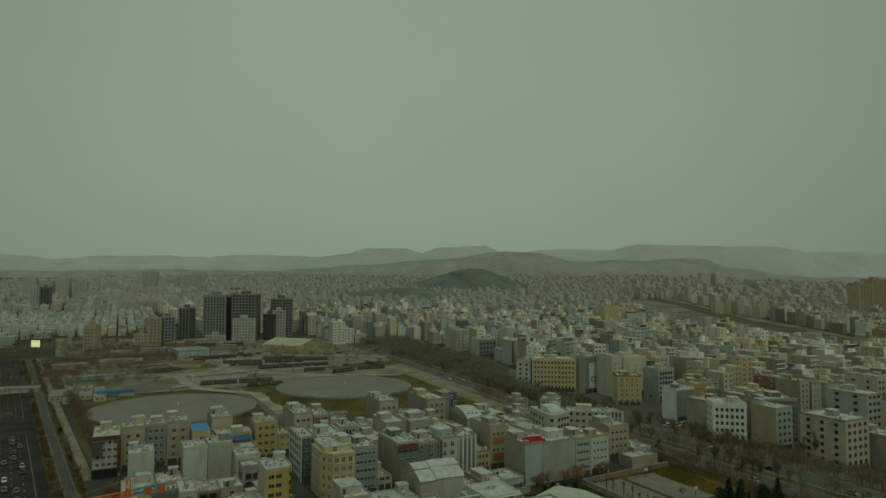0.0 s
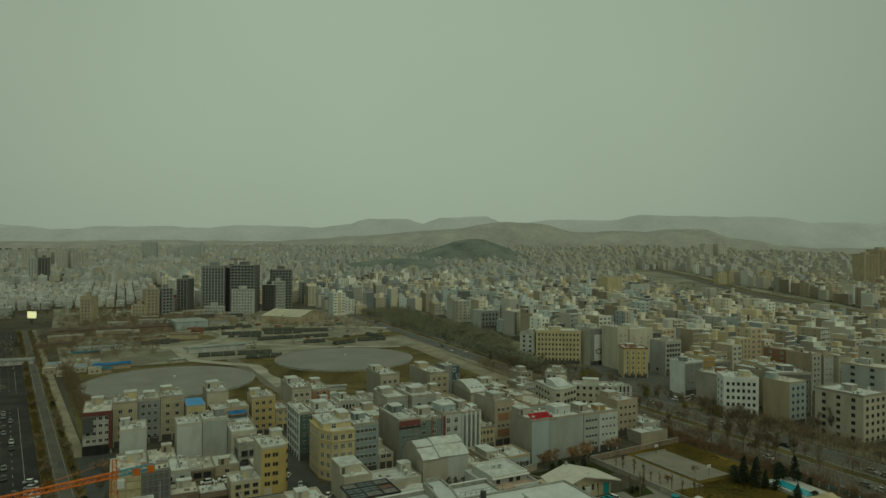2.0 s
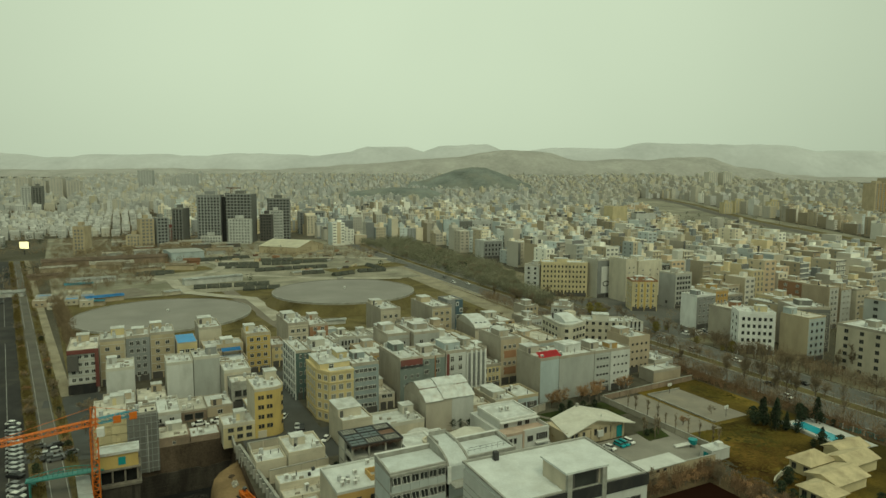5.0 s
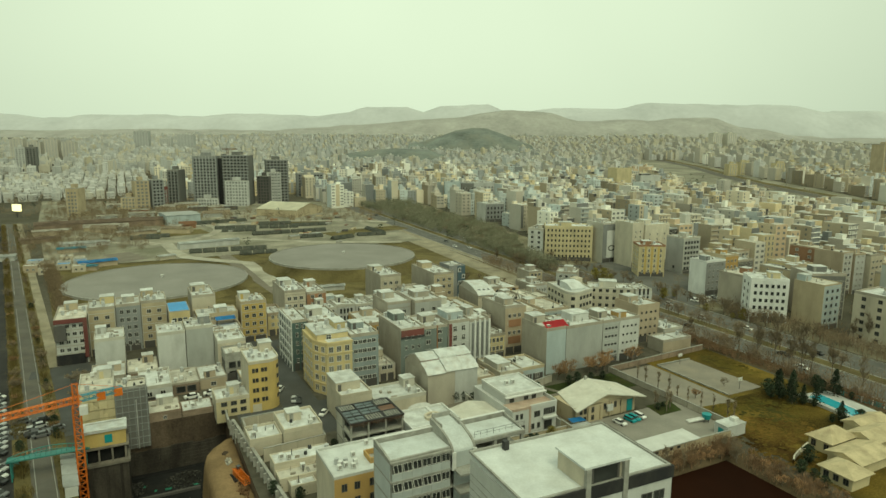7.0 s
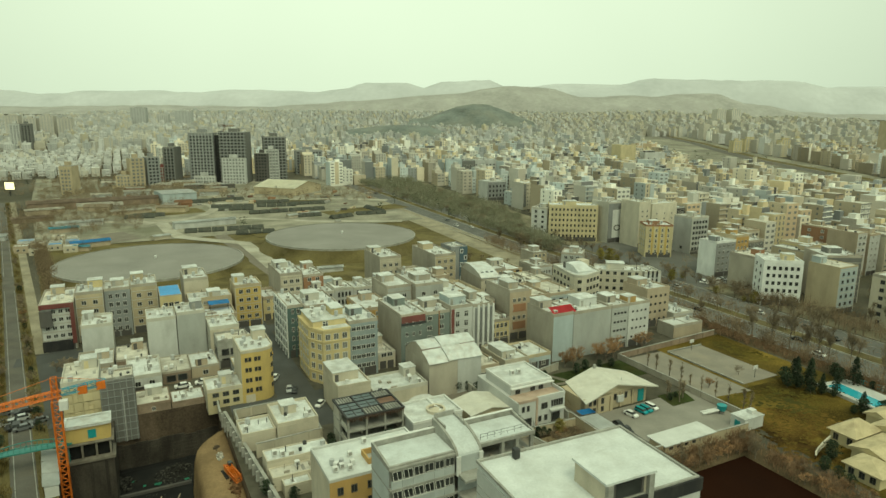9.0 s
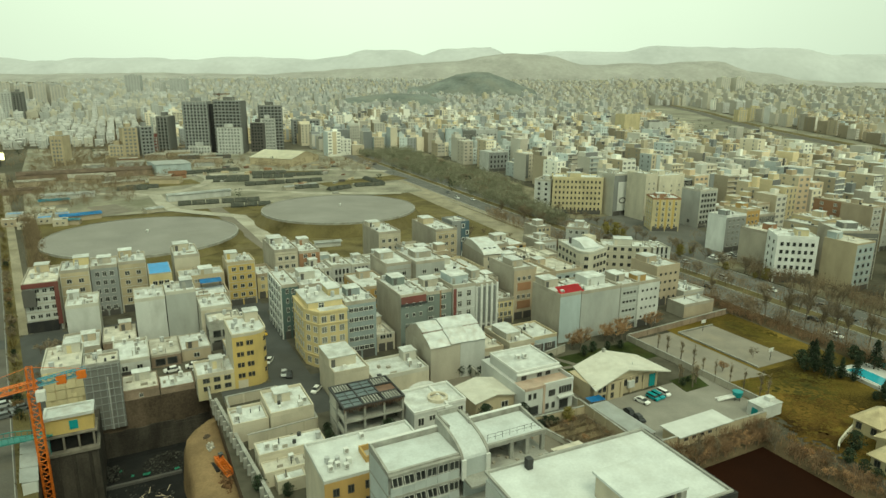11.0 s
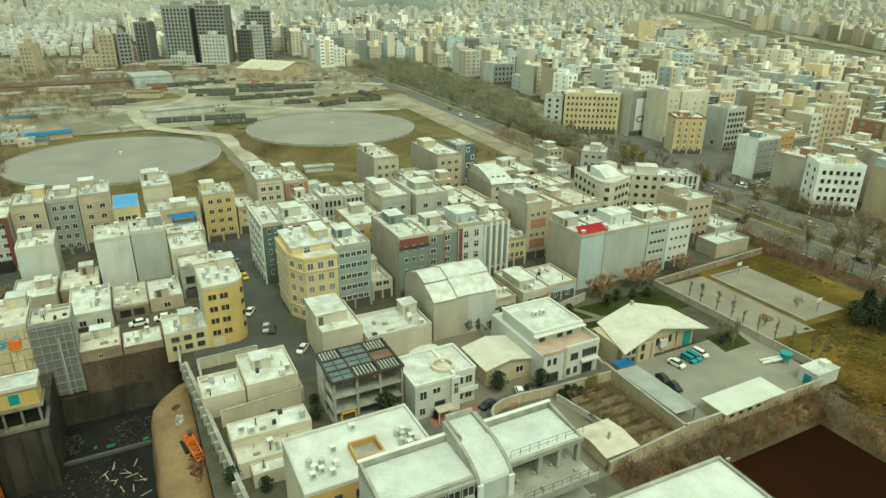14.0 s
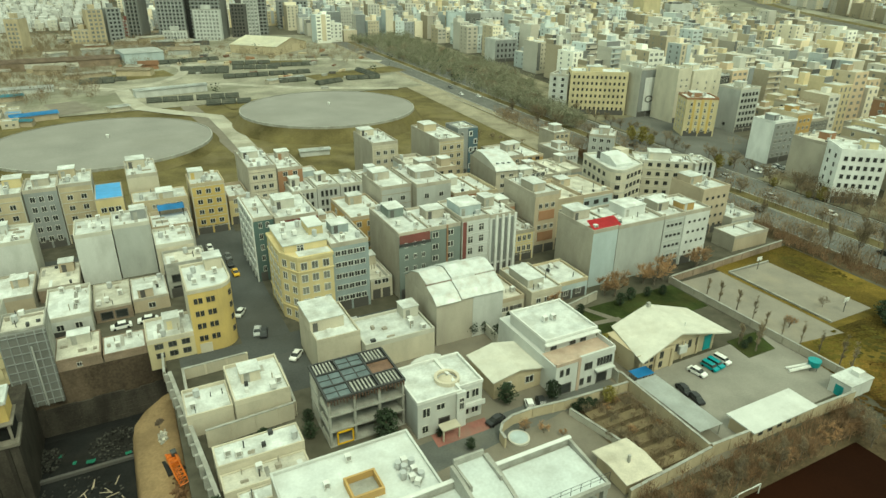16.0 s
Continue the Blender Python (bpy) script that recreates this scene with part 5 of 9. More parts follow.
sheet("garden_path", [(104, 144.4), (116, 143), (116, 144.4), (104, 146)], PAVING, "pale path crossing the green garden", "path", 0.095)
sheet("yard_bed", [(129, 119.5), (137, 119.5), (139, 126), (130, 126)], LAWN, "small planted bed in the yard", "garden", 0.14, 0.12)
sheet("ball_court", [(158.3, 121), (173.2, 121), (173.2, 149.2), (158.3, 149.2)], COURT_TAN, "grey tarmac ball court", "court", 0.09)
sheet("old_court", [(141, 119), (156.5, 117), (156.5, 151), (141, 151)], COURT_TAN, "worn tarmac court", "court", 0.07)
sheet("grass_field", [(131, 40), (192, 40), (192, 119), (140.8, 119)], GRASS, "dry ochre grass field", "grass", 0.05)
sheet("field_strip", [(156.6, 119), (186, 119), (188, 155), (156.6, 155)], GRASS, "dry grass round the ball court", "grass", 0.045)
def patch(name, u, v, ru, rv, material, label, z):
    """An uneven patch of another growth, thinning out at its edge."""
    verts, faces = [], []
    rng = random.Random(int(u * 7 + v))
    for k in range(int(ru * rv * 2.6)):
        a, q = rng.uniform(0, math.tau), rng.random() ** 0.62
        wob = 1 + 0.35 * noise.noise((math.cos(a) * 1.3, math.sin(a) * 1.3, u))
        x, y, e = u + math.cos(a) * q * ru * wob, v + math.sin(a) * q * rv * wob, rng.uniform(0.35, 0.95)
        p = TURN_M @ Vector((x, y, 0))
        n, turn = len(verts), rng.uniform(0, 6.3)
        verts += [(p.x + math.cos(turn + c * 1.257) * e, p.y + math.sin(turn + c * 1.257) * e * 0.8, z + 0.001 * (k % 40)) for c in range(5)]
        faces.append(tuple(range(n, n + 5)))
    me = bpy.data.meshes.new(name)
    me.from_pydata(verts, [], faces)
    me.materials.append(material)
    return tagged(new(name, me), label, "grass", kind="stuff")


patch("rusty_grass", 148, 100, 13, 9, GRASS_RUST, "rusty brown patch of dry field grass", 0.07)
patch("rusty_grass", 141, 90, 9, 10, GRASS_RUST, "rusty brown patch of dry field grass", 0.12)
patch("olive_grass", 160, 108, 9, 8, GRASS_OLIVE, "olive patch of winter field grass", 0.07)
patch("olive_grass", 154, 114, 12, 4, GRASS_OLIVE, "olive patch of winter field grass", 0.12)
patch("olive_grass", 181, 140, 5, 12, GRASS_OLIVE, "olive strip of winter grass beside the court", 0.07)
sheet("sports_pitch", [(64, 30), (124, 30), (124, 94), (64, 94)], POND, "dark red-brown sports pitch", "pitch", 0.04)
sheet("pitch_bank", [(80, 94), (131, 94), (131, 101), (80, 101)], SCRUB_DARK, "earth bank of brown scrub", "bank", 0.06)
sheet("pitch_bank_side", [(124, 30), (131, 30), (131, 94), (124, 94)], SCRUB_DARK, "earth bank of brown scrub", "bank", 0.06)
sheet("garden_plot", [(86, 103), (98.2, 103), (98.2, 122), (86, 122)], SCRUB_DARK, "dug garden plot with brown beds", "garden", 0.05)
for k in range(6):
    sheet("garden_bed", [(87, 104 + k * 2.9), (97, 104 + k * 2.9), (97, 105.9 + k * 2.9), (87, 105.9 + k * 2.9)], SOIL, "raised brown garden bed", "garden", 0.3, 0.3)
for a in (wall_run("court_kerb", 158, 121, 158, 149.4, 0.4, CONCRETE, "low concrete court kerb", 0.25, False), wall_run("court_kerb", 158, 149.4, 173.4, 149.4, 0.4, CONCRETE, "low concrete court kerb", 0.25, False)):
    pass

sheet("villa_forecourt", [(59.6, 124.4), (69.8, 124.6), (70.4, 127.6), (59.8, 127.6)], mat("pink_paving", (0.30, 0.13, 0.11), 0.85, 0.15, 0.3, 4, 0.2, dirt=(0.2, 0.17, 0.14), dirt_amount=0.5), "pink paved forecourt before the white villa", "pavement", 0.07)
# garden hut
hut = pitched_house(83.4, 105.9, 5.8, 6.8, 2.8, 3.3, "small garden hut with a dull slab roof", WALL["sand"], HUT_ROOF, "u", 0.7)
block("chimney", hut, CONCRETE, -0.5, -0.1, -0.9, -0.5, 3.0, 4.6)


# L-shaped ochre block
def ochre_block():
    ob = special("ochre_block", 41, 110.4, "cream and ochre block with a pale roof and light well", "house")
    bm = bmesh.new()
    x0, x1, y0, y1 = -9.9, 9.4, -6.2, 6.0
    walls(bm, x1 - x0, y1 - y0, -1, 13, (1, 0, 0, 0))
    bmesh.ops.translate(bm, verts=bm.verts, vec=((x0 + x1) / 2, (y0 + y1) / 2, 0))
    part("wall", bm, [WALL["cream"], WALL["ochre"]], ob)
    block("roof", ob, ROOF_CLEAN, x0 + 0.3, x1 - 0.3, y0 + 0.3, y1 - 0.3, 13, 13.12)
    rim_walls("parapet", ob, WALL["white"], x0, x1, y0, y1, 13, 0.55, 0.28)
    rim_walls("light_well", ob, WALL["ochre"], -1.9, 2.3, -3.5, 0.3, 13.1, 1.1, 0.3)
    block("light_well_floor", ob, CONCRETE, -1.58, 1.98, -3.18, -0.02, 13.1, 13.2)
    for x in (-8, -5.5, -2.5):
        for z in (2, 5, 8, 11):
            window_at(ob, x, y0, z, 1.1, 1.5, 0, "dark")
    return ob


ochre_block()
for u, v in ((33, 107), (33.6, 108.4), (34.4, 107.6), (34.8, 109), (33.2, 109.6), (35.6, 106.6), (36.5, 108), (46.3, 108.2), (47.2, 107.4), (48, 108.6), (46.9, 109.3), (48.4, 107.2), (48.2, 109.9), (47.4, 110.6), (46.4, 110.2), (47.6, 106.4), (41, 114.4), (37, 111)):
    cooler(uv(u, v, 13.12, COUNT.choice((0, 90, 45))) @ Matrix.Diagonal((0.8, 0.8, 0.8, 1)))


SASH_TILT = random.Random(44)


# concrete office shell with a curved stair hood
def concrete_shell():
    bm = bmesh.new()
    for x0, x1, z0, z1 in ((-0.78, -0.7, -1.4, 0), (0.7, 0.78, -1.4, 0), (-0.7, 0.7, -0.08, 0), (-0.7, 0.7, -1.4, -1.32), (-0.03, 0.03, -1.32, -0.08)):
        box(bm, x0, x1, -0.06, 0, z0, z1)
    sash = mesh_of("sash", bm, FRAME)
    ob = special("concrete_shell", 49.2, 91.8, "grey concrete office shell with open floors and curved stair hood", "office building")
    for k in range(7):
        z = 3.3 * k
        depth = -3.8 if k == 6 else -7.0
        block("floor_slab", ob, CONCRETE, -13.7, -2.4, -4.2, 3.6, z + 3.0, z + 3.4)
        block("floor_slab", ob, CONCRETE, -2.4, 12.5, depth, 3.6, z + 3.0, z + 3.4)
        for x in (-13.3, -9.2, -4.6, 1.8, 6.4, 9.2, 12.1):
            block("column", ob, CONCRETE, x - 0.3, x + 0.3, -3.6, -3.0, z + 0.1, z + 3.0)
        block("back_wall", ob, CEMENT, -13.7, 12.4, 3.2, 3.6, z + 0.1, z + 3.0)
        block("side_wall", ob, SHELL_WALL, -13.7, -13.4, -3.6, 3.2, z + 0.1, z + 3.0)
        if k >= 3:
            for i in range(6):
                block("front_panel", ob, SHELL_WALL, -13.4 + i * 1.77, -11.67 + i * 1.77, -4.15, -3.9, z + 0.1, z + 1.4)
                window_at(ob, -12.5 + i * 1.77, -4.0, z + 2.2, 1.6, 1.55, 0, "hole")
                part("sash", sash, None, ob, "white tilted window sash", m=pose(-12.5 + i * 1.77, -4.05, z + 2.9, -SASH_TILT.choice((0, 12, 28, 34))))
            block("hall_wall", ob, CEMENT, 2.6, 12.2, 1.2, 1.4, z + 0.1, z + 3.0)
        block("parapet", ob, CONCRETE, 2.2, 12.5, depth, depth + 0.3, z + 3.4, z + 4.1) if k < 6 else None
    block("roof", ob, SHELL_ROOF, -13.3, -2.7, -3.4, 3.0, 23.2, 23.35)
    block("roof", ob, SHELL_ROOF, 1.9, 12.1, -3.4, 3.0, 23.2, 23.35)
    for x0, x1 in ((-13.7, -2.45), (1.65, 12.5)):
        block("parapet", ob, CONCRETE, x0, x1, 3.25, 3.6, 23.1, 24.1)
        block("roof_edge", ob, CONCRETE, x0, x1, -3.8, -3.4, 23.1, 23.5)
    for x0, x1 in ((-13.7, -13.35), (12.15, 12.5)):
        bm = bmesh.new()
        v = [bm.verts.new(p) for p in ((x0, -3.4, 23.1), (x1, -3.4, 23.1), (x1, 3.25, 23.1), (x0, 3.25, 23.1), (x0, -3.4, 23.5), (x1, -3.4, 23.5), (x1, 3.25, 24.1), (x0, 3.25, 24.1))]
        for f in ((0, 3, 2, 1), (4, 5, 6, 7), (0, 1, 5, 4), (1, 2, 6, 5), (2, 3, 7, 6), (3, 0, 4, 7)):
            bm.faces.new([v[i] for i in f])
        part("end_parapet", bm, CONCRETE, ob)
    bm = bmesh.new()
    n = 10
    for k in range(n):
        a, b = math.pi / 2 * k / n, math.pi / 2 * (k + 1) / n
        ya, yb = -4.4 + 8.6 * (1 - math.cos(a)), -4.4 + 8.6 * (1 - math.cos(b))
        za, zb = 22.6 + 2.6 * math.sin(a), 22.6 + 2.6 * math.sin(b)
        quad(bm, [(-2.3, ya, za), (1.5, ya, za), (1.5, yb, zb), (-2.3, yb, zb)])
    bmesh.ops.remove_doubles(bm, verts=bm.verts, dist=0.001)
    bmesh.ops.recalc_face_normals(bm, faces=bm.faces)
    bmesh.ops.solidify(bm, geom=bm.faces[:], thickness=0.25)
    part("stair_hood", bm, SHELL_ROOF, ob, "curved pale stair hood")
    for x0, x1 in ((-2.7, -2.3), (1.5, 1.9)):
        bm = bmesh.new()
        arc = [(-4.4 + 8.6 * (1 - math.cos(math.pi / 2 * k / n)), 22.75 + 2.7 * math.sin(math.pi / 2 * k / n)) for k in range(n + 1)]
        low, high = [[bm.verts.new((x, y, 22.2)) for y, z in arc] for x in (x0, x1)], [[bm.verts.new((x, y, z)) for y, z in arc] for x in (x0, x1)]
        for k in range(n):
            bm.faces.new((high[0][k], high[1][k], high[1][k + 1], high[0][k + 1]))
            for q in (0, 1):
                bm.faces.new((low[q][k], low[q][k + 1], high[q][k + 1], high[q][k]))
        bm.faces.new((low[0][0], low[1][0], high[1][0], high[0][0]))
        bmesh.ops.recalc_face_normals(bm, faces=bm.faces)
        part("hood_rib", bm, CONCRETE, ob, "curved concrete cheek wall")
    block("stair_wall", ob, CONCRETE, -2.28, -2.05, 0.5, 4.2, 20, 25.6)
    block("stair_back", ob, CONCRETE, -2.2, 1.4, 4.2, 4.5, 20, 26.0)
    block("stair_wall", ob, CONCRETE, 1.25, 1.48, 0.5, 4.2, 20, 25.6)
    block("stair_front", ob, SHELL_WALL, -2.2, 1.4, -4.4, -4.15, 0, 22.6)
    block("coping", ob, WHITE_PAINT, -13.8, -2.4, 3.2, 3.7, 24.1, 24.22)
    block("coping", ob, WHITE_PAINT, 1.6, 12.6, 3.2, 3.7, 24.1, 24.22)
    for z, y in ((24.1, -3.7), (20.6, -6.9)):
        bm = bmesh.new()
        for k in range(9):
            x = 2.0 + k * 1.28
            tube(bm, (x, y, z), (x, y, z + 1.0), 0.035, 0.035, 4)
        tube(bm, (2.0, y, z + 1.0), (12.3, y, z + 1.0), 0.03, 0.03, 4)
        tube(bm, (2.0, y, z + 0.5), (12.3, y, z + 0.5), 0.025, 0.025, 4)
        part("railing", bm, STEEL_DARK, ob, "thin dark wire railing")
    for k in range(14):
        x, y = 2.6 + (k * 37 % 90) / 10, -6.2 + (k * 53 % 60) / 10
        block("rubble_piece", ob, CEMENT, x, x + 0.3 + 0.1 * (k % 4), y, y + 0.4, 19.9, 20.1 + 0.1 * (k % 3))
    for x in (-2.4, 1.6):
        block("sash_panel", ob, WHITE_PAINT, x - 0.35, x + 0.35, -4.8, -4.5, 19.6, 22.8)
    return ob


concrete_shell()


# white-roofed tall block, seen from above
def white_roof_block():
    ob = special("white_roof_block", 54.0, 66.2, "tall white block with a bright white roof and black fascia", "office building", 0, -2)
    x0, x1, y0, y1, h = -11.9, 12.1, -7.6, 7.4, 30.0
    block("wall", ob, WALL["white"], x0, x1, y0, y1, -1, h - 0.9)
    block("roof", ob, ROOF_CLEAN, x0 + 0.2, x1 - 0.2, y0 + 0.2, y1 - 0.2, h - 0.9, h - 0.05)
    block("fascia", ob, WALL["black"], x0 - 0.1, x1 + 0.2, y0 - 0.1, y0 + 0.18, h - 1.7, h + 0.05)
    block("fascia", ob, WALL["black"], x1 - 0.2, x1 + 0.2, y0 + 0.2, y1, h - 1.9, h + 0.05)
    rim_walls("coping", ob, CONCRETE, x0 - 0.15, x1 - 0.22, y0 + 0.2, y1 + 0.1, h - 0.1, 0.35, 0.3)
    block("stair_house", ob, WALL["cream"], -2.9, 4.1, y0 + 0.4, y0 + 6.2, h - 0.1, h + 2.7)
    block("stair_roof", ob, ROOF_CLEAN, -3.2, 4.4, y0 - 0.1, y0 + 6.5, h + 2.7, h + 3.0)
    for x in (-2.5, 3.7):
        block("stair_pier", ob, CONCRETE, x - 0.4, x + 0.4, y0 - 0.2, y0 + 0.4, h - 8, h + 2.7)
    window_at(ob, 0.6, y0 + 0.4, h + 1.3, 4.6, 2.4, 0, "hole")
    for k in range(8):
        for x in (-9.0, -5.5, 7.6, 9.8):
            window_at(ob, x, y0, 2.4 + k * 3.4, 1.9, 1.5, 0, "dark")
        for y in (-5, 0, 5):
            window_at(ob, x1, y, 2.4 + k * 3.4, 1.8, 1.5, 90, "dark")
    for k in range(7):
        block("groove", ob, CONCRETE, x0 - 0.06, x0 + 0.04, y0 + 0.1, y1 - 0.1, 20.2 + k * 1.1, 20.3 + k * 1.1)
    return ob


white_roof_block()
block("roof_vent", special("roof_vent", 47.5, 72.6, "small dark vent on a white roof", "roof vent", 29.95), STEEL_DARK, -0.4, 0.4, -0.4, 0.4, 0, 1.4)


# country house with low gabled roofs beside the pool
def tent_house():
    ob = special("tent_house", 155, 82, "sand-coloured house with low gabled tan roofs", "house")

    def gable(x0, x1, y0, y1, eave, ridge, along_y=True):
        block("wall", ob, WALL["butter"], x0 + 0.7, x1 - 0.7, y0 + 0.7, y1 - 0.7, -0.3, eave)
        bm = bmesh.new()
        if along_y:
            m = (x0 + x1) / 2
            rows = [[(x0, y, eave), (m, y, ridge), (x1, y, eave)] for y in (y0, y1)]
        else:
            m = (y0 + y1) / 2
            rows = [[(x, y0, eave), (x, m, ridge), (x, y1, eave)] for x in (x0, x1)]
        a, b = [[bm.verts.new(p) for p in row] for row in rows]
        for k in range(2):
            bm.faces.new((a[k], a[k + 1], b[k + 1], b[k]))
        bmesh.ops.recalc_face_normals(bm, faces=bm.faces)
        bmesh.ops.solidify(bm, geom=bm.faces[:], thickness=0.2)
        part("gable_roof", bm, TENT_ROOF, ob)
        bm = bmesh.new()
        for row in rows:
            quad(bm, [(q[0] * 0.97 + 0.03 * (x0 + x1) / 2, q[1] * 0.97 + 0.03 * (y0 + y1) / 2, q[2] - 0.15) for q in row])
        part("gable_wall", bm, WALL["butter"], ob)

    def hip(x0, x1, y0, y1, eave, top):
        block("wall", ob, WALL["butter"], x0 + 0.7, x1 - 0.7, y0 + 0.7, y1 - 0.7, -0.3, eave)
        bm = bmesh.new()
        low = [bm.verts.new(p) for p in ((x0, y0, eave), (x1, y0, eave), (x1, y1, eave), (x0, y1, eave))]
        ridge = [bm.verts.new(((x0 + x1) / 2 + q * (x1 - x0) * 0.1, (y0 + y1) / 2, top)) for q in (-1, 1)]
        for f in ((low[0], low[1], ridge[1], ridge[0]), (low[1], low[2], ridge[1]), (low[2], low[3], ridge[0], ridge[1]), (low[3], low[0], ridge[0])):
            bm.faces.new(f)
        bmesh.ops.recalc_face_normals(bm, faces=bm.faces)
        bmesh.ops.solidify(bm, geom=bm.faces[:], thickness=0.2)
        part("hip_roof", bm, TENT_ROOF, ob)

    hip(-7.2, 3.4, 1.6, 8.6, 3.2, 5.8)
    gable(-11, 2.4, -7.5, 1.4, 3.0, 4.4, False)
    hip(-19, -11.2, -10.5, -2.0, 3.0, 4.8)
    gable(2.6, 15, -3, 5, 3.2, 4.8, False)
    gable(9.5, 22, 3.4, 10, 2.8, 4.2, False)
    for y in (3.4, 6.6):
        window_at(ob, -6.5, y, 1.7, 1.2, 1.6, -90, "dark")
    for y in (-8.4, -6.2, -4.0):
        window_at(ob, -18.3, y, 1.6, 1.2, 1.5, -90, "dark")
    return ob


tent_house()
curved = thing("curved_wall", uv(136.5, 85.5), "low pale curved wall beside the tan-roofed house", "wall")
bm = bmesh.new()
bend = [(0.2 + 14.0 * k / 8, 4.6 * (k / 8) ** 0.7) for k in range(9)]
for (ax, ay), (bx, by) in zip(bend, bend[1:]):
    for p in ([(ax, ay, 0), (bx, by, 0), (bx, by, 1.3), (ax, ay, 1.3)], [(ax, ay + 0.35, 0), (bx, by + 0.35, 0), (bx, by + 0.35, 1.3), (ax, ay + 0.35, 1.3)], [(ax, ay, 1.3), (bx, by, 1.3), (bx, by + 0.35, 1.3), (ax, ay + 0.35, 1.3)]):
        quad(bm, p)
bmesh.ops.remove_doubles(bm, verts=bm.verts, dist=0.001)
bmesh.ops.recalc_face_normals(bm, faces=bm.faces)
part("masonry", bm, WALL["ivory"], curved)
pool = special("swimming_pool", 179.6, 100.6, "turquoise swimming pool with a white deck", "pool", 0, -8)
block("deck", pool, WALL["white"], -4.6, 7.4, -11.6, 10.6, 0, 0.25)
block("basin", pool, WHITE_PAINT, -3.0, 2.7, -9.2, 8.8, 0.25, 0.4)
block("water", pool, POOL_WATER, -2.6, 2.3, -8.8, 8.4, 0.4, 0.44, "turquoise pool water")
block("low_wall", pool, WALL["white"], -5.2, -4.8, -11.6, 12, 0, 1.0, "low white wall round the pool")
for k in range(7):
    rail = special("pool_screen", 189.2 + 0.2 * k, 105 - k * 3, "teal fence panel with white piers beside the pool", "fence", 0, 6)
    block("pier", rail, WHITE_PAINT, -0.2, 0.2, 1.2, 1.6, 0, 1.7, "white pier")
    block("rail", rail, TARP_TEAL, -0.08, 0.08, -1.4, 1.2, 1.35, 1.5)
    for q in range(5):
        block("slat", rail, TARP_TEAL, -0.06, 0.06, -1.3 + q * 0.56, -1.0 + q * 0.56, 0, 1.3)
slide = special("water_slide", 137, 111, "teal funnel and pale slide in the yard corner", "slide")
bm = bmesh.new()
tube(bm, (0, 0, 1.0), (0, 0, 2.4), 1.0, 1.3, 10)
part("funnel", bm, TARP_TEAL, slide)
bm = bmesh.new()
tube(bm, (-0.6, 0, 1.2), (-5, 1.6, 0.3), 0.35, 0.35, 6)
tube(bm, (-0.6, 0.8, 1.2), (-4.6, 2.6, 0.3), 0.25, 0.25, 6)
part("chute", bm, WHITE_PAINT, slide)
bm = bmesh.new()
for a in range(4):
    tube(bm, (math.cos(a * 1.57) * 0.8, math.sin(a * 1.57) * 0.8, 0), (math.cos(a * 1.57) * 0.8, math.sin(a * 1.57) * 0.8, 1.1), 0.07, 0.07, 5)
part("stand", bm, STEEL_DARK, slide)
goal = special("goal_frame", 96.6, 93.6, "white goal frame on the dark pitch", "goal")
bm = bmesh.new()
for a, b in (((-2.5, 0, 0), (-2.5, 0, 2.0)), ((2.5, 0, 0), (2.5, 0, 2.0)), ((-2.5, 0, 2.0), (2.5, 0, 2.0)), ((-2.5, 0, 2.0), (-2.5, 1.0, 0)), ((2.5, 0, 2.0), (2.5, 1.0, 0))):
    tube(bm, a, b, 0.08, 0.08, 6)
part("frame", bm, WHITE_PAINT, goal)
for x in (160.5, 171):
    hoop = special("basketball_hoop", x - 4.5 if x > 165 else x + 5, 123 if x < 165 else 147.4, "basketball hoop on a post", "hoop")
    bm = bmesh.new()
    tube(bm, (0, 0, 0), (0, 0, 3.2), 0.08, 0.08, 6)
    part("post", bm, STEEL_DARK, hoop)
    block("board", hoop, WHITE_PAINT, -0.9, 0.9, -0.05, 0.05, 2.7, 3.8)

# details on the row houses
blk = special("red_awning", 121.6, 161.0, "bright red sheet roof on a corner of the long block", "roof sheet", 14.9)
bm = bmesh.new()
v = [bm.verts.new(p) for p in ((-2.4, -1.6, 0.4), (6.2, -1.6, 0.4), (6.2, 1.6, 1.9), (-2.4, 1.6, 1.9))]
bm.faces.new(v)
bmesh.ops.solidify(bm, geom=bm.faces[:], thickness=0.12)
part("sheet", bm, TILE_RED, blk)
block("support", blk, WALL["brick"], -2.2, 6.0, -1.2, 1.4, 0, 0.5)
top = special("red_roof_storey", 78.3, 175.6, "dark red rendered top storey with railing", "roof storey", 13.6)
block("wall", top, WALL["red"], -3.9, 3.9, -1.65, -1.58, 0.4, 2.9)
block("rail", top, STEEL_DARK, -4.05, 4.05, -1.9, -1.84, 0.2, 0.9)
for u0, name, m, w in ((92.6, "red_strip", WALL["red"], 1.1), (88.0, "brick_strip", WALL["brick"], 0.4)):
    block("strip", special(name, u0 + 0.6, 177.0 if m is WALL["red"] else 177.45, "vertical coloured strip on a house front", "facade strip"), m, -w / 2, w / 2, -0.14, 0.04, 0, 15.6)
for k in range(4):
    s = special("window_strip", 101.6 + k * 1.85, 176.98, "tall dark window strip between white piers", "window strip")
    block("glass", s, MID_GLASS, -0.35, 0.35, -0.1, 0.05, 3.2, 15.0)
    block("pier", s, WHITE_PAINT, 0.5, 1.2, -0.3, 0.05, 0, 15.9)
panels = special("panelled_front", 121.6, 181.95, "red brick panels framing windows on a house front", "facade")
for k in range(2):
    block("brick_panel", panels, WALL["brick"], -2.6, 2.6, -0.05, 0.05, 3.6 + k * 6.2, 6.3 + k * 6.2)
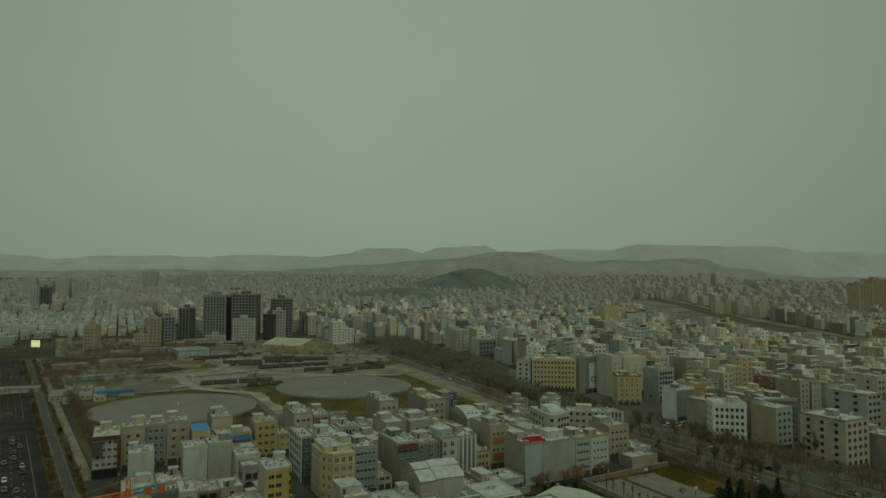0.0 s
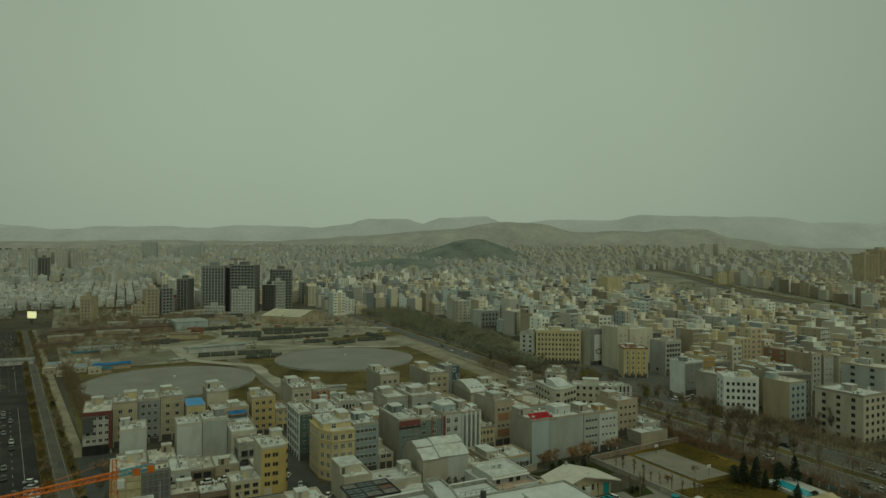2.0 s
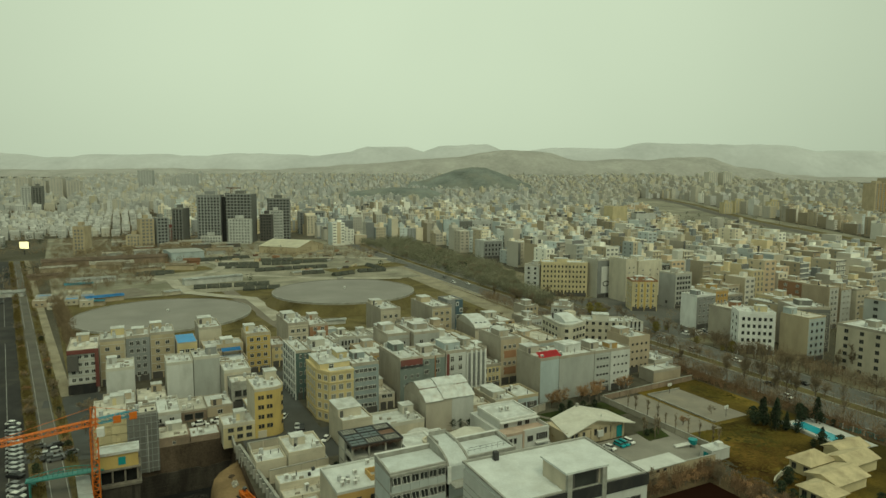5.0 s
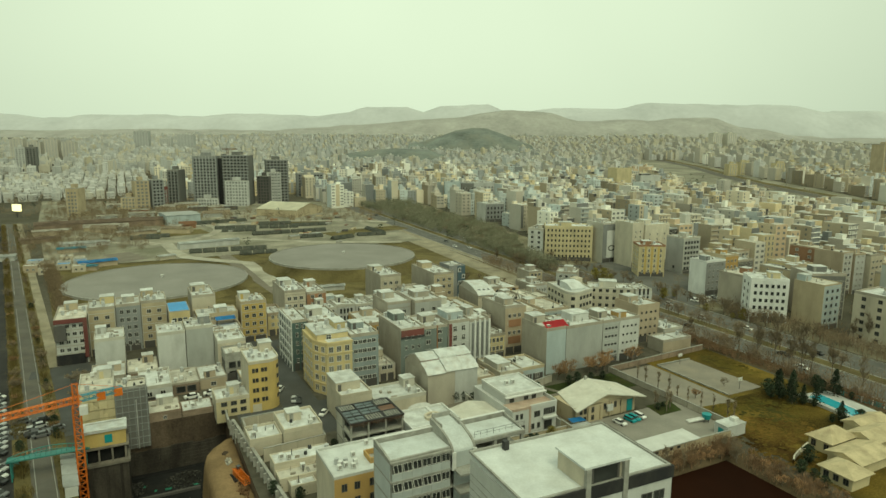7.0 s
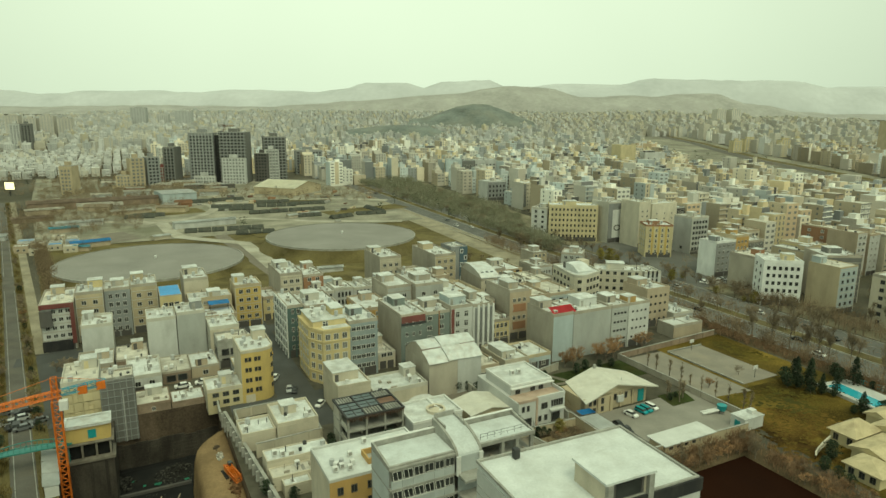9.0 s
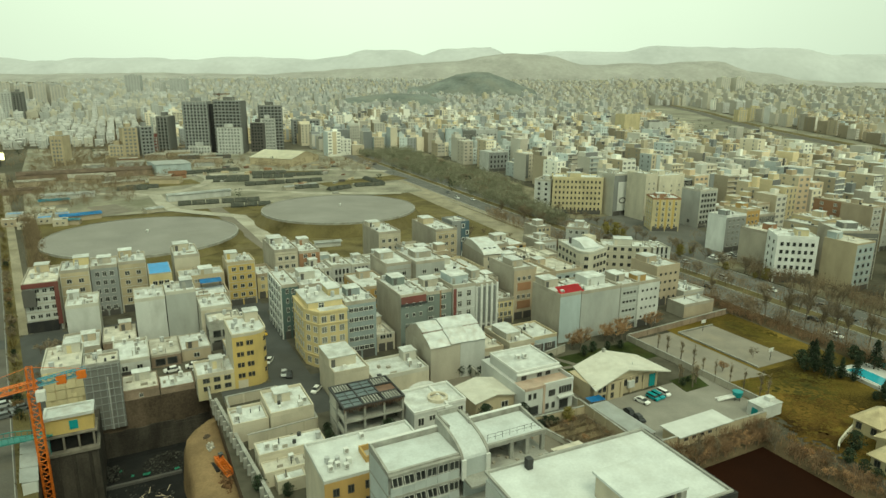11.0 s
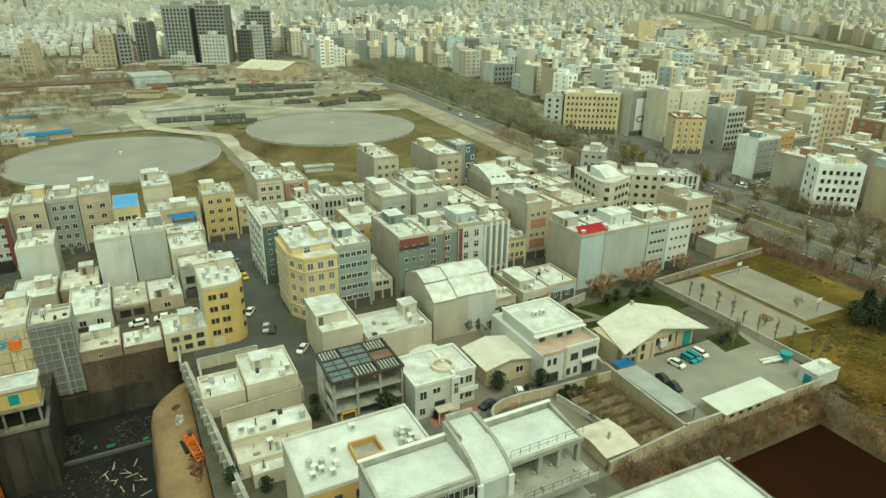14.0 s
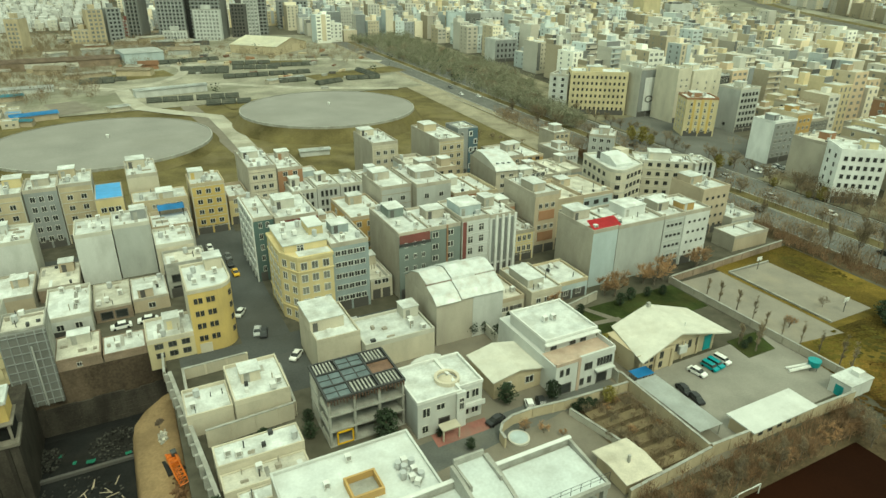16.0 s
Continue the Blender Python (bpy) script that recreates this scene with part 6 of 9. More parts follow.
frame_red = special("red_front_frame", -18.2, 236.9, "dark red frame round a white front", "facade frame")
block("side", frame_red, WALL["red"], 3.6, 4.8, -0.5, 0.02, 2, 15.6)
block("top", frame_red, WALL["red"], -4.8, 3.6, -0.5, 0.02, 14.2, 15.6)
block("base", frame_red, WALL["black"], -4.8, 3.6, -0.6, 0.02, 0, 3.4)
block("dark_bay", frame_red, WALL["dark"], -4.8, -1.4, -0.9, 0.02, 8.4, 13.6)
grid_front = special("white_grid_front", 46.2, 207, "white gridded facade of a street block", "facade grid", 0)
for k in range(6):
    block("band", grid_front, WHITE_PAINT, -0.35, 0.0, -9, 9, 1.8 + k * 2.9, 2.5 + k * 2.9)
    block("pier", grid_front, WHITE_PAINT, -0.38, -0.01, -9 + k * 3.5, -8.5 + k * 3.5, 0, 16.6)
red_top = special("brick_red_storey", 57, 196.9, "brick-red roof storey with white windows", "roof storey", 12.8)
block("wall", red_top, WALL["red"], -4.6, 5.0, -0.12, 0.05, 0.6, 3.0)
for x in (-3, 0.5, 3.6):
    window_at(red_top, x, -0.12, 1.8, 1.3, 1.2)
panel = special("window_panel", 138.8, 253.4, "black panel with white-framed windows on a blue-grey front", "facade panel")
block("dark", panel, WALL["blue"], -2.0, 2.0, -0.12, 0.05, 1, 17.9)
for k in range(5):
    for x in (-1.9, 0.1)[k % 2:][:2 if k in (1, 2) else 1]:
        block("frame", panel, WHITE_PAINT, x + 0.15, x + 1.65, -0.25, 0.05, 2.6 + k * 3.1, 4.6 + k * 3.1)
        block("pane", panel, GLASS, x + 0.45, x + 1.35, -0.32, -0.2, 2.9 + k * 3.1, 4.3 + k * 3.1)
for k in range(5):
    for x in (-7.0, -4.6):
        window_at(panel, x, 0.05, 3.6 + k * 3.1, 1.0, 1.4, 0, "pair")


# cream block with a rounded corner and a white glazed roof hall
def rounded_cream_block():
    ob = special("rounded_cream_block", 160, 200, "cream block with a rounded corner and rows of brown windows", "house")
    plan = [(-2.2, 12.0), (-6.0, -4.5), (-5.9, -6.2), (-5.2, -7.6), (-4.0, -8.5), (-2.4, -8.8), (7.4, -5.4), (11.0, 8.2)]
    n, h = len(plan), 16.2
    bm = bmesh.new()
    lo, hi = [bm.verts.new((*p, -1)) for p in plan], [bm.verts.new((*p, h)) for p in plan]
    for k in range(n):
        bm.faces.new((lo[k], lo[(k + 1) % n], hi[(k + 1) % n], hi[k]))
    bm.faces.new(hi)
    part("wall", bm, WALL["ivory"], ob)
    c = Vector((1.5, 0.5))
    for z0, z1, s in ((h - 0.4, h + 0.5, 1.02), (3.0, 3.3, 1.012), (6.1, 6.35, 1.012), (9.2, 9.45, 1.012), (12.3, 12.55, 1.012)):
        bm = bmesh.new()
        ring = [[bm.verts.new(((p[0] - c.x) * q + c.x, (p[1] - c.y) * q + c.y, z)) for p in plan] for q, z in ((s, z0), (s, z1), (0.96, z1), (0.96, z0))]
        for a, b in zip(ring, ring[1:]):
            for k in range(n):
                bm.faces.new((a[k], a[(k + 1) % n], b[(k + 1) % n], b[k]))
        part("cornice", bm, CEMENT_PALE, ob)
    bm = bmesh.new()
    bm.faces.new([bm.verts.new(((p[0] - c.x) * 0.955 + c.x, (p[1] - c.y) * 0.955 + c.y, h + 0.08)) for p in plan])
    part("roof", bm, ROOF, ob)

    def along_wall(a, b, count, margin):
        d = Vector(b) - Vector(a)
        turn = math.degrees(math.atan2(d.y, d.x))
        for i in range(count):
            p = Vector(a) + d * (margin + (1 - 2 * margin) * (i + 0.5) / count)
            for k in range(5):
                window_at(ob, p.x, p.y, 1.9 + k * 3.05, 1.5, 1.4, turn, "dark")

    along_wall(plan[0], plan[1], 5, 0.02)
    along_wall(plan[3], plan[4], 1, 0.0)
    along_wall(plan[5], plan[6], 4, 0.04)
    bm = bmesh.new()
    profile = [(-4.4, h + 0.1), (-4.4, h + 0.8), (-1.0, h + 2.6), (3.4, h + 3.0), (3.4, h + 0.1)]
    a, b = [[bm.verts.new((x, y, z)) for y, z in profile] for x in (-2.6, 4.2)]
    for k in range(4):
        bm.faces.new((a[k], a[k + 1], b[k + 1], b[k]))
    bm.faces.new(a)
    bm.faces.new(b[::-1])
    bmesh.ops.recalc_face_normals(bm, faces=bm.faces)
    part("roof_hall", bm, ROOF_CLEAN, ob, "sloping white roof hall")
    block("stair_tower", ob, WALL["cream"], 4.4, 8.0, 2.0, 6.0, h, h + 3.2)
    block("plant_box", ob, WALL["dark"], -1.0, 1.4, 4.0, 7.0, h, h + 2.4)
    return ob


rounded_cream_block()


def street_block(a, b, depth, h, wall, label, **kw):
    """A house whose front runs from a to b in the street grid."""
    du, dv = b[0] - a[0], b[1] - a[1]
    w = math.hypot(du, dv)
    cu, cv = (a[0] + b[0]) / 2 - dv / w * depth / 2, (a[1] + b[1]) / 2 + du / w * depth / 2
    return house(cu - w / 2, cu + w / 2, cv - depth / 2, cv + depth / 2, h, wall, label, rz=math.degrees(math.atan2(dv, du)), **kw)


street_block((171.6, 202.4), (186.4, 191.2), 10, 14.6, "ivory", "cream block with a stepped white roof", front=(6, 4), size=(1.3, 1.3), style="dark", side=CEMENT_PALE, hut=(0.4, 0.6, 7, 5), clutter=5)
street_block((186.8, 190.6), (193.6, 188.4), 10, 14.4, "white", "white block with black vertical window strips", front=(3, 4), size=(0.8, 2.7), style="hole", side=CEMENT_PALE, hut=None, clutter=3)
street_block((186, 243.4), (193, 236.4), 11, 12.4, "pale", "plain pale block near the boulevard", front=(3, 3), side=CEMENT, clutter=2)

# curved white sheet roof over the cream block
hood = special("curved_roof", 132.7, 228.5, "curved white sheet roof with small roof lights", "roof", 11.6, -8)
bm = bmesh.new()
profile = [(-11.6, 0.9), (-10.2, 2.0), (-5.0, 3.2), (1.0, 3.9), (6.5, 3.4), (11.5, 1.0)]
for (y0, z0), (y1, z1) in zip(profile, profile[1:]):
    quad(bm, [(-4.0, y0, z0), (4.0, y0, z0), (4.0, y1, z1), (-4.0, y1, z1)])
bmesh.ops.remove_doubles(bm, verts=bm.verts, dist=0.001)
bmesh.ops.solidify(bm, geom=bm.faces[:], thickness=-0.15)
part("sheet", bm, ROOF_METAL, hood)
for x in (-3.85, 3.85):
    bm = bmesh.new()
    bm.faces.new([bm.verts.new((x, y, z)) for y, z in [(-11.4, 0.0)] + profile[:-1] + [(11.4, 0.0)]])
    part("side_wall", bm, CEMENT_PALE, hood)
for k in range(3):
    block("roof_light", hood, GLASS, -2.6 + k * 2.0, -1.6 + k * 2.0, -8.6, -7.6, 2.4, 2.75)


# ochre block with a rounded street corner
def rounded_block():
    ob = special("rounded_block", 32, 177.4, "ochre five-storey block with a rounded corner and pale side", "house")
    plan = [(-4.4, -6.4)] + [(0.6 + 3.8 * math.sin(a), -2.6 - 3.8 * math.cos(a)) for a in (math.pi / 2 * k / 8 for k in range(9))] + [(4.4, 6.5), (-4.4, 6.5)]
    n, h = len(plan), 14.0
    bm = bmesh.new()
    lo, hi = [bm.verts.new((*p, -1)) for p in plan], [bm.verts.new((*p, h)) for p in plan]
    for k in range(n):
        bm.faces.new((lo[k], lo[(k + 1) % n], hi[(k + 1) % n], hi[k])).material_index = 1 if k >= n - 2 else 0
    bm.faces.new(hi)
    part("wall", bm, [WALL["mustard"], WALL["cream"]], ob)
    bm = bmesh.new()
    rings = [[bm.verts.new((x * s, y * s, z)) for x, y in plan] for s, z in ((1.015, h - 0.2), (1.015, h + 0.6), (0.94, h + 0.6), (0.94, h))]
    for a, b in zip(rings, rings[1:]):
        for k in range(n):
            bm.faces.new((a[k], a[(k + 1) % n], b[(k + 1) % n], b[k]))
    part("parapet", bm, WALL["cream"], ob)
    bm = bmesh.new()
    bm.faces.new([bm.verts.new((x * 0.945, y * 0.945, h + 0.06)) for x, y in plan])
    part("roof", bm, ROOF_CLEAN, ob)
    block("stair_hut", ob, WALL["cream"], 0.4, 3.8, 2.6, 6.0, h, h + 2.7)
    block("hut_roof", ob, ROOF, 0.2, 4.0, 2.4, 6.2, h + 2.7, h + 2.9)
    for k in range(4):
        z = 3.4 + k * 2.85
        for x in (-2.6, -0.2):
            for q in (-0.5, 0.5):
                window_at(ob, x + q * 0.9, -6.4, z, 0.75, 1.2, 0, "dark")
        a = math.radians(55)
        window_at(ob, 0.6 + 3.8 * math.sin(a), -2.6 - 3.8 * math.cos(a), z, 1.0, 1.2, 55, "dark")
    block("shop_front", ob, WALL["cream"], -3.6, -1.2, -6.5, -6.35, 0, 2.2)
    return ob


rounded_block()
for u, v in ((29.5, 174.5), (31.5, 176), (33, 174), (30, 180), (34, 178), (29, 177)):
    cooler(uv(u, v, 14.06, COUNT.choice((0, 90))))


canopy = special("roof_canopy", 30.2, 231.2, "bright blue sheet canopy on a flat roof", "canopy", 9.2)
for x in (-3.0, 3.0):
    for y in (-1.5, 1.5):
        block("post", canopy, STEEL_DARK, x - 0.08, x + 0.08, y - 0.08, y + 0.08, 0, 2.2)
bm = bmesh.new()
quad(bm, [(-3.4, -1.8, 2.2), (3.4, -1.8, 2.2), (3.4, 1.8, 2.7), (-3.4, 1.8, 2.7)])
bmesh.ops.solidify(bm, geom=bm.faces[:], thickness=0.08)
part("sheet", bm, TARP_BLUE, canopy)


# ---- across the boulevard: blocks that stand out ----
FREE = [(272, 298, 240, 252)]


def big_block(u0, u1, v0, v1, h, wall, label, **kw):
    FREE.append((u0 - 1.5, u1 + 1.5, v0 - 1.5, v1 + 1.5))
    p = TURN_M @ Vector(((u0 + u1) / 2, (v0 + v1) / 2, 0))
    return house(u0, u1, v0, v1, h, wall, label, z=ground_height(p.x, p.y), **kw)


def facing_block(a, b, depth, h, wall, label, **kw):
    """A block whose front runs from a to b in the street grid."""
    du, dv = b[0] - a[0], b[1] - a[1]
    w, turn = math.hypot(du, dv), math.degrees(math.atan2(dv, du))
    cu, cv = (a[0] + b[0]) / 2 - dv / w * depth / 2, (a[1] + b[1]) / 2 + du / w * depth / 2
    return big_block(cu - w / 2, cu + w / 2, cv - depth / 2, cv + depth / 2, h, wall, label, rz=turn, **kw)


facing_block((234.0, 172.8), (245.8, 163.6), 13, 18.4, "bright", "white corner block with rows of dark windows", front=(6, 5), base=3.4, step=3.1, size=(1.15, 1.5), style="hole", left=(2, 5), side=WALL["bright"], hut=(0.75, 0.4, 4.4, 4), hut_wall=WALL["butter"], clutter=4)
big_block(247.5, 263, 183, 200, 15.5, "brick", "bare brown block behind a white corner block", front=(3, 3), side=CEMENT, roof=ROOF_DULL, clutter=3)
facing_block((260.8, 164.6), (274, 157.2), 17, 19.4, "slate", "grey block with rows of dark windows and bare brown side", front=(5, 5), size=(1.6, 1.5), base=3.6, step=3.0, side=CEMENT, hut=(0.5, 0.6, 6, 5), clutter=4)
big_block(253.8, 267.4, 212.6, 223, 16.8, "grey", "grey block with a blank white side wall", front=(4, 5), size=(1.2, 1.5), side=WALL["bright"], base=3.4, step=2.9, hut=(0.25, 0.5, 3.4, 4), clutter=2)
big_block(267.6, 277, 213, 226, 18.6, "ochre", "ochre brick block beside a grey one", front=(3, 5), base=4, step=3.0, size=(1.2, 1.4), clutter=3, side=WALL["sand"])
big_block(277.2, 290, 214, 228, 15, "slate", "dark grey block with a pale roof storey", front=(4, 4), base=3.6, clutter=3, side=CEMENT)
striped = facing_block((255.8, 260.4), (268.6, 253.4), 13, 17.2, "butter", "cream and orange striped apartment block", front=(4, 5), base=3.0, step=2.95, size=(1.0, 1.9), style="tall", left=(3, 5), side=WALL["brick"], hut=(0.3, 0.5, 5, 5), clutter=3)
for x in (-3.6, 0.0, 3.6):
    block("stripe", striped, WALL["mustard"], x - 0.55, x + 0.55, -6.62, -6.4, 1.4, 17.0, "ochre brick stripe")
big_block(283.4, 296.6, 254.2, 267, 20.2, "pale", "unfinished grey block with dark panes for its open windows", front=(5, 6), style="hole", size=(1.5, 1.6), base=3, step=2.95, side=CEMENT_PALE, left=(1, 1), clutter=2)
big_block(270, 279, 281, 296, 26, "ivory", "tall cream block with a blank front", front=(2, 4), base=12, step=3, size=(1.0, 1.2), side=WALL["ivory"], hut=None, clutter=2)
big_block(279.2, 299, 280, 297, 24.5, "ivory", "tall cream block with a blank front", front=(3, 2), base=16, step=3, size=(0.9, 1.1), side=WALL["ivory"], hut=(0.25, 0.5, 6, 6), clutter=4)
big_block(299.3, 308, 282, 297, 21, "black", "narrow block with dark glass balconies", front=(3, 6), base=3.4, step=3.0, size=(1.8, 1.6), side=WALL["pale"], bands=True, clutter=2)
facing_block((235.0, 320.2), (259.6, 304.2), 15, 21.4, "butter", "long pale yellow apartment block with many small windows", front=(12, 6), left=(4, 6), base=3.2, step=3.2, size=(1.0, 1.5), style="hole", side=WALL["butter"], hut=(0.4, 0.5, 8, 6), clutter=5)
facing_block((229.4, 331), (235.6, 322.6), 13, 19, "white", "white block with a grey side and narrow windows", front=(2, 5), style="dark", side=CEMENT_PALE, clutter=3)
big_block(262.6, 275.4, 298.4, 314, 24, "grey", "grey block with a white sign panel", front=(0, 0), side=CEMENT_PALE, clutter=3, hut=(0.5, 0.6, 5, 5))
big_block(288.8, 308.4, 483.4, 499, 16.4, "grey", "pale grey block with dark square panels", front=(5, 3), base=4.4, size=(1.6, 2.2), step=4.0, style="hole", side=WALL["white"], clutter=3)
facing_block((316, 616), (332, 609.6), 16, 25, "paleblue", "pale blue-grey block with a blank upper wall", front=(3, 2), base=3.6, side=WALL["paleblue"], clutter=3)
facing_block((332.4, 609.4), (345.4, 604.2), 16, 24, "slate", "dark grey block with pale piers", front=(4, 6), base=3.6, side=WALL["grey"], clutter=3)
facing_block((347, 610), (372, 604), 16, 24, "white", "white twin block with dark window strips", front=(6, 6), base=3.6, style="dark", left=(3, 6), side=WALL["white"], clutter=4)
big_block(536, 560, 590, 606, 37, "butter", "tall pale yellow block above the town houses", front=(2, 3), base=4, side=WALL["butter"], clutter=2)
facing_block((578, 593.3), (602, 583.6), 16, 27, "white", "white block with a dark top storey", front=(3, 2), base=14, step=6, size=(2, 2.5), hut=(0.2, 0.5, 12, 8), hut_wall=WALL["dark"], side=WALL["white"], clutter=3)
facing_block((605.2, 582.4), (618, 577.3), 14, 13, "red", "dark red block beside a white one", front=(3, 3), base=3.6, clutter=2)
big_block(296, 312, 195, 211, 13.5, "cream", "cream block with brown window bands", front=(4, 3), left=(3, 3), clutter=4)
big_block(300, 318, 140, 160, 18, "sand", "sand-coloured block with dark balconies", front=(4, 5), left=(3, 5), base=3.6, step=2.95, clutter=4)
big_block(243, 259, 117, 136, 20, "cream", "cream block with rows of brown windows", front=(4, 6), left=(3, 6), base=3.4, step=2.95, style="dark", clutter=4)
big_block(262, 276, 112, 132, 13, "grey", "low grey block with a pale roof", front=(3, 2), clutter=3)
sign = special("sign_panel", 269.6, 298.3, "white advertising panel with a dark ring", "sign", 2.5)
block("board", sign, WALL["bright"], -3.8, 4.4, -0.2, 0, 2, 19)
bm = bmesh.new()
for q in range(24):
    a, b = q * math.tau / 24, (q + 1) * math.tau / 24
    quad(bm, [(math.cos(a) * 2.8, -0.23, 8 + math.sin(a) * 1.9), (math.cos(b) * 2.8, -0.23, 8 + math.sin(b) * 1.9), (math.cos(b) * 1.9, -0.23, 8 + math.sin(b) * 1.2), (math.cos(a) * 1.9, -0.23, 8 + math.sin(a) * 1.2)])
bmesh.ops.remove_doubles(bm, verts=bm.verts, dist=0.001)
part("ring", bm, WALL["slate"], sign)

# ---- more houses that fill the rows near by ----
FILL = random.Random(23)
TONES = (("cream", "cream"), ("sand", "sand-coloured"), ("tan", "tan"), ("pale", "pale grey"), ("white", "white"), ("cream", "cream"), ("paleblue", "pale blue-grey"), ("yellow", "dull yellow"), ("tan", "tan"), ("grey", "grey"), ("brick", "brown brick"), ("ochre", "ochre"), ("grey", "grey"), ("pale", "pale grey"), ("sand", "sand-coloured"), ("white", "white"))
STOREYS = {1: "single-storey", 2: "two-storey", 3: "three-storey", 4: "four-storey", 5: "five-storey", 6: "six-storey"}


def plain_house(u0, u1, v0, v1, h, rng, z=0.0, group="town houses", tone=None):
    key, word = tone or rng.choice(TONES)
    n = max(1, round(h / 3.1))
    cols = max(2, int((u1 - u0) / 3.3))
    dull = rng.random() < 0.55
    roof = ROOF_DULL if dull else ROOF
    label = f"{word} rendered {STOREYS[min(n, 6)]} house with a {'dusty' if dull else 'pale'} flat roof"
    return house(u0, u1, v0, v1, h, key, label, front=(cols, max(1, n - 1)), base=4.4 if n > 1 else 1.8, step=3.0, size=(rng.choice((1.2, 1.5, 1.8)), rng.choice((1.3, 1.6))), style=rng.choice(("pair", "dark", "pale", "sill")),
                 left=(2, max(1, n - 1)) if rng.random() < 0.6 else None, side=rng.choice((CEMENT, CEMENT_PALE, CEMENT_PALE, WALL["tan"], WALL["sand"])), roof=roof, hut=(rng.random(), rng.random(), rng.uniform(2.8, 4.4), rng.uniform(3, 5)) if rng.random() < 0.7 else None, z=z, up=rng.choice((0.4, 0.7, 0.7, 1.1)), clutter=rng.choice((0, 1, 2)), group=group)


for u0, u1, v0, v1, h in ((28.4, 35.6, 187, 197.6, 3.2), (63, 71, 198, 214, 9), (71.2, 81.8, 199, 216, 12), (103.6, 112, 202, 220, 13), (112.2, 119.5, 204, 222, 11), (108.8, 116.8, 190.3, 200, 12), (126, 136, 184, 200, 13), (136.2, 148.6, 186, 203, 12.5),
                           (94.2, 102, 230, 243, 6), (102.2, 111, 228, 244, 13), (111.2, 119.5, 230, 244, 12),
                          (145.4, 151.6, 216, 232, 8.5), (151.8, 159, 219, 234, 8), (159.2, 167, 221, 236, 7), (144, 153, 240, 256, 9), (153.2, 162, 240, 256, 8), (147, 152.6, 184, 192, 6), (160, 168.4, 176, 188, 8), (106.8, 114, 250, 266, 7), (71, 78, 244, 258, 9), (46.8, 53, 240, 254, 8),
                          (24.4, 34.5, 221, 233, 9), (66, 73.4, 158, 163, 3.2), (89.6, 97.6, 156, 168, 4), (107.2, 116.4, 156.5, 168, 4.2), (68, 73.6, 177, 189, 5), (21, 35.4, 236.5, 246, 12)):
    plain_house(u0, u1, v0, v1, h, FILL, group="houses in the first rows")
for k in range(4):
    house(64 + k * 7.5, 71.3 + k * 7.5, 230 + k * 0.3, 241, 10.6 + 0.5 * (k % 2), "white", "white three-storey house with tall dark windows", (4, 3), base=3.4, step=2.9, size=(0.8, 1.9), style="hole", side=CEMENT_PALE, hut=(0.2 + 0.2 * k, 0.8, 3, 3), clutter=2, group="white row houses")


# ---- trees ----
def grow(bm, twigs, a, way, length, r, depth, rng):
    b = a + way * length
    tube(bm, a, b, r, r * 0.6, 4 if depth else 3)
    if depth >= 3:
        for k in range(6):
            p = a.lerp(b, rng.uniform(0.2, 1))
            d = (way + Vector((rng.uniform(-1, 1), rng.uniform(-1, 1), rng.uniform(-0.2, 0.9)))).normalized() * rng.uniform(0.5, 1.1)
            s = d.cross(Vector((rng.uniform(-1, 1), rng.uniform(-1, 1), 0.3))).normalized() * 0.035
            vs = [twigs.verts.new(q) for q in (p - s, p + s, p + d)]
            twigs.faces.new(vs)
        return
    for k in range(4 if depth else 5):
        out = Vector((rng.uniform(-1, 1), rng.uniform(-1, 1), rng.uniform(0.0, 0.5))).normalized()
        grow(bm, twigs, a.lerp(b, rng.uniform(0.45, 1.0)), (way * 0.9 + out * 0.75).normalized(), length * rng.uniform(0.55, 0.75), r * 0.5, depth + 1, rng)


def bare_tree(seed, height, slim, crown, label, group, limbs=0):
    rng = random.Random(seed)
    trunk, twigs = bmesh.new(), bmesh.new()
    ob = thing("bare_tree", pose(0, 0, -500), label, "tree", group)
    top = Vector((0.2, 0.1, height * (0.7 if slim else 0.4)))
    tube(trunk, (0, 0, -0.3), top, 0.2, 0.1, 6)
    for k in range(limbs or (14 if slim else 9)):
        s = rng.uniform(0.2, 1.0) if limbs else rng.uniform(0.35, 1.0)
        out = Vector((rng.uniform(-1, 1), rng.uniform(-1, 1), 0)).normalized()
        up = 3.2 if limbs else 1.5 if slim else 0.8
        grow(trunk, twigs, Vector((0, 0, 0)).lerp(top, s), (out + Vector((0, 0, up))).normalized(), height * (0.12 if limbs else 0.16 if slim else 0.24), 0.03 if limbs else 0.07, 2 if limbs else 1, rng)
    part("trunk", trunk, BARK, ob)
    part("crown", twigs, crown, ob)
    return ob


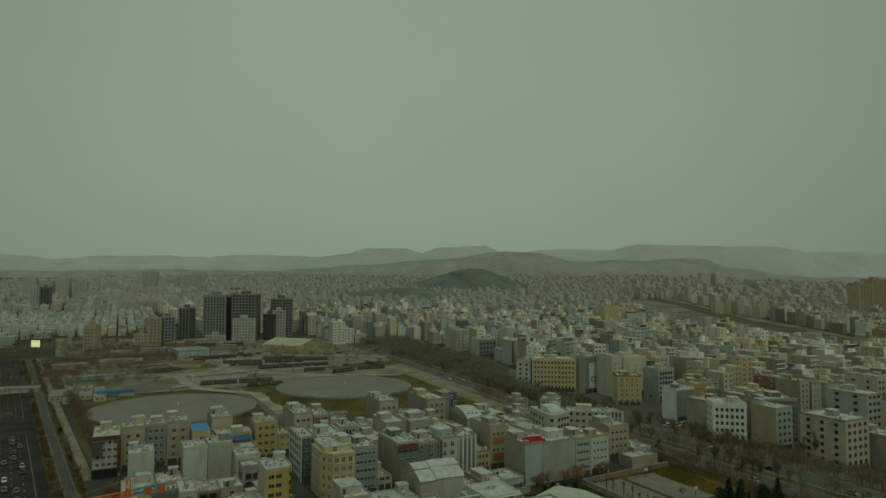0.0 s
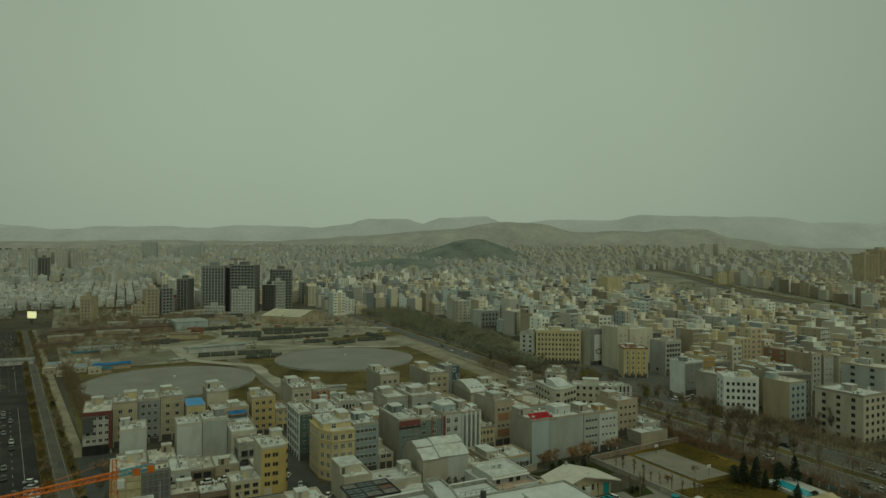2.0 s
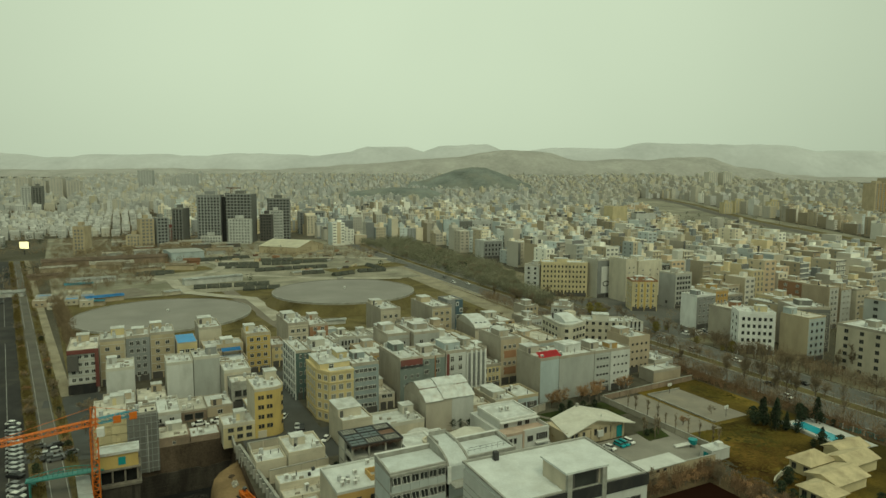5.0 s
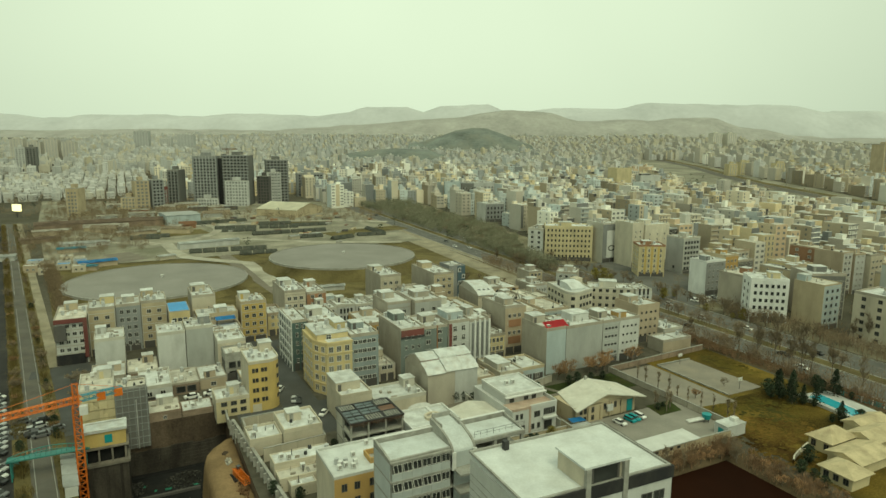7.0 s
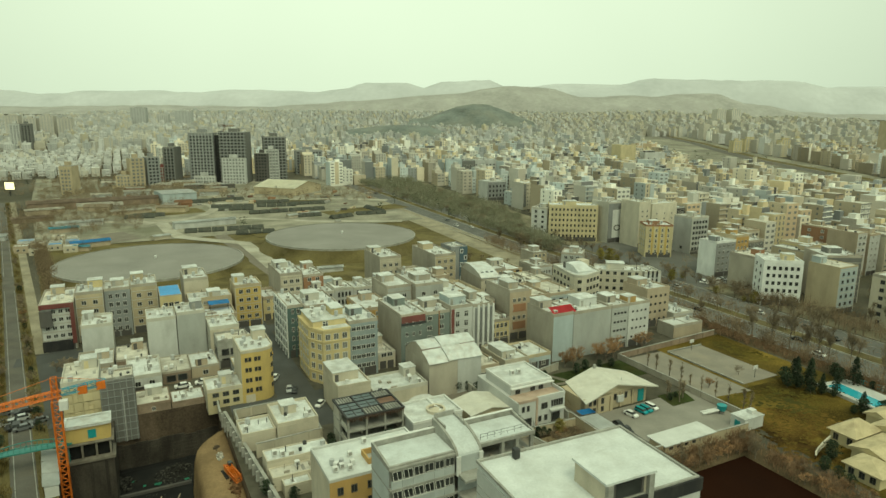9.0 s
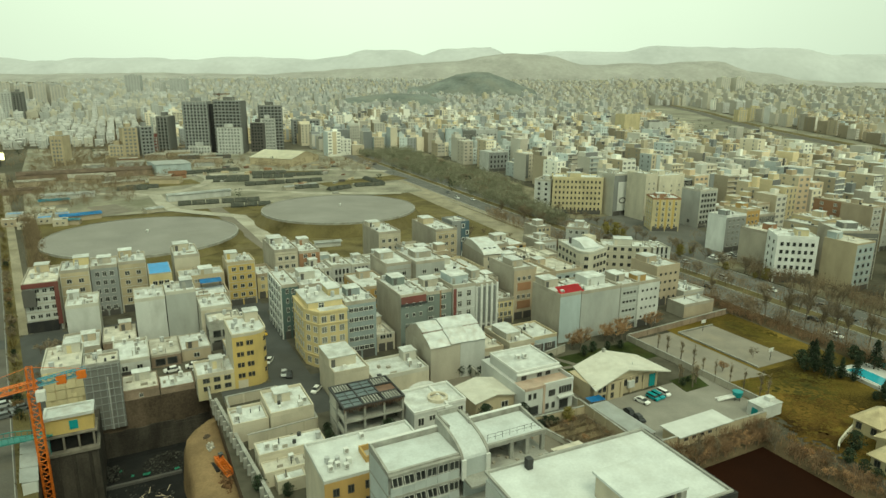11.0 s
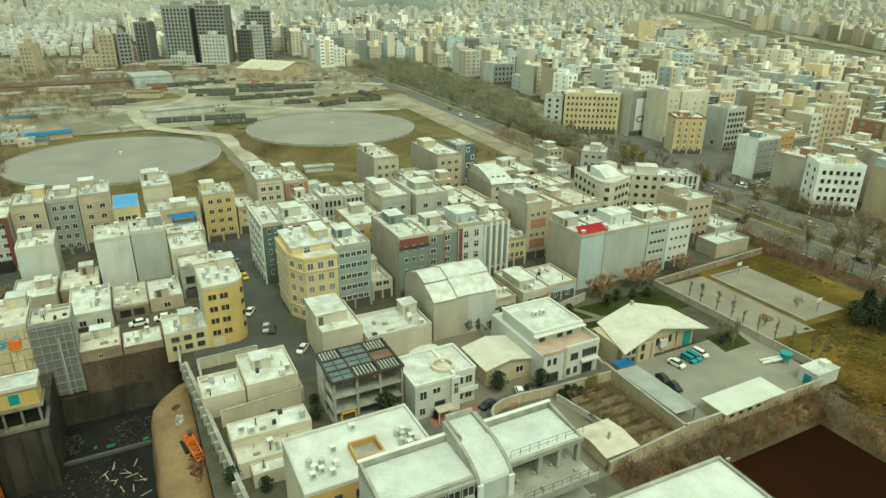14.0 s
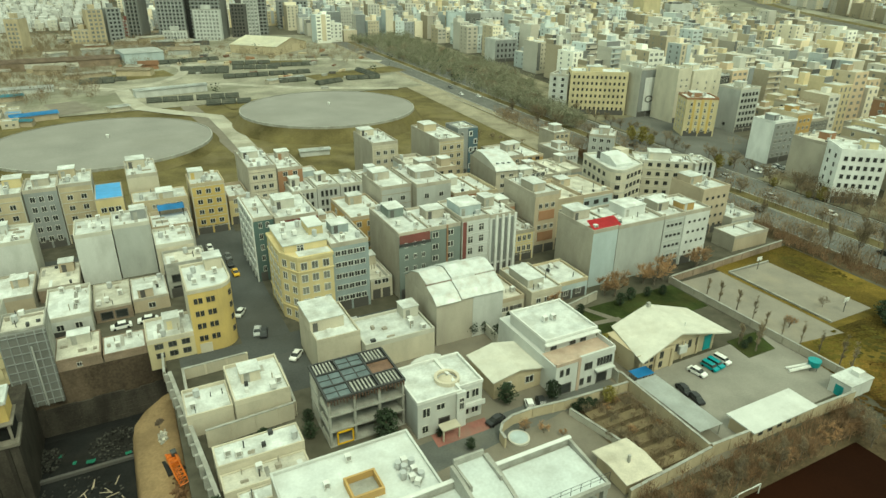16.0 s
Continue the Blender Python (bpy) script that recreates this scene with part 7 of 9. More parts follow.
def leafy_tree(seed, height, leaf, label, group, cone=False):
    rng = random.Random(seed)
    ob = thing("conifer" if cone else "leafy_tree", pose(0, 0, -500), label, "tree", group)
    bm = bmesh.new()
    tube(bm, (0, 0, -0.3), (0, 0, height * 0.8), 0.16, 0.05, 6)
    for k in range(8):
        a = rng.uniform(0, 6.3)
        z = height * rng.uniform(0.25, 0.75)
        tube(bm, (0, 0, z), (math.cos(a) * height * 0.2, math.sin(a) * height * 0.2, z + 0.3), 0.05, 0.02, 4)
    part("trunk", bm, BARK, ob)
    bm = bmesh.new()
    for k in range(750):
        z = rng.random()
        spread = (1 - z) * 0.30 + 0.03 if cone else 0.42 * math.sqrt(max(0.02, 1 - (2 * z - 1) ** 2))
        a, q = rng.uniform(0, 6.3), math.sqrt(rng.random()) * spread * height * (0.85 + 0.75 * noise.noise((math.cos(a) * 1.3, math.sin(a) * 1.3, z * 3.2 + seed)))
        p = Vector((math.cos(a) * q, math.sin(a) * q, height * (0.12 + 0.88 * z)))
        d = Vector((rng.uniform(-1, 1), rng.uniform(-1, 1), rng.uniform(-0.6, 0.6))).normalized() * rng.uniform(0.2, 0.45)
        s = d.cross(Vector((rng.uniform(-1, 1), 0.3, rng.uniform(-1, 1)))).normalized() * 0.2
        bm.faces.new([bm.verts.new(q2) for q2 in (p - s, p + d * 0.4, p + s, p - d * 0.6)])
    part("crown", bm, leaf, ob)
    return ob


MODELS = {
    "round": [bare_tree(1, 8, False, TWIG, "bare spreading street tree with brown twigs", "bare trees"), bare_tree(2, 9, False, TWIG, "bare street tree with fine brown twigs", "bare trees")],
    "slim": [bare_tree(3, 12, True, TWIG, "tall bare poplar with upright twigs", "bare poplars"), bare_tree(4, 10, True, TWIG, "bare slender tree with upright twigs", "bare poplars")],
    "wisp": [bare_tree(9, 8, True, TWIG, "young bare poplar with sparse upright twigs", "young poplars", 13), bare_tree(10, 7, True, TWIG, "young bare poplar with sparse brown twigs", "young poplars", 11)],
    "rust": [bare_tree(5, 6, False, TWIG_RUST, "bare tree with rusty brown twigs", "rusty trees")],
    "cone": [leafy_tree(6, 7, LEAF, "dark green conifer with dense needles", "conifers", True)],
    "leaf": [leafy_tree(7, 4.5, LEAF, "dark green leafy garden tree", "garden trees")],
    "yellow": [leafy_tree(8, 5, LEAF_YELLOW, "yellow-green garden tree in early leaf", "garden trees")],
}
TREES = random.Random(31)


def plant(kind, u, v, size=1.0, z=None, thin=1.0):
    p = TURN_M @ Vector((u, v, 0))
    s = size * TREES.uniform(0.8, 1.2)
    m = pose(p.x, p.y, ground_height(p.x, p.y) if z is None else z, 0, 0, TREES.uniform(0, 360)) @ Matrix.Diagonal((s * thin, s * thin, s, 1))
    copy_thing(TREES.choice(MODELS[kind]), m)


for k in range(40):
    v = 40 + k * 7.2 + TREES.uniform(-2, 2)
    if k % 3 == 0:
        plant("slim", 192.5 + v * 0.024 + TREES.uniform(-1, 1), v, 1.15, thin=0.65)
    plant("round", 230 + v * 0.025 + TREES.uniform(-1, 3), v + 3, 0.95)
    if k % 2:
        plant("round", 210 + v * 0.024, v, 0.8)
for k in range(36):
    v = TREES.uniform(300, 560)
    plant("round", TREES.uniform(214 + (v - 290) * 0.03, np.interp(v, (290, 350, 400, 480, 560), (220, 234, 262, 272, 268))), v, 1.05)
for k in range(34):
    plant(TREES.choice(("rust", "rust", "slim")), 82 + k * 1.42 + TREES.uniform(-0.5, 0.5), TREES.uniform(95.0, 97.0), 0.5, thin=0.85)
for k in range(14):
    plant(TREES.choice(("rust", "round", "rust")), TREES.uniform(125, 131), TREES.uniform(60, 98), 0.6)
for k in range(10):
    plant("wisp", 142.2 + TREES.uniform(-0.6, 1.2), 106 + k * 4.1 + TREES.uniform(-0.8, 0.8), 1.0, thin=0.75)
for k in range(5):
    plant("wisp", 131 + TREES.uniform(0, 5), 120 + TREES.uniform(0, 5), 0.9, thin=0.75)
for u, v in ((104, 152.5), (120, 154), (122, 152.6), (133, 154.5), (135, 153), (139, 154), (152, 155)):
    plant("rust", u, v, 1.25)
for u, v, s in ((170.8, 117.4, 1.0), (173.5, 115.6, 1.2), (169.8, 112.8, 0.9), (172, 111, 1.05), (175.6, 112.8, 1.0), (169, 108.2, 0.8), (174.2, 104.6, 1.0), (177.6, 114, 1.2), (184.4, 109.6, 1.2), (186, 106.4, 1.3)):
    plant(TREES.choice(("cone", "leaf")), u, v, s)
for u, v in ((172.8, 107.4), (171.4, 95.6), (175, 117.5)):
    plant("cone", u, v, 0.9)
for u, v in ((173.6, 91.8), (176.4, 88.6)):
    plant("leaf", u, v, 0.8)
for u, v, s in ((52.8, 130.4, 1.3), (58.8, 128.6, 0.75), (61, 126.6, 0.45), (64.2, 121.6, 0.55), (76, 129.2, 0.95), (82, 152.6, 0.9), (84.5, 152.4, 0.85), (84.4, 126.6, 1.1), (85.6, 121.6, 0.55), (87, 121.5, 0.55), (88.6, 121.4, 0.6), (90, 121.2, 0.5), (28.6, 142.9, 0.35), (38.9, 143, 0.5),
                (106, 147, 0.7), (108.5, 149, 0.7), (120, 148.5, 0.75), (124, 149.5, 0.7), (129, 149, 0.7), (133, 148, 0.65), (131, 122.5, 0.5), (134, 123.5, 0.45)):
    plant("leaf", u, v, s)
for u, v, s in ((74.8, 121.4, 0.55), (31.3, 142.9, 0.4), (77.5, 119.5, 0.45), (80, 117.5, 0.4)):
    plant("rust", u, v, s)
plant("cone", 90.4, 151.6, 0.55)
for u, v, s in ((167.8, 114.2, 0.9), (170, 112.6, 0.85), (171.5, 109.5, 0.8), (171.8, 106.8, 0.9), (173.2, 104.3, 0.6), (169.7, 94.5, 0.9), (167.5, 95.6, 0.5), (172.1, 91.0, 0.6), (187.2, 112.9, 0.9), (187.9, 106.4, 0.8), (188.2, 102.6, 0.5), (140.2, 84.4, 0.9), (133.4, 78.6, 0.8)):
    plant("leaf", u, v, s)
for u, v in ((199, 129), (197.5, 124.5), (196.5, 120.5), (198, 114.7), (195.9, 133.3), (192.5, 137.6), (247, 136.6), (243.4, 129.4), (240.5, 133)):
    plant("slim", u, v, 1.4, thin=0.6)
plant("rust", 147.5, 124, 0.6)
plant("round", 163, 126.5, 0.4)
for u, v in ((86, 148), (90, 150), (132.6, 75.6), (134, 82), (150, 68)):
    plant("leaf", u, v, 0.8)
for u, v in ((100.5, 150.5), (103, 134), (104.5, 131), (93, 121)):
    plant("yellow", u, v, 0.8)
for u, v in ((45, 126.5), (47.5, 124.6), (51.5, 127.6), (53, 126), (42, 140), (41.2, 136), (32, 137.5), (35.5, 136.4), (34, 138.4), (29, 122), (24.5, 126)):
    plant("leaf", u, v, 0.75)
for k in range(16):
    plant(TREES.choice(("round", "rust", "round")), TREES.uniform(86.5, 97.5), TREES.uniform(104, 121), 0.4)
for k in range(16):
    plant("round", AVENUE(190 + k * 27, TREES.choice((-1.6, 6.3)))[0], 190 + k * 27, 0.7)
for k in range(12):
    plant("round", TREES.uniform(-19, -13), TREES.uniform(178, 222), 0.5)
for k in range(44):
    v = TREES.uniform(120, 330)
    plant(TREES.choice(("round", "round", "leaf", "rust")), AVENUE(v, TREES.choice((-1.6, 6.3)))[0], v, 0.6)
for k in range(12):
    plant("round", TREES.uniform(130, 182), TREES.uniform(256, 300), 0.5)
for u, v, size in ((229.6, 258.7, 1.3), (228.8, 263.9, 1.1), (231.4, 268, 1.2), (230.2, 254, 1.0), (235.6, 221.4, 1.0), (230.6, 216.9, 1.1), (238.4, 217.5, 0.8), (231.4, 192.3, 0.9), (233.2, 174.8, 0.9), (231.8, 178.6, 0.7)):
    plant("yellow", u, v, size)
for models in MODELS.values():
    for ob in models:
        for o in (*ob.children_recursive, ob):
            bpy.data.objects.remove(o)


# far woods: thin bare crowns, too many to count
def woods(name, spots, material, label, size=4.0, leaves=26, leaf=0.45, leafy=False):
    rng = random.Random(77)
    verts, faces = [], []
    for x, y in spots:
        g = ground_height(x, y)
        hgt = size * rng.uniform(0.7, 1.3)
        n = len(verts)
        verts += [(x - 0.12, y, g - 0.5), (x + 0.12, y, g - 0.5), (x, y, g + hgt)]
        faces.append((n, n + 1, n + 2))
        for k in range(leaves):
            a, q, z = rng.uniform(0, 6.3), hgt * 0.42 * math.sqrt(rng.random()), rng.uniform(0.35, 1.0)
            p = (x + math.cos(a) * q, y + math.sin(a) * q, g + hgt * z)
            e = rng.uniform(0.6, 1.4) * leaf
            n = len(verts)
            if leafy:
                verts += [(p[0] - e, p[1], p[2] - e * 0.3), (p[0] + e, p[1] + 0.3, p[2]), (p[0] + rng.uniform(-0.3, 0.3), p[1], p[2] + e)]
            else:
                lean = rng.uniform(-0.7, 0.7)
                verts += [(p[0] - e * 0.22, p[1], p[2] - e), (p[0] + e * 0.22, p[1], p[2] - e), (p[0] + (math.cos(a) * 0.9 + lean) * e, p[1] + math.sin(a) * 0.9 * e, p[2] + e * 1.8)]
            faces.append((n, n + 1, n + 2))
    me = bpy.data.meshes.new(name)
    me.from_pydata(verts, [], faces)
    me.materials.append(material)
    return tagged(new(name, me), label, "trees", kind="stuff")


WR = random.Random(9)
spots = []
for k in range(1100):
    v = WR.uniform(290, 660)
    p = TURN_M @ Vector((WR.uniform(215 + (v - 290) * 0.03, np.interp(v, (290, 350, 400, 480, 520, 660), (222, 236, 264, 276, 268, 285))), v, 0))
    spots.append((p.x, p.y))
GREY_TWIG = mat("grey_olive_twigs", (0.255, 0.25, 0.18), 0.95, 0.25, 0.5, 4, 0.0, island=0.4)
BROWN_TWIG = mat("warm_brown_twigs", (0.245, 0.185, 0.125), 0.95, 0.25, 0.5, 4, 0.0, island=0.45)
YARD_TWIG = mat("dull_brown_twigs", (0.21, 0.16, 0.105), 0.95, 0.25, 0.5, 4, 0.0, island=0.45)
OLIVE = mat("olive_evergreen_leaf", (0.175, 0.19, 0.12), 0.85, 0.3, 0.8, 4, 0.0, island=0.3)
woods("boulevard_evergreens", spots[::3], OLIVE, "olive evergreen trees of the boulevard park", 6.0, 60, 0.32, True)
woods("boulevard_wood", spots[:820], GREY_TWIG, "bare brown trees of the boulevard park", 7, 56, 0.45)
spots = [(x, y) for x, y in ((WR.uniform(-760, -250), WR.uniform(560, 1250)) for k in range(2600))]
scrub = []
for k in range(250):
    if k % 2:
        scrub.append((WR.uniform(80, 131), WR.uniform(94.6, 100.4)))
    else:
        scrub.append((WR.uniform(124.5, 131), WR.uniform(40, 100)))
SCRUB_SPOTS = []
for u, v in scrub:
    p = TURN_M @ Vector((u, v, 0))
    SCRUB_SPOTS.append((p.x, p.y))
woods("bank_scrub", SCRUB_SPOTS, BANK_TWIG, "brown bare scrub on the earth bank", 2.7, 70, 0.2)
SCRUB_SPOTS = []
for k in range(420):
    v = WR.uniform(70, 258)
    p = TURN_M @ Vector((188.5 + v * 0.012 + WR.uniform(-2.8, 3.2), v, 0))
    SCRUB_SPOTS.append((p.x, p.y))
woods("bank_bushes", SCRUB_SPOTS, BANK_TWIG, "low rusty brown bushes on the boulevard bank", 2.4, 60, 0.2)
SCRUB_SPOTS = []
for k in range(1250):
    v, row = WR.uniform(40, 330), WR.choice((188, 192, 210, 229.5, 233, 238))
    if row < 220 or v < 195:
        p = TURN_M @ Vector((row + v * 0.022 + WR.uniform(-2, 2), v, 0))
        SCRUB_SPOTS.append((p.x, p.y))
woods("boulevard_scrub", SCRUB_SPOTS, BROWN_TWIG, "bare brown bushes along the boulevard", 5.4, 52, 0.26)
for k in range(450):
    spots.append((WR.uniform(-330, -215), WR.uniform(360, 640)))
for k in range(160):
    spots.append((WR.uniform(-215, -60), WR.uniform(545, 640)))
woods("far_woods", spots, TWIG, "bare brown trees among far houses", 5.5, 40, 0.4)
spots = [(x, y) for x, y in ((WR.uniform(-40, 900), WR.uniform(280, 1000)) for k in range(900)) if x > 110]
woods("street_trees", spots, TWIG, "bare trees between the town houses", 6, 34, 0.42)
woods("green_trees", [(WR.uniform(-700, 700), WR.uniform(420, 1200)) for k in range(260)], LEAF, "dark evergreen trees among far houses", 7, leafy=True)


# ---- cars ----
def car_model(paint, van=False):
    ob = thing("car", pose(0, 0, -500), "", "car", "cars")
    bm = bmesh.new()
    sections = [(-2.15, 0.35, 0.62, 0.72), (-2.05, 0.28, 0.78, 0.82), (-0.9, 0.25, 0.92, 0.86), (0.9, 0.25, 0.92, 0.86), (1.95, 0.25, 0.88, 0.84), (2.15, 0.35, 0.7, 0.74)]
    rings = [[bm.verts.new(p) for p in ((x, -w, lo), (x, w, lo), (x, w * 0.97, hi), (x, -w * 0.97, hi))] for x, lo, hi, w in sections]
    for a, b in zip(rings, rings[1:]):
        for k in range(4):
            bm.faces.new((a[k], b[k], b[(k + 1) % 4], a[(k + 1) % 4]))
    bm.faces.new(rings[0])
    bm.faces.new(rings[-1][::-1])
    bmesh.ops.recalc_face_normals(bm, faces=bm.faces)
    part("body", bm, PAINT[paint], ob)
    bm = bmesh.new()
    lo = [(-1.25, 0.74, 0.9), (1.6 if not van else 2.0, 0.74, 0.9)]
    hi = [(-0.55 if not van else -0.9, 0.6, 1.42), (1.0 if not van else 1.9, 0.6, 1.42)]
    a = [bm.verts.new(p) for p in ((lo[0][0], -0.76, 0.9), (lo[1][0], -0.76, 0.9), (lo[1][0], 0.76, 0.9), (lo[0][0], 0.76, 0.9))]
    b = [bm.verts.new(p) for p in ((hi[0][0], -0.6, 1.42), (hi[1][0], -0.6, 1.42), (hi[1][0], 0.6, 1.42), (hi[0][0], 0.6, 1.42))]
    for k in range(4):
        bm.faces.new((a[k], a[(k + 1) % 4], b[(k + 1) % 4], b[k]))
    part("cabin_glass", bm, GLASS, ob)
    bm = bmesh.new()
    box(bm, hi[0][0] - 0.03, hi[1][0] + 0.03, -0.62, 0.62, 1.41, 1.47)
    part("car_roof", bm, PAINT[paint], ob)
    for x in (-1.35, 1.35):
        for y in (-0.78, 0.78):
            bm = bmesh.new()
            tube(bm, (x, y - 0.1, 0.31), (x, y + 0.1, 0.31), 0.31, 0.31, 10)
            part("wheel", bm, RUBBER, ob)
    return tagged(ob, f"{paint} saloon car on the road" if not van else f"{paint} van parked in the yard")


CARS = {k: car_model(k) for k in PAINT}
VANS = {k: car_model(k, True) for k in ("white", "teal")}
TRAFFIC = random.Random(41)


def put_car(u, v, turn, paint=None, z=0.06, van=False, size=1.0):
    p = TURN_M @ Vector((u, v, 0))
    key = paint or TRAFFIC.choice(("white", "white", "white", "silver", "grey", "black", "silver", "white"))
    copy_thing((VANS if van else CARS)[key], pose(p.x, p.y, ground_height(p.x, p.y) + z, 0, 0, TURN + turn) @ Matrix.Diagonal((size, size, size, 1)))


for k in range(24):
    v = 142 + k * 3.1 + TRAFFIC.uniform(-0.3, 0.3)
    if TRAFFIC.random() < 0.85:
        put_car(AVENUE(v, -6.0)[0], v, 97.9 + 48 + TRAFFIC.uniform(-5, 5), TRAFFIC.choice(("silver", "grey", "white", "silver", "black")))
for k in range(22):
    v = 130 + k * 9 + TRAFFIC.uniform(-3, 3)
    put_car(AVENUE(v, TRAFFIC.choice((-10.5, -13, -16.5)))[0], v, 97.9, TRAFFIC.choice(("silver", "grey", "grey", "black", "white")))
for k in range(9):
    v = 186 + TRAFFIC.uniform(-7, 7)
    put_car(AVENUE(v, TRAFFIC.uniform(-4, 8))[0], v, TRAFFIC.uniform(0, 30), TRAFFIC.choice(("silver", "grey", "white", "black")))
for k in range(8):
    v = TRAFFIC.uniform(330, 600)
    put_car(AVENUE(v, TRAFFIC.choice((-8.2, -11.5, -15, -19, -31, -36)))[0], v, 97.9, TRAFFIC.choice(("silver", "grey", "black")))
for k in range(16):
    v = TRAFFIC.uniform(70, 420)
    put_car(197 + v * 0.024 + TRAFFIC.choice((0, 3.4, 6.8)), v, 88.6, z=0.11)
    put_car(216 + v * 0.025 + TRAFFIC.choice((0, 3.4, 6.8)), v + 7, 88.6, z=0.11)
for u, v, t, c in ((45.5, 161, 50, "white"), (41.5, 172.5, 75, "black"), (40.4, 173.8, 75, "silver"), (38.6, 183.5, 60, "white"), (38.2, 205, 92, "silver"), (41.5, 205, 92, "yellow"), (41.2, 211, 92, "black"), (41.5, 216, 92, "grey"), (38.0, 224, 92, "white"),
                   (115, 120.4, 100, "white"), (108.2, 117.3, 80, "black"), (108.2, 114.4, 80, "black"), (21, 186.6, 25, "white"), (24.2, 188, 25, "white"), (29.6, 156.5, 15, "white"), (79.2, 126.2, 70, "white"), (81.6, 126.0, 72, "black"),
                   (71.5, 125.6, 12, "black"), (111.5, 169.5, 0, "silver"), (114.5, 172.5, 0, "white"), (70, 166, 0, "white"), (60.5, 168.5, 0, "silver")):
    put_car(u, v, t, c, size=0.9)
for u, v, c in ((118.8, 120.6, "teal"), (120.6, 120.8, "teal"), (122.9, 121.2, "white")):
    put_car(u, v, 95, c, van=True, size=0.86)
put_car(14.2, 188.9, 3, "white")
put_car(19.6, 189.3, -4, "white")
for k in range(12):
    put_car(240 + TRAFFIC.uniform(0, 14), 201 + TRAFFIC.uniform(0, 9), TRAFFIC.choice((0, 90)))
for ob in (*CARS.values(), *VANS.values()):
    for o in (*ob.children_recursive, ob):
        bpy.data.objects.remove(o)


# ---- construction site ----
def lattice(bm, a, b, half, step, r=0.13):
    a, b = Vector(a), Vector(b)
    way = (b - a).normalized()
    side = way.cross(Vector((0.3, 0.2, 1)) if abs(way.z) < 0.9 else Vector((1, 0.0, 0))).normalized()
    other = way.cross(side).normalized()
    offs = [side * half + other * half, side * half - other * half, -side * half - other * half, -side * half + other * half]
    n = max(1, int((b - a).length / step))
    for o in offs:
        tube(bm, a + o, b + o, r, r, 4)
    for k in range(n):
        p, q = a.lerp(b, k / n), a.lerp(b, (k + 1) / n)
        for i in range(4):
            tube(bm, p + offs[i], q + offs[(i + 1) % 4], r * 0.6, r * 0.6, 3)
            tube(bm, q + offs[i], q + offs[(i + 1) % 4], r * 0.6, r * 0.6, 3)


crane = special("tower_crane", -12, 152, "orange lattice tower crane standing in the excavation", "crane", FLOOR_Z)
bm = bmesh.new()
lattice(bm, (0, 0, 0), (0, 0, 31), 0.75, 1.6)
part("mast", bm, ORANGE, crane)
bm = bmesh.new()
lattice(bm, (1, 0.3, 32.4), (-44, -13.5, 32.4), 0.6, 1.6, 0.13)
part("jib", bm, ORANGE, crane)
bm = bmesh.new()
lattice(bm, (0.8, 0.3, 32.4), (9, 2.8, 32.4), 0.6, 1.6, 0.13)
part("counter_jib", bm, TARP_TEAL_PALE, crane, "faded teal lattice arm")
bm = bmesh.new()
lattice(bm, (0, 0, 31), (0, 0, 36), 0.5, 1.4, 0.11)
for x, y in ((-20, -6.1), (8.5, 2.6)):
    tube(bm, (0, 0, 36), (x, y, 33), 0.05, 0.05, 4)
part("tower_head", bm, ORANGE, crane)
block("cab", crane, WHITE_PAINT, 0.6, 2.2, -1.6, -0.2, 29.2, 31.2)
for x in (4.0, 7.4):
    block("ballast", crane, ORANGE, x, x + 1.7, x * 0.3 - 0.6, x * 0.3 + 1.0, 31.2, 32.9)
block("crane_base", crane, CONCRETE, -2.2, 2.2, -2.2, 2.2, 0, 1.0)

rig = special("drilling_rig", 20.0, 143, "orange drilling rig on the earth berm", "drilling rig", -3.9, 100)
rig.matrix_basis = rig.matrix_basis @ Matrix.Diagonal((1.25, 1.25, 1.25, 1))
for y in (-1.0, 1.0):
    block("track", rig, RUBBER, -1.2, 1.9, y - 0.28, y + 0.28, 0, 0.7)
block("body", rig, ORANGE, -0.2, 1.7, -0.7, 0.7, 0.7, 1.6)
block("cab", rig, GLASS, 0.7, 1.6, -0.6, 0.1, 1.6, 2.3)
bm = bmesh.new()
lattice(bm, (1.8, 0, 1.2), (-4.6, 0.2, 1.9), 0.55, 0.9, 0.1)
part("boom", bm, ORANGE, rig)
for k in range(5):
    a, q = k * 1.3, 1.2
    block("sack", special("sack", 17.6 + math.cos(a) * q, 150.5 + math.sin(a) * q, "pale sack of building material on earth", "sack", -3.9, k * 30), WHITE_PAINT, -0.5, 0.5, -0.35, 0.35, 0, 0.5)

SITE_CEMENT = mat("stained_site_cement", (0.2, 0.18, 0.15), 0.9, 0.2, 0.4, 5, 0.3, dirt=(0.09, 0.08, 0.065), dirt_amount=0.6)
yellow_site = special("site_office_block", -6.8, 159.9, "yellow block with a white roof over a concrete podium", "house")
for k in range(4):
    block("column", yellow_site, SITE_CEMENT, -4.9 + k * 2.75, -4.5 + k * 2.75, -3.5, -3.1, 0.6, 4.1)
# podium and buttresses carry the pit shade in their colour
block("podium", yellow_site, SHORING, -5.0, 4.0, -3.6, 16.0, FLOOR_Z, -0.1, "stained concrete podium, darkened for the pit shade")
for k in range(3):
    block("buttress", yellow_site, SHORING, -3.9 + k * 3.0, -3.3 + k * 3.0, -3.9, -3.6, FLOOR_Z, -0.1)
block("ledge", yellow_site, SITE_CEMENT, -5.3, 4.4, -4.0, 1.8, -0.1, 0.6)
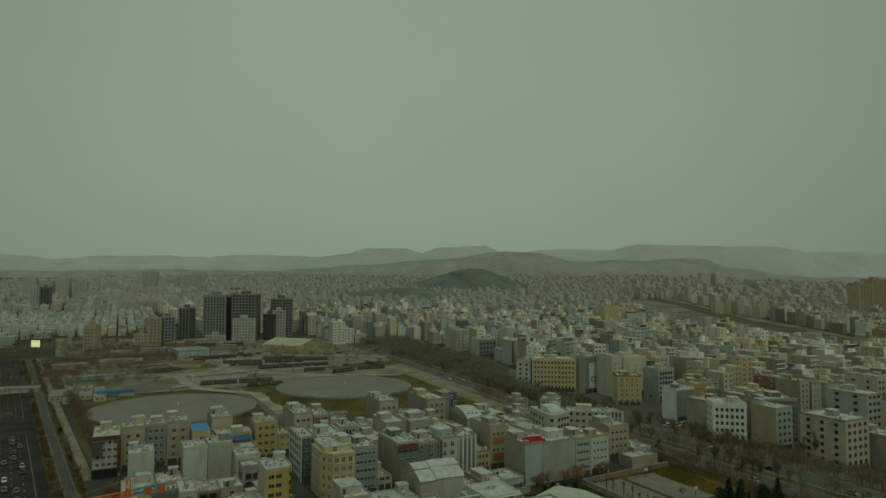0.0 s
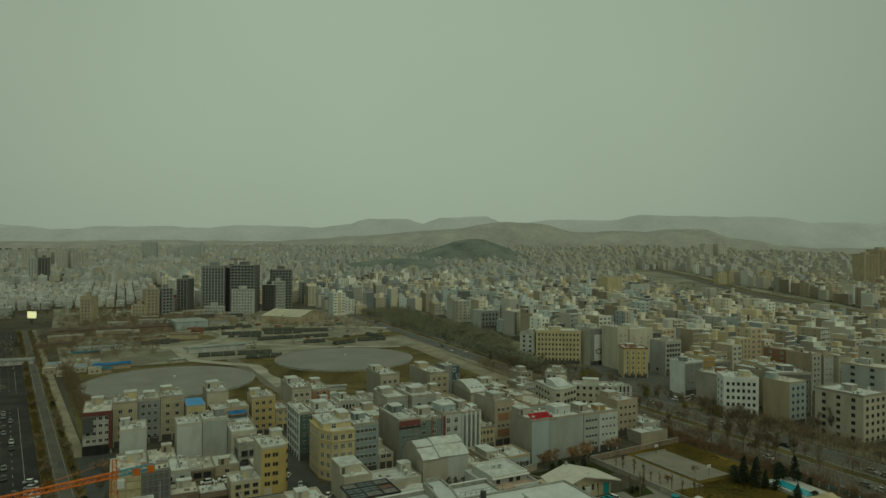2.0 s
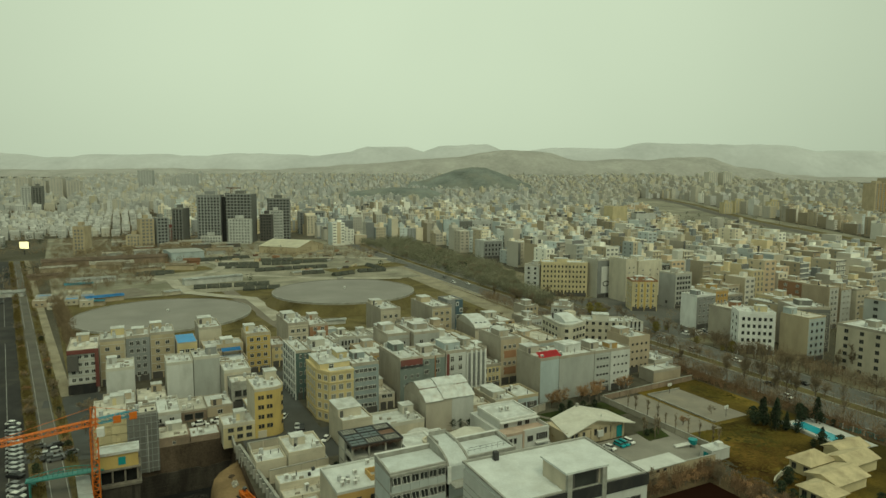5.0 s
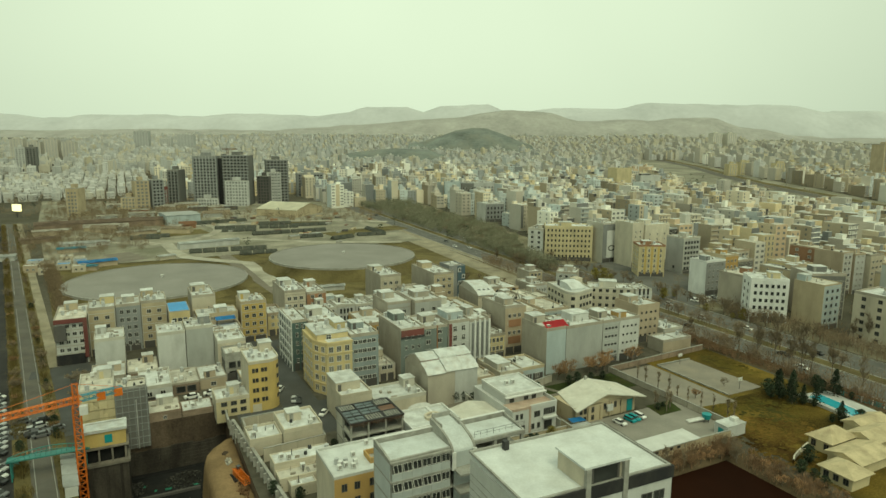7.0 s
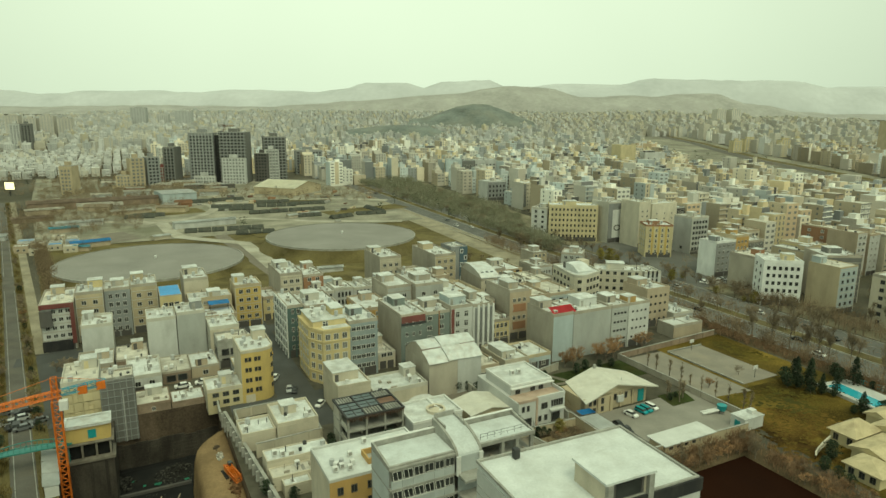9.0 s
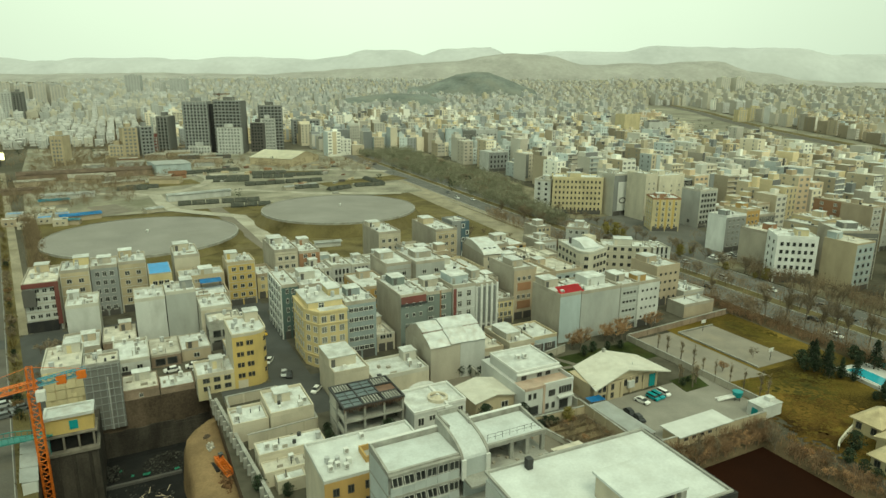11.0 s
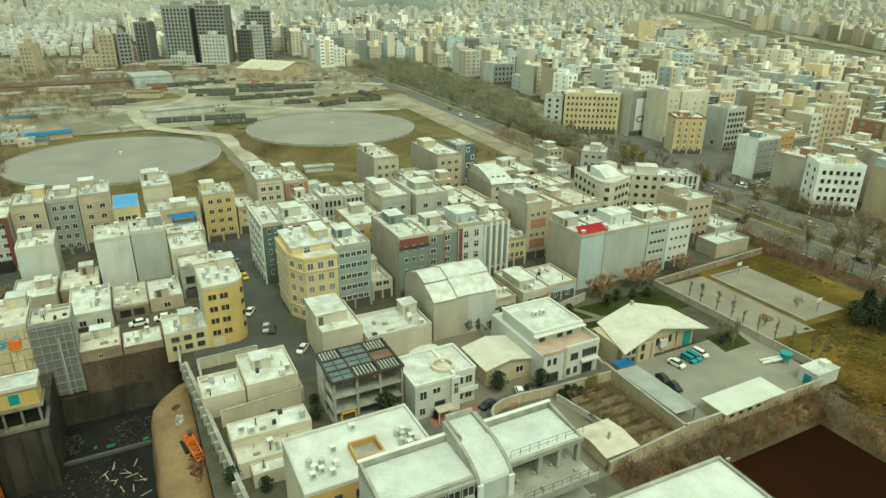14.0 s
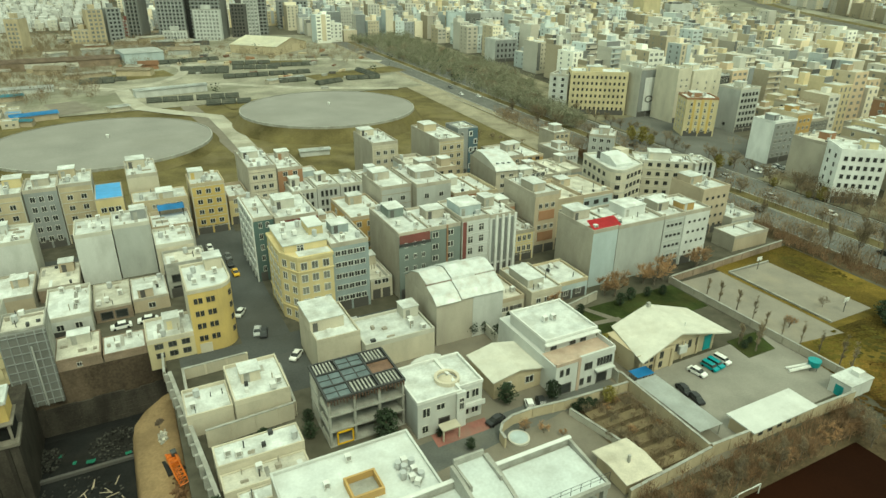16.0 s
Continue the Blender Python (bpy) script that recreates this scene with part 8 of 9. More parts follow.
# near-black face that paints the shade of the open storey behind the columns
block("lower_wall", yellow_site, PIT_FLOOR, -5.0, 3.8, -2.6, 1.6, 0.6, 4.1, "near-black wall standing for a shaded open storey")
block("upper_ledge", yellow_site, SITE_CEMENT, -5.3, 4.3, -3.9, 1.8, 4.1, 4.4)
block("wall", yellow_site, WALL["mustard"], -4.8, 3.8, -3.0, 1.6, 4.4, 7.9)
block("roof", yellow_site, ROOF_METAL, -5.1, 4.1, -3.4, 1.9, 7.9, 8.3)
rim_walls("parapet", yellow_site, ROOF_METAL, -5.1, 4.1, -3.4, 1.9, 8.3, 0.35, 0.5)
block("sign", yellow_site, TARP_TEAL, -0.6, 1.0, -3.08, -2.98, 5.1, 7.1, "teal square sign")
maze = special("plaster_front", -9.1, 175.9, "cream plaster front with raised square panels", "wall")
for j in range(4):
    for k in range(4):
        x, z = -4.0 + j * 2.1, 1.4 + k * 2.35
        if (j + k) % 3:
            block("plaster_panel", maze, WALL["butter"], x, x + 1.9, -0.16, 0, z, z + 2.1)
        else:
            block("plaster_panel", maze, WALL["butter"], x, x + 0.85, -0.16, 0, z, z + 2.1)
            block("plaster_panel", maze, WALL["butter"], x + 1.0, x + 1.9, -0.16, 0, z, z + 1.0)
braced = special("braced_wall", -1.4, 175.6, "grey-green retaining wall with a grid of beams", "retaining wall")
block("panel", braced, WALL["slate"], -3.9, 3.9, -0.3, 0.5, -6.0, 10.5)
for k in range(6):
    block("upright", braced, WALL["grey"], -3.8 + k * 1.45, -3.62 + k * 1.45, -0.5, -0.3, -6, 10.5)
for k in range(9):
    block("rail", braced, WALL["grey"], -3.9, 3.9, -0.46, -0.3, -5 + k * 1.85, -4.84 + k * 1.85)
block("prop", braced, WALL["pale"], 0.9, 1.2, -0.75, -0.46, -6, 7.5)
for k in range(3):
    cabin = special("site_cabin", -15.0 + k * 0.55, 157.6 - k * 5.5, "white-roofed site cabin beside the excavation", "cabin", 0, 6)
    block("wall", cabin, WALL["white"], -1.2, 1.2, -2.6, 2.5, 0, 2.4)
    bm = bmesh.new()
    quad(bm, [(-1.5, -2.7, 2.95), (1.5, -2.7, 2.5), (1.5, 2.65, 2.5), (-1.5, 2.65, 2.95)])
    bmesh.ops.solidify(bm, geom=bm.faces[:], thickness=0.12)
    part("roof", bm, ROOF_CLEAN, cabin)
    for y in (-1.2, 1.2):
        window_at(cabin, 1.2, y, 1.5, 1.2, 1.0, 90)

fence = thing("pit_wall_line", uv(23.4, 145, 0, 95), "pale concrete wall with buttresses along the excavation", "wall")
block("panel", fence, CONCRETE, -36, 18, -0.2, 0.2, -1, 2.4)
block("coping", fence, CONCRETE, -36, 18, -0.35, 0.35, 2.4, 2.65)
for k in range(20):
    block("buttress", fence, CONCRETE, -35.5 + k * 2.8, -35 + k * 2.8, 0.2, 1.0, -1.5, 2.3)
wall_run("pit_side_wall", 20.9, 164, 21.4, 176, 2.0, CEMENT, "stained wall above the excavation")
wall_run("yard_wall", 24, 163, 36, 163.4, 2.4, WALL["cream"], "cream yard wall at the street")
wall_run("yard_wall", 24, 155, 24.2, 163, 2.4, WALL["cream"], "cream yard wall beside the excavation")
wall_run("yard_wall", 40.6, 143, 41, 156, 3.0, WALL["cream"], "cream rendered wall round a garden")
wall_run("yard_wall", 25.4, 141.5, 40.2, 142.4, 3.4, WALL["cream"], "cream rendered wall round a garden")
DEBRIS = random.Random(3)
for k in range(16):
    m = uv(DEBRIS.uniform(4, 12), DEBRIS.uniform(146, 158), FLOOR_Z + 0.01 + 0.004 * k, DEBRIS.uniform(0, 180))
    ob = tagged(new("plank"), "pale scaffold plank lying on the pit floor", "plank", "planks in the pit")
    ob.matrix_basis = m
    part("board", mesh_of("plank", (lambda b: (box(b, -1.1, 1.1, -0.09, 0.09, 0, 0.06), b)[1])(bmesh.new()), WALL["tan"]), None, ob)
beam = special("ground_beam", 1, 162, "grey concrete foundation strip on the pit floor", "foundation", FLOOR_Z)
block("strip", beam, WALL["dark"], -12, 12, -0.35, 0.35, 0.02, 0.74)

RUBBLE = random.Random(8)
verts, faces = [], []
for k in range(1500):
    heap = RUBBLE.choice(((-7, 146, 4), (-3, 168, 4), (6, 140, 6), (10, 168, 5), (-9, 130, 4), (2, 152, 9)))
    a, q = RUBBLE.uniform(0, 6.3), heap[2] * math.sqrt(RUBBLE.random())
    m = uv(heap[0] + math.cos(a) * q, heap[1] + math.sin(a) * q, FLOOR_Z + max(0, 1.1 - q * 0.22) * RUBBLE.random(), RUBBLE.uniform(0, 90))
    w, d, h = RUBBLE.uniform(0.06, 0.32), RUBBLE.uniform(0.06, 0.25), RUBBLE.uniform(0.06, 0.25)
    n = len(verts)
    verts += [m @ Vector((x * w, y * d, z * h)) for z in (-0.3, 1) for x, y in ((-1, -1), (1, -0.8), (0.8, 1), (-1, 0.7))]
    faces += [(n + i, n + (i + 1) % 4, n + 4 + (i + 1) % 4, n + 4 + i) for i in range(4)] + [(n + 4, n + 5, n + 6, n + 7)]
me = bpy.data.meshes.new("rubble")
me.from_pydata(verts, [], faces)
me.materials.append(mat("broken_concrete", (0.05, 0.048, 0.043), 0.9, 0.2, 0.6, 6, 0.2, island=0.7))
tagged(new("rubble", me), "heaps of broken concrete on the pit floor", "rubble", kind="stuff")


def clods(name, u, v, z, length, wide, high, count, material, label):
    """A loose heap of lumps, longer along the berm."""
    rng = random.Random(len(name) + count)
    verts, faces = [], []
    for k in range(count):
        x, y = rng.gauss(0, 0.4) * wide, rng.gauss(0, 0.4) * length
        top = high * max(0.0, 1 - (x / wide) ** 2 - (y / length) ** 2)
        m = uv(u + x, v + y, z + top * rng.random(), rng.uniform(0, 90))
        w, d, h = rng.uniform(0.12, 0.42), rng.uniform(0.12, 0.35), rng.uniform(0.1, 0.32)
        n = len(verts)
        verts += [m @ Vector((a * w, b * d, c * h)) for c, q in ((-0.8, 1.2), (1, 0.7)) for a, b in ((-q, -q), (q, -0.8 * q), (0.8 * q, q), (-q, 0.7 * q))]
        faces += [(n + i, n + (i + 1) % 4, n + 4 + (i + 1) % 4, n + 4 + i) for i in range(4)] + [(n + 4, n + 5, n + 6, n + 7)]
    me = bpy.data.meshes.new(name)
    me.from_pydata(verts, [], faces)
    me.materials.append(material)
    return tagged(new(name, me), label, "earth heap", kind="stuff")


clods("spoil_heap", 20.0, 136, -3.5, 5.0, 1.1, 1.2, 190, mat("brown_clods", (0.13, 0.075, 0.042), 0.95, 0.2, 0.6, 5, 0.3, island=0.5), "brown heap of dug earth on the berm")
clods("gravel_heap", 18.8, 151.5, -3.5, 2.6, 1.2, 0.9, 150, mat("pale_broken_stone", (0.36, 0.34, 0.29), 0.9, 0.2, 0.6, 5, 0.2, island=0.5), "pale heap of broken stone on the berm")
clods("dark_spoil", 18.6, 155.5, -3.4, 1.8, 1.3, 0.8, 80, PIT_SOIL, "dark heap of dug earth on the berm")
TARP_GREEN = mat("green_tarpaulin", (0.02, 0.16, 0.10), 0.5, 0.15, 0.6, 5, 0.1)
for u, v, w in ((5.5, 163.6, 1.5), (12.0, 163, 1.1), (0.0, 168.6, 1.3), (2.6, 165.4, 0.9)):
    ob = thing("tarpaulin", uv(u, v, FLOOR_Z + 0.75 if v < 164 else FLOOR_Z + 0.03, u * 31), "crumpled green tarpaulin on the excavation works", "tarpaulin", "tarpaulins in the pit")
    bm = bmesh.new()
    grid = [[bm.verts.new((w * (i / 5 - 0.5) * (1 + 0.2 * noise.noise((j, u, 0))), w * 0.7 * (j / 5 - 0.5), 0.02 + 0.22 * abs(noise.noise((i * 0.9 + u, j * 0.9, 1))))) for j in range(6)] for i in range(6)]
    for i in range(5):
        for j in range(5):
            bm.faces.new((grid[i][j], grid[i + 1][j], grid[i + 1][j + 1], grid[i][j + 1]))
    part("cloth", bm, TARP_GREEN, ob)

# ---- footbridge over the avenue ----
bridge = special("footbridge", -17.5, 157.5, "teal steel footbridge across the slip road", "footbridge")
TEAL = mat("teal_paint", (0.05, 0.22, 0.20), 0.5, 0.12, 0.8, 6, 0.1)
block("deck", bridge, TEAL, -9, 7, -1.1, 1.1, 4.6, 4.9)
for s in (-1.1, 1.1):
    bm = bmesh.new()
    for k in range(16):
        tube(bm, (-9 + k, s, 4.9 + 1.3 * math.sin(k / 16 * math.pi)), (-8 + k, s, 4.9 + 1.3 * math.sin((k + 1) / 16 * math.pi)), 0.1, 0.1, 5)
        tube(bm, (-8.5 + k, s, 4.8), (-8.5 + k, s, 4.9 + 1.3 * math.sin((k + 0.5) / 16 * math.pi)), 0.05, 0.05, 4)
    part("railing", bm, TEAL, bridge)
for x in (-8.2, 6.2):
    for s in (-0.8, 0.8):
        bm = bmesh.new()
        tube(bm, (x, s, -0.3), (x, s, 4.6), 0.16, 0.16, 8)
        part("post", bm, TEAL, bridge)
    for k in range(16):
        block("tread", bridge, TEAL, x - 0.7, x + 0.7, 1.2 + k * 0.36, 1.56 + k * 0.36, 4.4 - k * 0.29, 4.48 - k * 0.29)


# ---- lane lines ----
LINE_PAINT = mat("worn_line_paint", (0.30, 0.30, 0.28), 0.8, 0.2, 0.4, 5, 0.0)


def markings(name, rows, label):
    verts, faces = [], []
    for u0, v0, u1, v1, dash, gap in rows:
        a, b = Vector((u0, v0, 0)), Vector((u1, v1, 0))
        way = (b - a).normalized()
        side = Vector((-way.y, way.x, 0)) * 0.09
        s = 0.0
        while s + dash < (b - a).length:
            n = len(verts)
            for p in (a + way * s + side, a + way * s - side, a + way * (s + dash) - side, a + way * (s + dash) + side):
                q = TURN_M @ p
                verts.append((q.x, q.y, ground_height(q.x, q.y) + 0.135))
            faces.append((n, n + 1, n + 2, n + 3))
            s += dash + gap
    me = bpy.data.meshes.new(name)
    me.from_pydata(verts, [], faces)
    me.materials.append(LINE_PAINT)
    return tagged(new(name, me), label, "road marking", kind="stuff")


markings("lane_lines", [(a + 20 * 0.024, 40, a + 640 * 0.0242, 640, d, g) for a, d, g in ((193.9, 20, 0.2), (197.9, 3, 6), (201.9, 3, 6), (206.2, 20, 0.2), (212.9, 20, 0.2), (217.2, 3, 6), (222, 3, 6), (227.0, 20, 0.2))], "white lane lines on the boulevard")
markings("avenue_lines", [(*AVENUE(70, o), *AVENUE(630, o), d, g) for o, d, g in ((-7.4, 20, 0.2), (-10.6, 3, 6), (-14.2, 3, 6), (-17.8, 3, 6), (-23.4, 20, 0.2), (0.8, 20, 0.2), (4.4, 20, 0.2))], "white lane lines on the avenue")

GARDEN = random.Random(4)
spots = []
for k in range(120):
    p = TURN_M @ Vector((GARDEN.uniform(87.6, 98), GARDEN.uniform(103.5, 121.4), 0))
    spots.append((p.x, p.y))
woods("garden_shrubs", spots, BROWN_TWIG, "brown winter shrubs in the garden beds", 1.4, 36, 0.14)


# ---- yard beyond the reservoirs ----
def placed(name, x, y, label, category, rz=0.0, group=""):
    return thing(name, pose(x, y, ground_height(x, y), 0, 0, rz), label, category, group)


def stack(x0, y0, x1, y1, w, h, material, label):
    length = math.hypot(x1 - x0, y1 - y0)
    ob = placed("pipe_stack", (x0 + x1) / 2, (y0 + y1) / 2, label, "stack", math.degrees(math.atan2(y1 - y0, x1 - x0)), "stacks in the yard")
    n = max(3, int(length / 7))
    for k in range(n):
        a, b = -length / 2 + k * length / n, -length / 2 + (k + 0.94) * length / n
        bm = bmesh.new()
        outline = [(-w / 2, -0.3)]
        for q in range(19):
            s = q / 18
            outline.append(((s - 0.5) * w, h * (0.35 + 0.65 * math.sin(s * math.pi)) - 0.35 * abs(math.sin(s * math.pi * 6))))
        outline.append((w / 2, -0.3))
        rows = [[bm.verts.new((x, y, z)) for y, z in outline] for x in (a, b)]
        for q in range(len(outline) - 1):
            bm.faces.new((rows[0][q], rows[1][q], rows[1][q + 1], rows[0][q + 1]))
        bm.faces.new(rows[0])
        bm.faces.new(rows[1][::-1])
        bmesh.ops.recalc_face_normals(bm, faces=bm.faces)
        part("pipe_layer", bm, material, ob)
    return ob


for x0, y0, x1, y1 in ((-166, 407, -143, 416), (-142, 416.4, -120, 425), (-132, 404, -109, 411), (-186, 510, -154, 517.5), (-152, 518, -121, 525), (-147, 482, -121, 495), (-120, 495.5, -95, 508), (-66, 482, -45, 490), (-63, 518, -47, 493), (-82, 463, -69, 477),
                       (-212, 535, -176, 561), (-176, 498, -150, 504), (-229, 457, -210, 464), (-226, 464, -206, 472), (-158, 536, -132, 546), (-128, 530, -100, 541), (-108, 470, -92, 478)):
    stack(x0, y0, x1, y1, 5.5, 3.0, PIPE, "long stack of dark pipes on sand")


def shed(x0, x1, y0, y1, eave, ridge, wall, roof, label, rz=0.0):
    ob = placed("shed", (x0 + x1) / 2, (y0 + y1) / 2, label, "shed", rz)
    w, d = x1 - x0, y1 - y0
    block("wall", ob, wall, -w / 2, w / 2, -d / 2, d / 2, -1, eave)
    bm = bmesh.new()
    a, b = w / 2 + 0.6, d / 2 + 0.6
    v = [bm.verts.new(p) for p in ((-a, -b, eave), (a, -b, eave), (-a, 0, ridge), (a, 0, ridge), (-a, b, eave), (a, b, eave))]
    bm.faces.new((v[0], v[1], v[3], v[2]))
    bm.faces.new((v[2], v[3], v[5], v[4]))
    bmesh.ops.solidify(bm, geom=bm.faces[:], thickness=0.3)
    part("roof", bm, roof, ob)
    bm = bmesh.new()
    for s in (-1, 1):
        quad(bm, [(s * w / 2, -d / 2, eave), (s * w / 2, d / 2, eave), (s * w / 2, 0, ridge - 0.3)])
    part("gable", bm, wall, ob)
    return ob


s = shed(-171, -127, 589, 635, 6.4, 11.8, WALL["sand"], CREAM_SHEET, "large cream shed with a shallow roof", -20)
for k in range(6):
    block("door", s, WALL["sand"], -17 + k * 6, -14 + k * 6, -23.3, -22.9, 0, 5)
shed(-243, -216, 530, 562, 8.5, 9.3, WALL["paleblue"], ROOF_CLEAN, "flat pale-roofed workshop in the yard", 36)
shed(-257, -210, 632, 645, 4, 5, WALL["dark"], ROOF, "long dark open store with a white roof edge", 20)
shed(-182, -142, 428, 435, 4.2, 5.0, WALL["white"], ROOF_CLEAN, "long low shed with a white roof", 36)
shed(-118, -92, 472, 477, 2.2, 3.0, WALL["cream"], ROOF, "long low shed with a white roof", 45)
shed(-326, -234, 506, 520, 5.5, 7.5, OLD_BRICK, OLD_BRICK, "long red-brown brick shed in the yard", 30)
shed(-250, -222, 478, 484, 3, 4, WALL["tan"], ROOF_DULL, "low store with a dusty roof", 40)
shed(-251, -235, 404, 410, 3, 4, WALL["tan"], TARP_TEAL_PALE, "low shed under a faded teal-blue roof", 34)
shed(-178, -168, 385, 391, 2.4, 3.0, WALL["cream"], ROOF, "small white-roofed shed beside a track", 48)
shed(-214, -194, 362, 370, 3, 4, WALL["tan"], TARP_BLUE, "low shed under a bright blue roof", 40)
shed(-206, -198, 352, 357, 2.6, 3.4, WALL["tan"], TARP_TEAL_PALE, "low shed under a faded teal-blue roof", 14)
shed(-262, -232, 425, 434, 3, 4, WALL["white"], ROOF, "low white-roofed shed among bare trees", 30)
shed(-300, -275, 440, 450, 3, 4, OLD_BRICK, OLD_BRICK, "low brown brick shed with a dusty roof", 38)
shed(-290, -262, 372, 382, 3, 4, WALL["white"], ROOF, "low white-roofed shed among bare trees", 25)
shed(-310, -285, 470, 480, 4, 5, WALL["tan"], ROOF_DULL, "low tan store with a dusty roof", 38)
shed(-62, -50, 310, 314, 2.4, 2.9, WALL["white"], ROOF, "pale container cabin on grass", 20)
STREWN = random.Random(19)
for k in range(150):
    x, y = STREWN.uniform(-300, -60), STREWN.uniform(395, 620)
    if 0.55 * x + y < 395 or y > 640 + 0.2 * x:
        continue
    rz = STREWN.uniform(0, 90)
    w, d, h = STREWN.uniform(2, 7), STREWN.uniform(1.5, 3), STREWN.uniform(1, 2.4)
    bm = bmesh.new()
    box(bm, -w / 2, w / 2, -d / 2, d / 2, -0.3, h)
    bmesh.ops.bevel(bm, geom=bm.edges[:], offset=0.08, segments=1, affect="EDGES")
    lids = [f for f in bm.faces if f.normal.z > 0.9]
    bmesh.ops.inset_individual(bm, faces=lids, thickness=0.2, depth=-0.12)
    ob = new("crate", mesh_of("crate", bm, STREWN.choice((WALL["tan"], WALL["dark"], WALL["sand"], STEEL, CONCRETE, WALL["brick"]))))
    ob.matrix_basis = pose(x, y, ground_height(x, y), 0, 0, rz)
    tagged(ob, "stacked material crate in the yard", "crate", "crates in the yard")
wall_run("boulevard_wall", 193.6, 262, 207.6, 640, 2.2, WALL["sand"], "long sand-coloured wall beside the boulevard", 0.3, False)


# ---- towers ----
def tower(x, y, w, d, h, wall, label, cols, strips, rz=0.0, glass=None, raw=None):
    """A block of flats; raw adds the bare floor edges and column stubs of a shell still going up."""
    ob = placed("tower_block", x, y, label, "tower block", rz)
    block("wall", ob, wall, -w / 2, w / 2, -d / 2, d / 2, -3, h)
    block("roof", ob, CONCRETE, -w / 2 + 0.4, w / 2 - 0.4, -d / 2 + 0.4, d / 2 - 0.4, h, h + 0.5)
    block("lift_house", ob, wall, -w * 0.2, w * 0.15, -d * 0.2, d * 0.2, h + 0.5, h + 4)
    n = int(h / 3.3)
    for i in range(cols):
        cx = (i + 0.5) / cols * (w - 2) - (w - 2) / 2
        if strips:
            block("pier", ob, strips, cx + (w - 2) / cols * 0.36, cx + (w - 2) / cols * 0.5, -d / 2 - 0.5, -d / 2, 0, h)
        half = (w - 2) / cols * 0.28
        bm = bmesh.new()
        zs = [z for k in range(n) for z in (1.2 + k * 3.3, 3.1 + k * 3.3)]
        rows = [[bm.verts.new((cx + q, -d / 2 - 0.12, z)) for q in (-half, half)] for z in zs]
        panes = []
        for k in range(len(zs) - 1):
            f = bm.faces.new((rows[k][0], rows[k][1], rows[k + 1][1], rows[k + 1][0]))
            if k % 2 == 0:
                panes.append(f)
        bmesh.ops.inset_individual(bm, faces=panes, thickness=0.1, depth=-0.1)
        for f in panes:
            f.material_index = 1
        part("window_column", bm, [wall, glass or GLASS], ob)
    if raw:
        for k in range(1, n + 1):
            block("floor_edge", ob, raw, -w / 2 - 0.25, w / 2 + 0.25, -d / 2 - 0.4, -d / 2 + 0.3, k * 3.3 - 0.45, k * 3.3 + 0.55)
        for k in range(5):
            x = (k / 4 - 0.5) * (w - 1)
            block("column_stub", ob, CONCRETE, x - 0.3, x + 0.3, -d / 2 + 0.2, -d / 2 + 0.8, h, h + 1.6 + 1.4 * (k % 2))
    return ob


tower(-256, 688, 25, 22, 52, WALL["grey"], "grey unfinished tower block with pale vertical piers", 7, WALL["pale"], 8, raw=WALL["grey"])
tower(-252, 676, 22, 5, 8, WALL["white"], "pale base of an unfinished tower", 7, None, 8, glass=MID_GLASS)
# solid black block added to paint the dark gap between the two towers
tower(-239, 694, 10, 18, 50, WALL["black"], "black block filling the dark gap between unfinished towers", 2, None, 4)
tower(-222, 688, 27, 24, 53, WALL["slate"], "grey unfinished tower block with pale vertical piers", 7, WALL["grey"], 3, raw=WALL["grey"])
tower(-219, 672, 24, 6, 27, WALL["white"], "pale lower wing of a tower", 7, None, 3, glass=MID_GLASS)
tower(-284, 674, 12, 20, 38, WALL["slate"], "slim grey tower block with pale piers", 3, WALL["grey"], 3)
tower(-198, 704, 14, 20, 30, WALL["dark"], "dark grey wing beside a tower", 4, None, 3)
tower(-190, 722, 24, 20, 47, WALL["slate"], "dark grey tower block with pale piers", 6, WALL["grey"], 20, raw=WALL["grey"])
tower(-189, 706, 15, 8, 34, WALL["white"], "pale grey tower block with dark windows", 4, WALL["grey"], 20, glass=MID_GLASS)
tower(-166, 786, 32, 16, 28, WALL["grey"], "grey apartment slab with rows of windows", 8, None, 20)
crane2 = placed("far_crane", -241, 712, "thin crane standing behind the towers", "crane", 10)
bm = bmesh.new()
lattice(bm, (0, 0, 0), (0, 0, 60), 0.9, 3.0, 0.16)
part("mast", bm, STEEL, crane2)
bm = bmesh.new()
lattice(bm, (-6, 0, 59), (10, 3, 59), 0.7, 2.6, 0.14)
part("jib", bm, STEEL, crane2)
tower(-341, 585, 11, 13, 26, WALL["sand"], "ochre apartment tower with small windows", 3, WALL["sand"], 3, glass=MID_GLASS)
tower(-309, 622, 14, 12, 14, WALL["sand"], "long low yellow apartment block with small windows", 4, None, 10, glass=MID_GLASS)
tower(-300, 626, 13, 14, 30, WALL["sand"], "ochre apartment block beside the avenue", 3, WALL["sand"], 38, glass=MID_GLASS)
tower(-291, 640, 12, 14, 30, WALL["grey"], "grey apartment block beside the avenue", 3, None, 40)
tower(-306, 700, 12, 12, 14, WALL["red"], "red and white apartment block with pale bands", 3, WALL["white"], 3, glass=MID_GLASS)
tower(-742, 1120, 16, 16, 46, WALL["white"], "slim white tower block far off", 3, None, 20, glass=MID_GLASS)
tower(-724, 1122, 16, 16, 46, WALL["slate"], "slim dark tower block far off", 3, None, 20)
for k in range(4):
    tower(-985 + k * 40, 1480, 28, 20, 50 - 6 * (k % 2), HAZED_WALLS[4], "distant beige tower block in a row", 4, None, 10, glass=HAZED_GLASS)
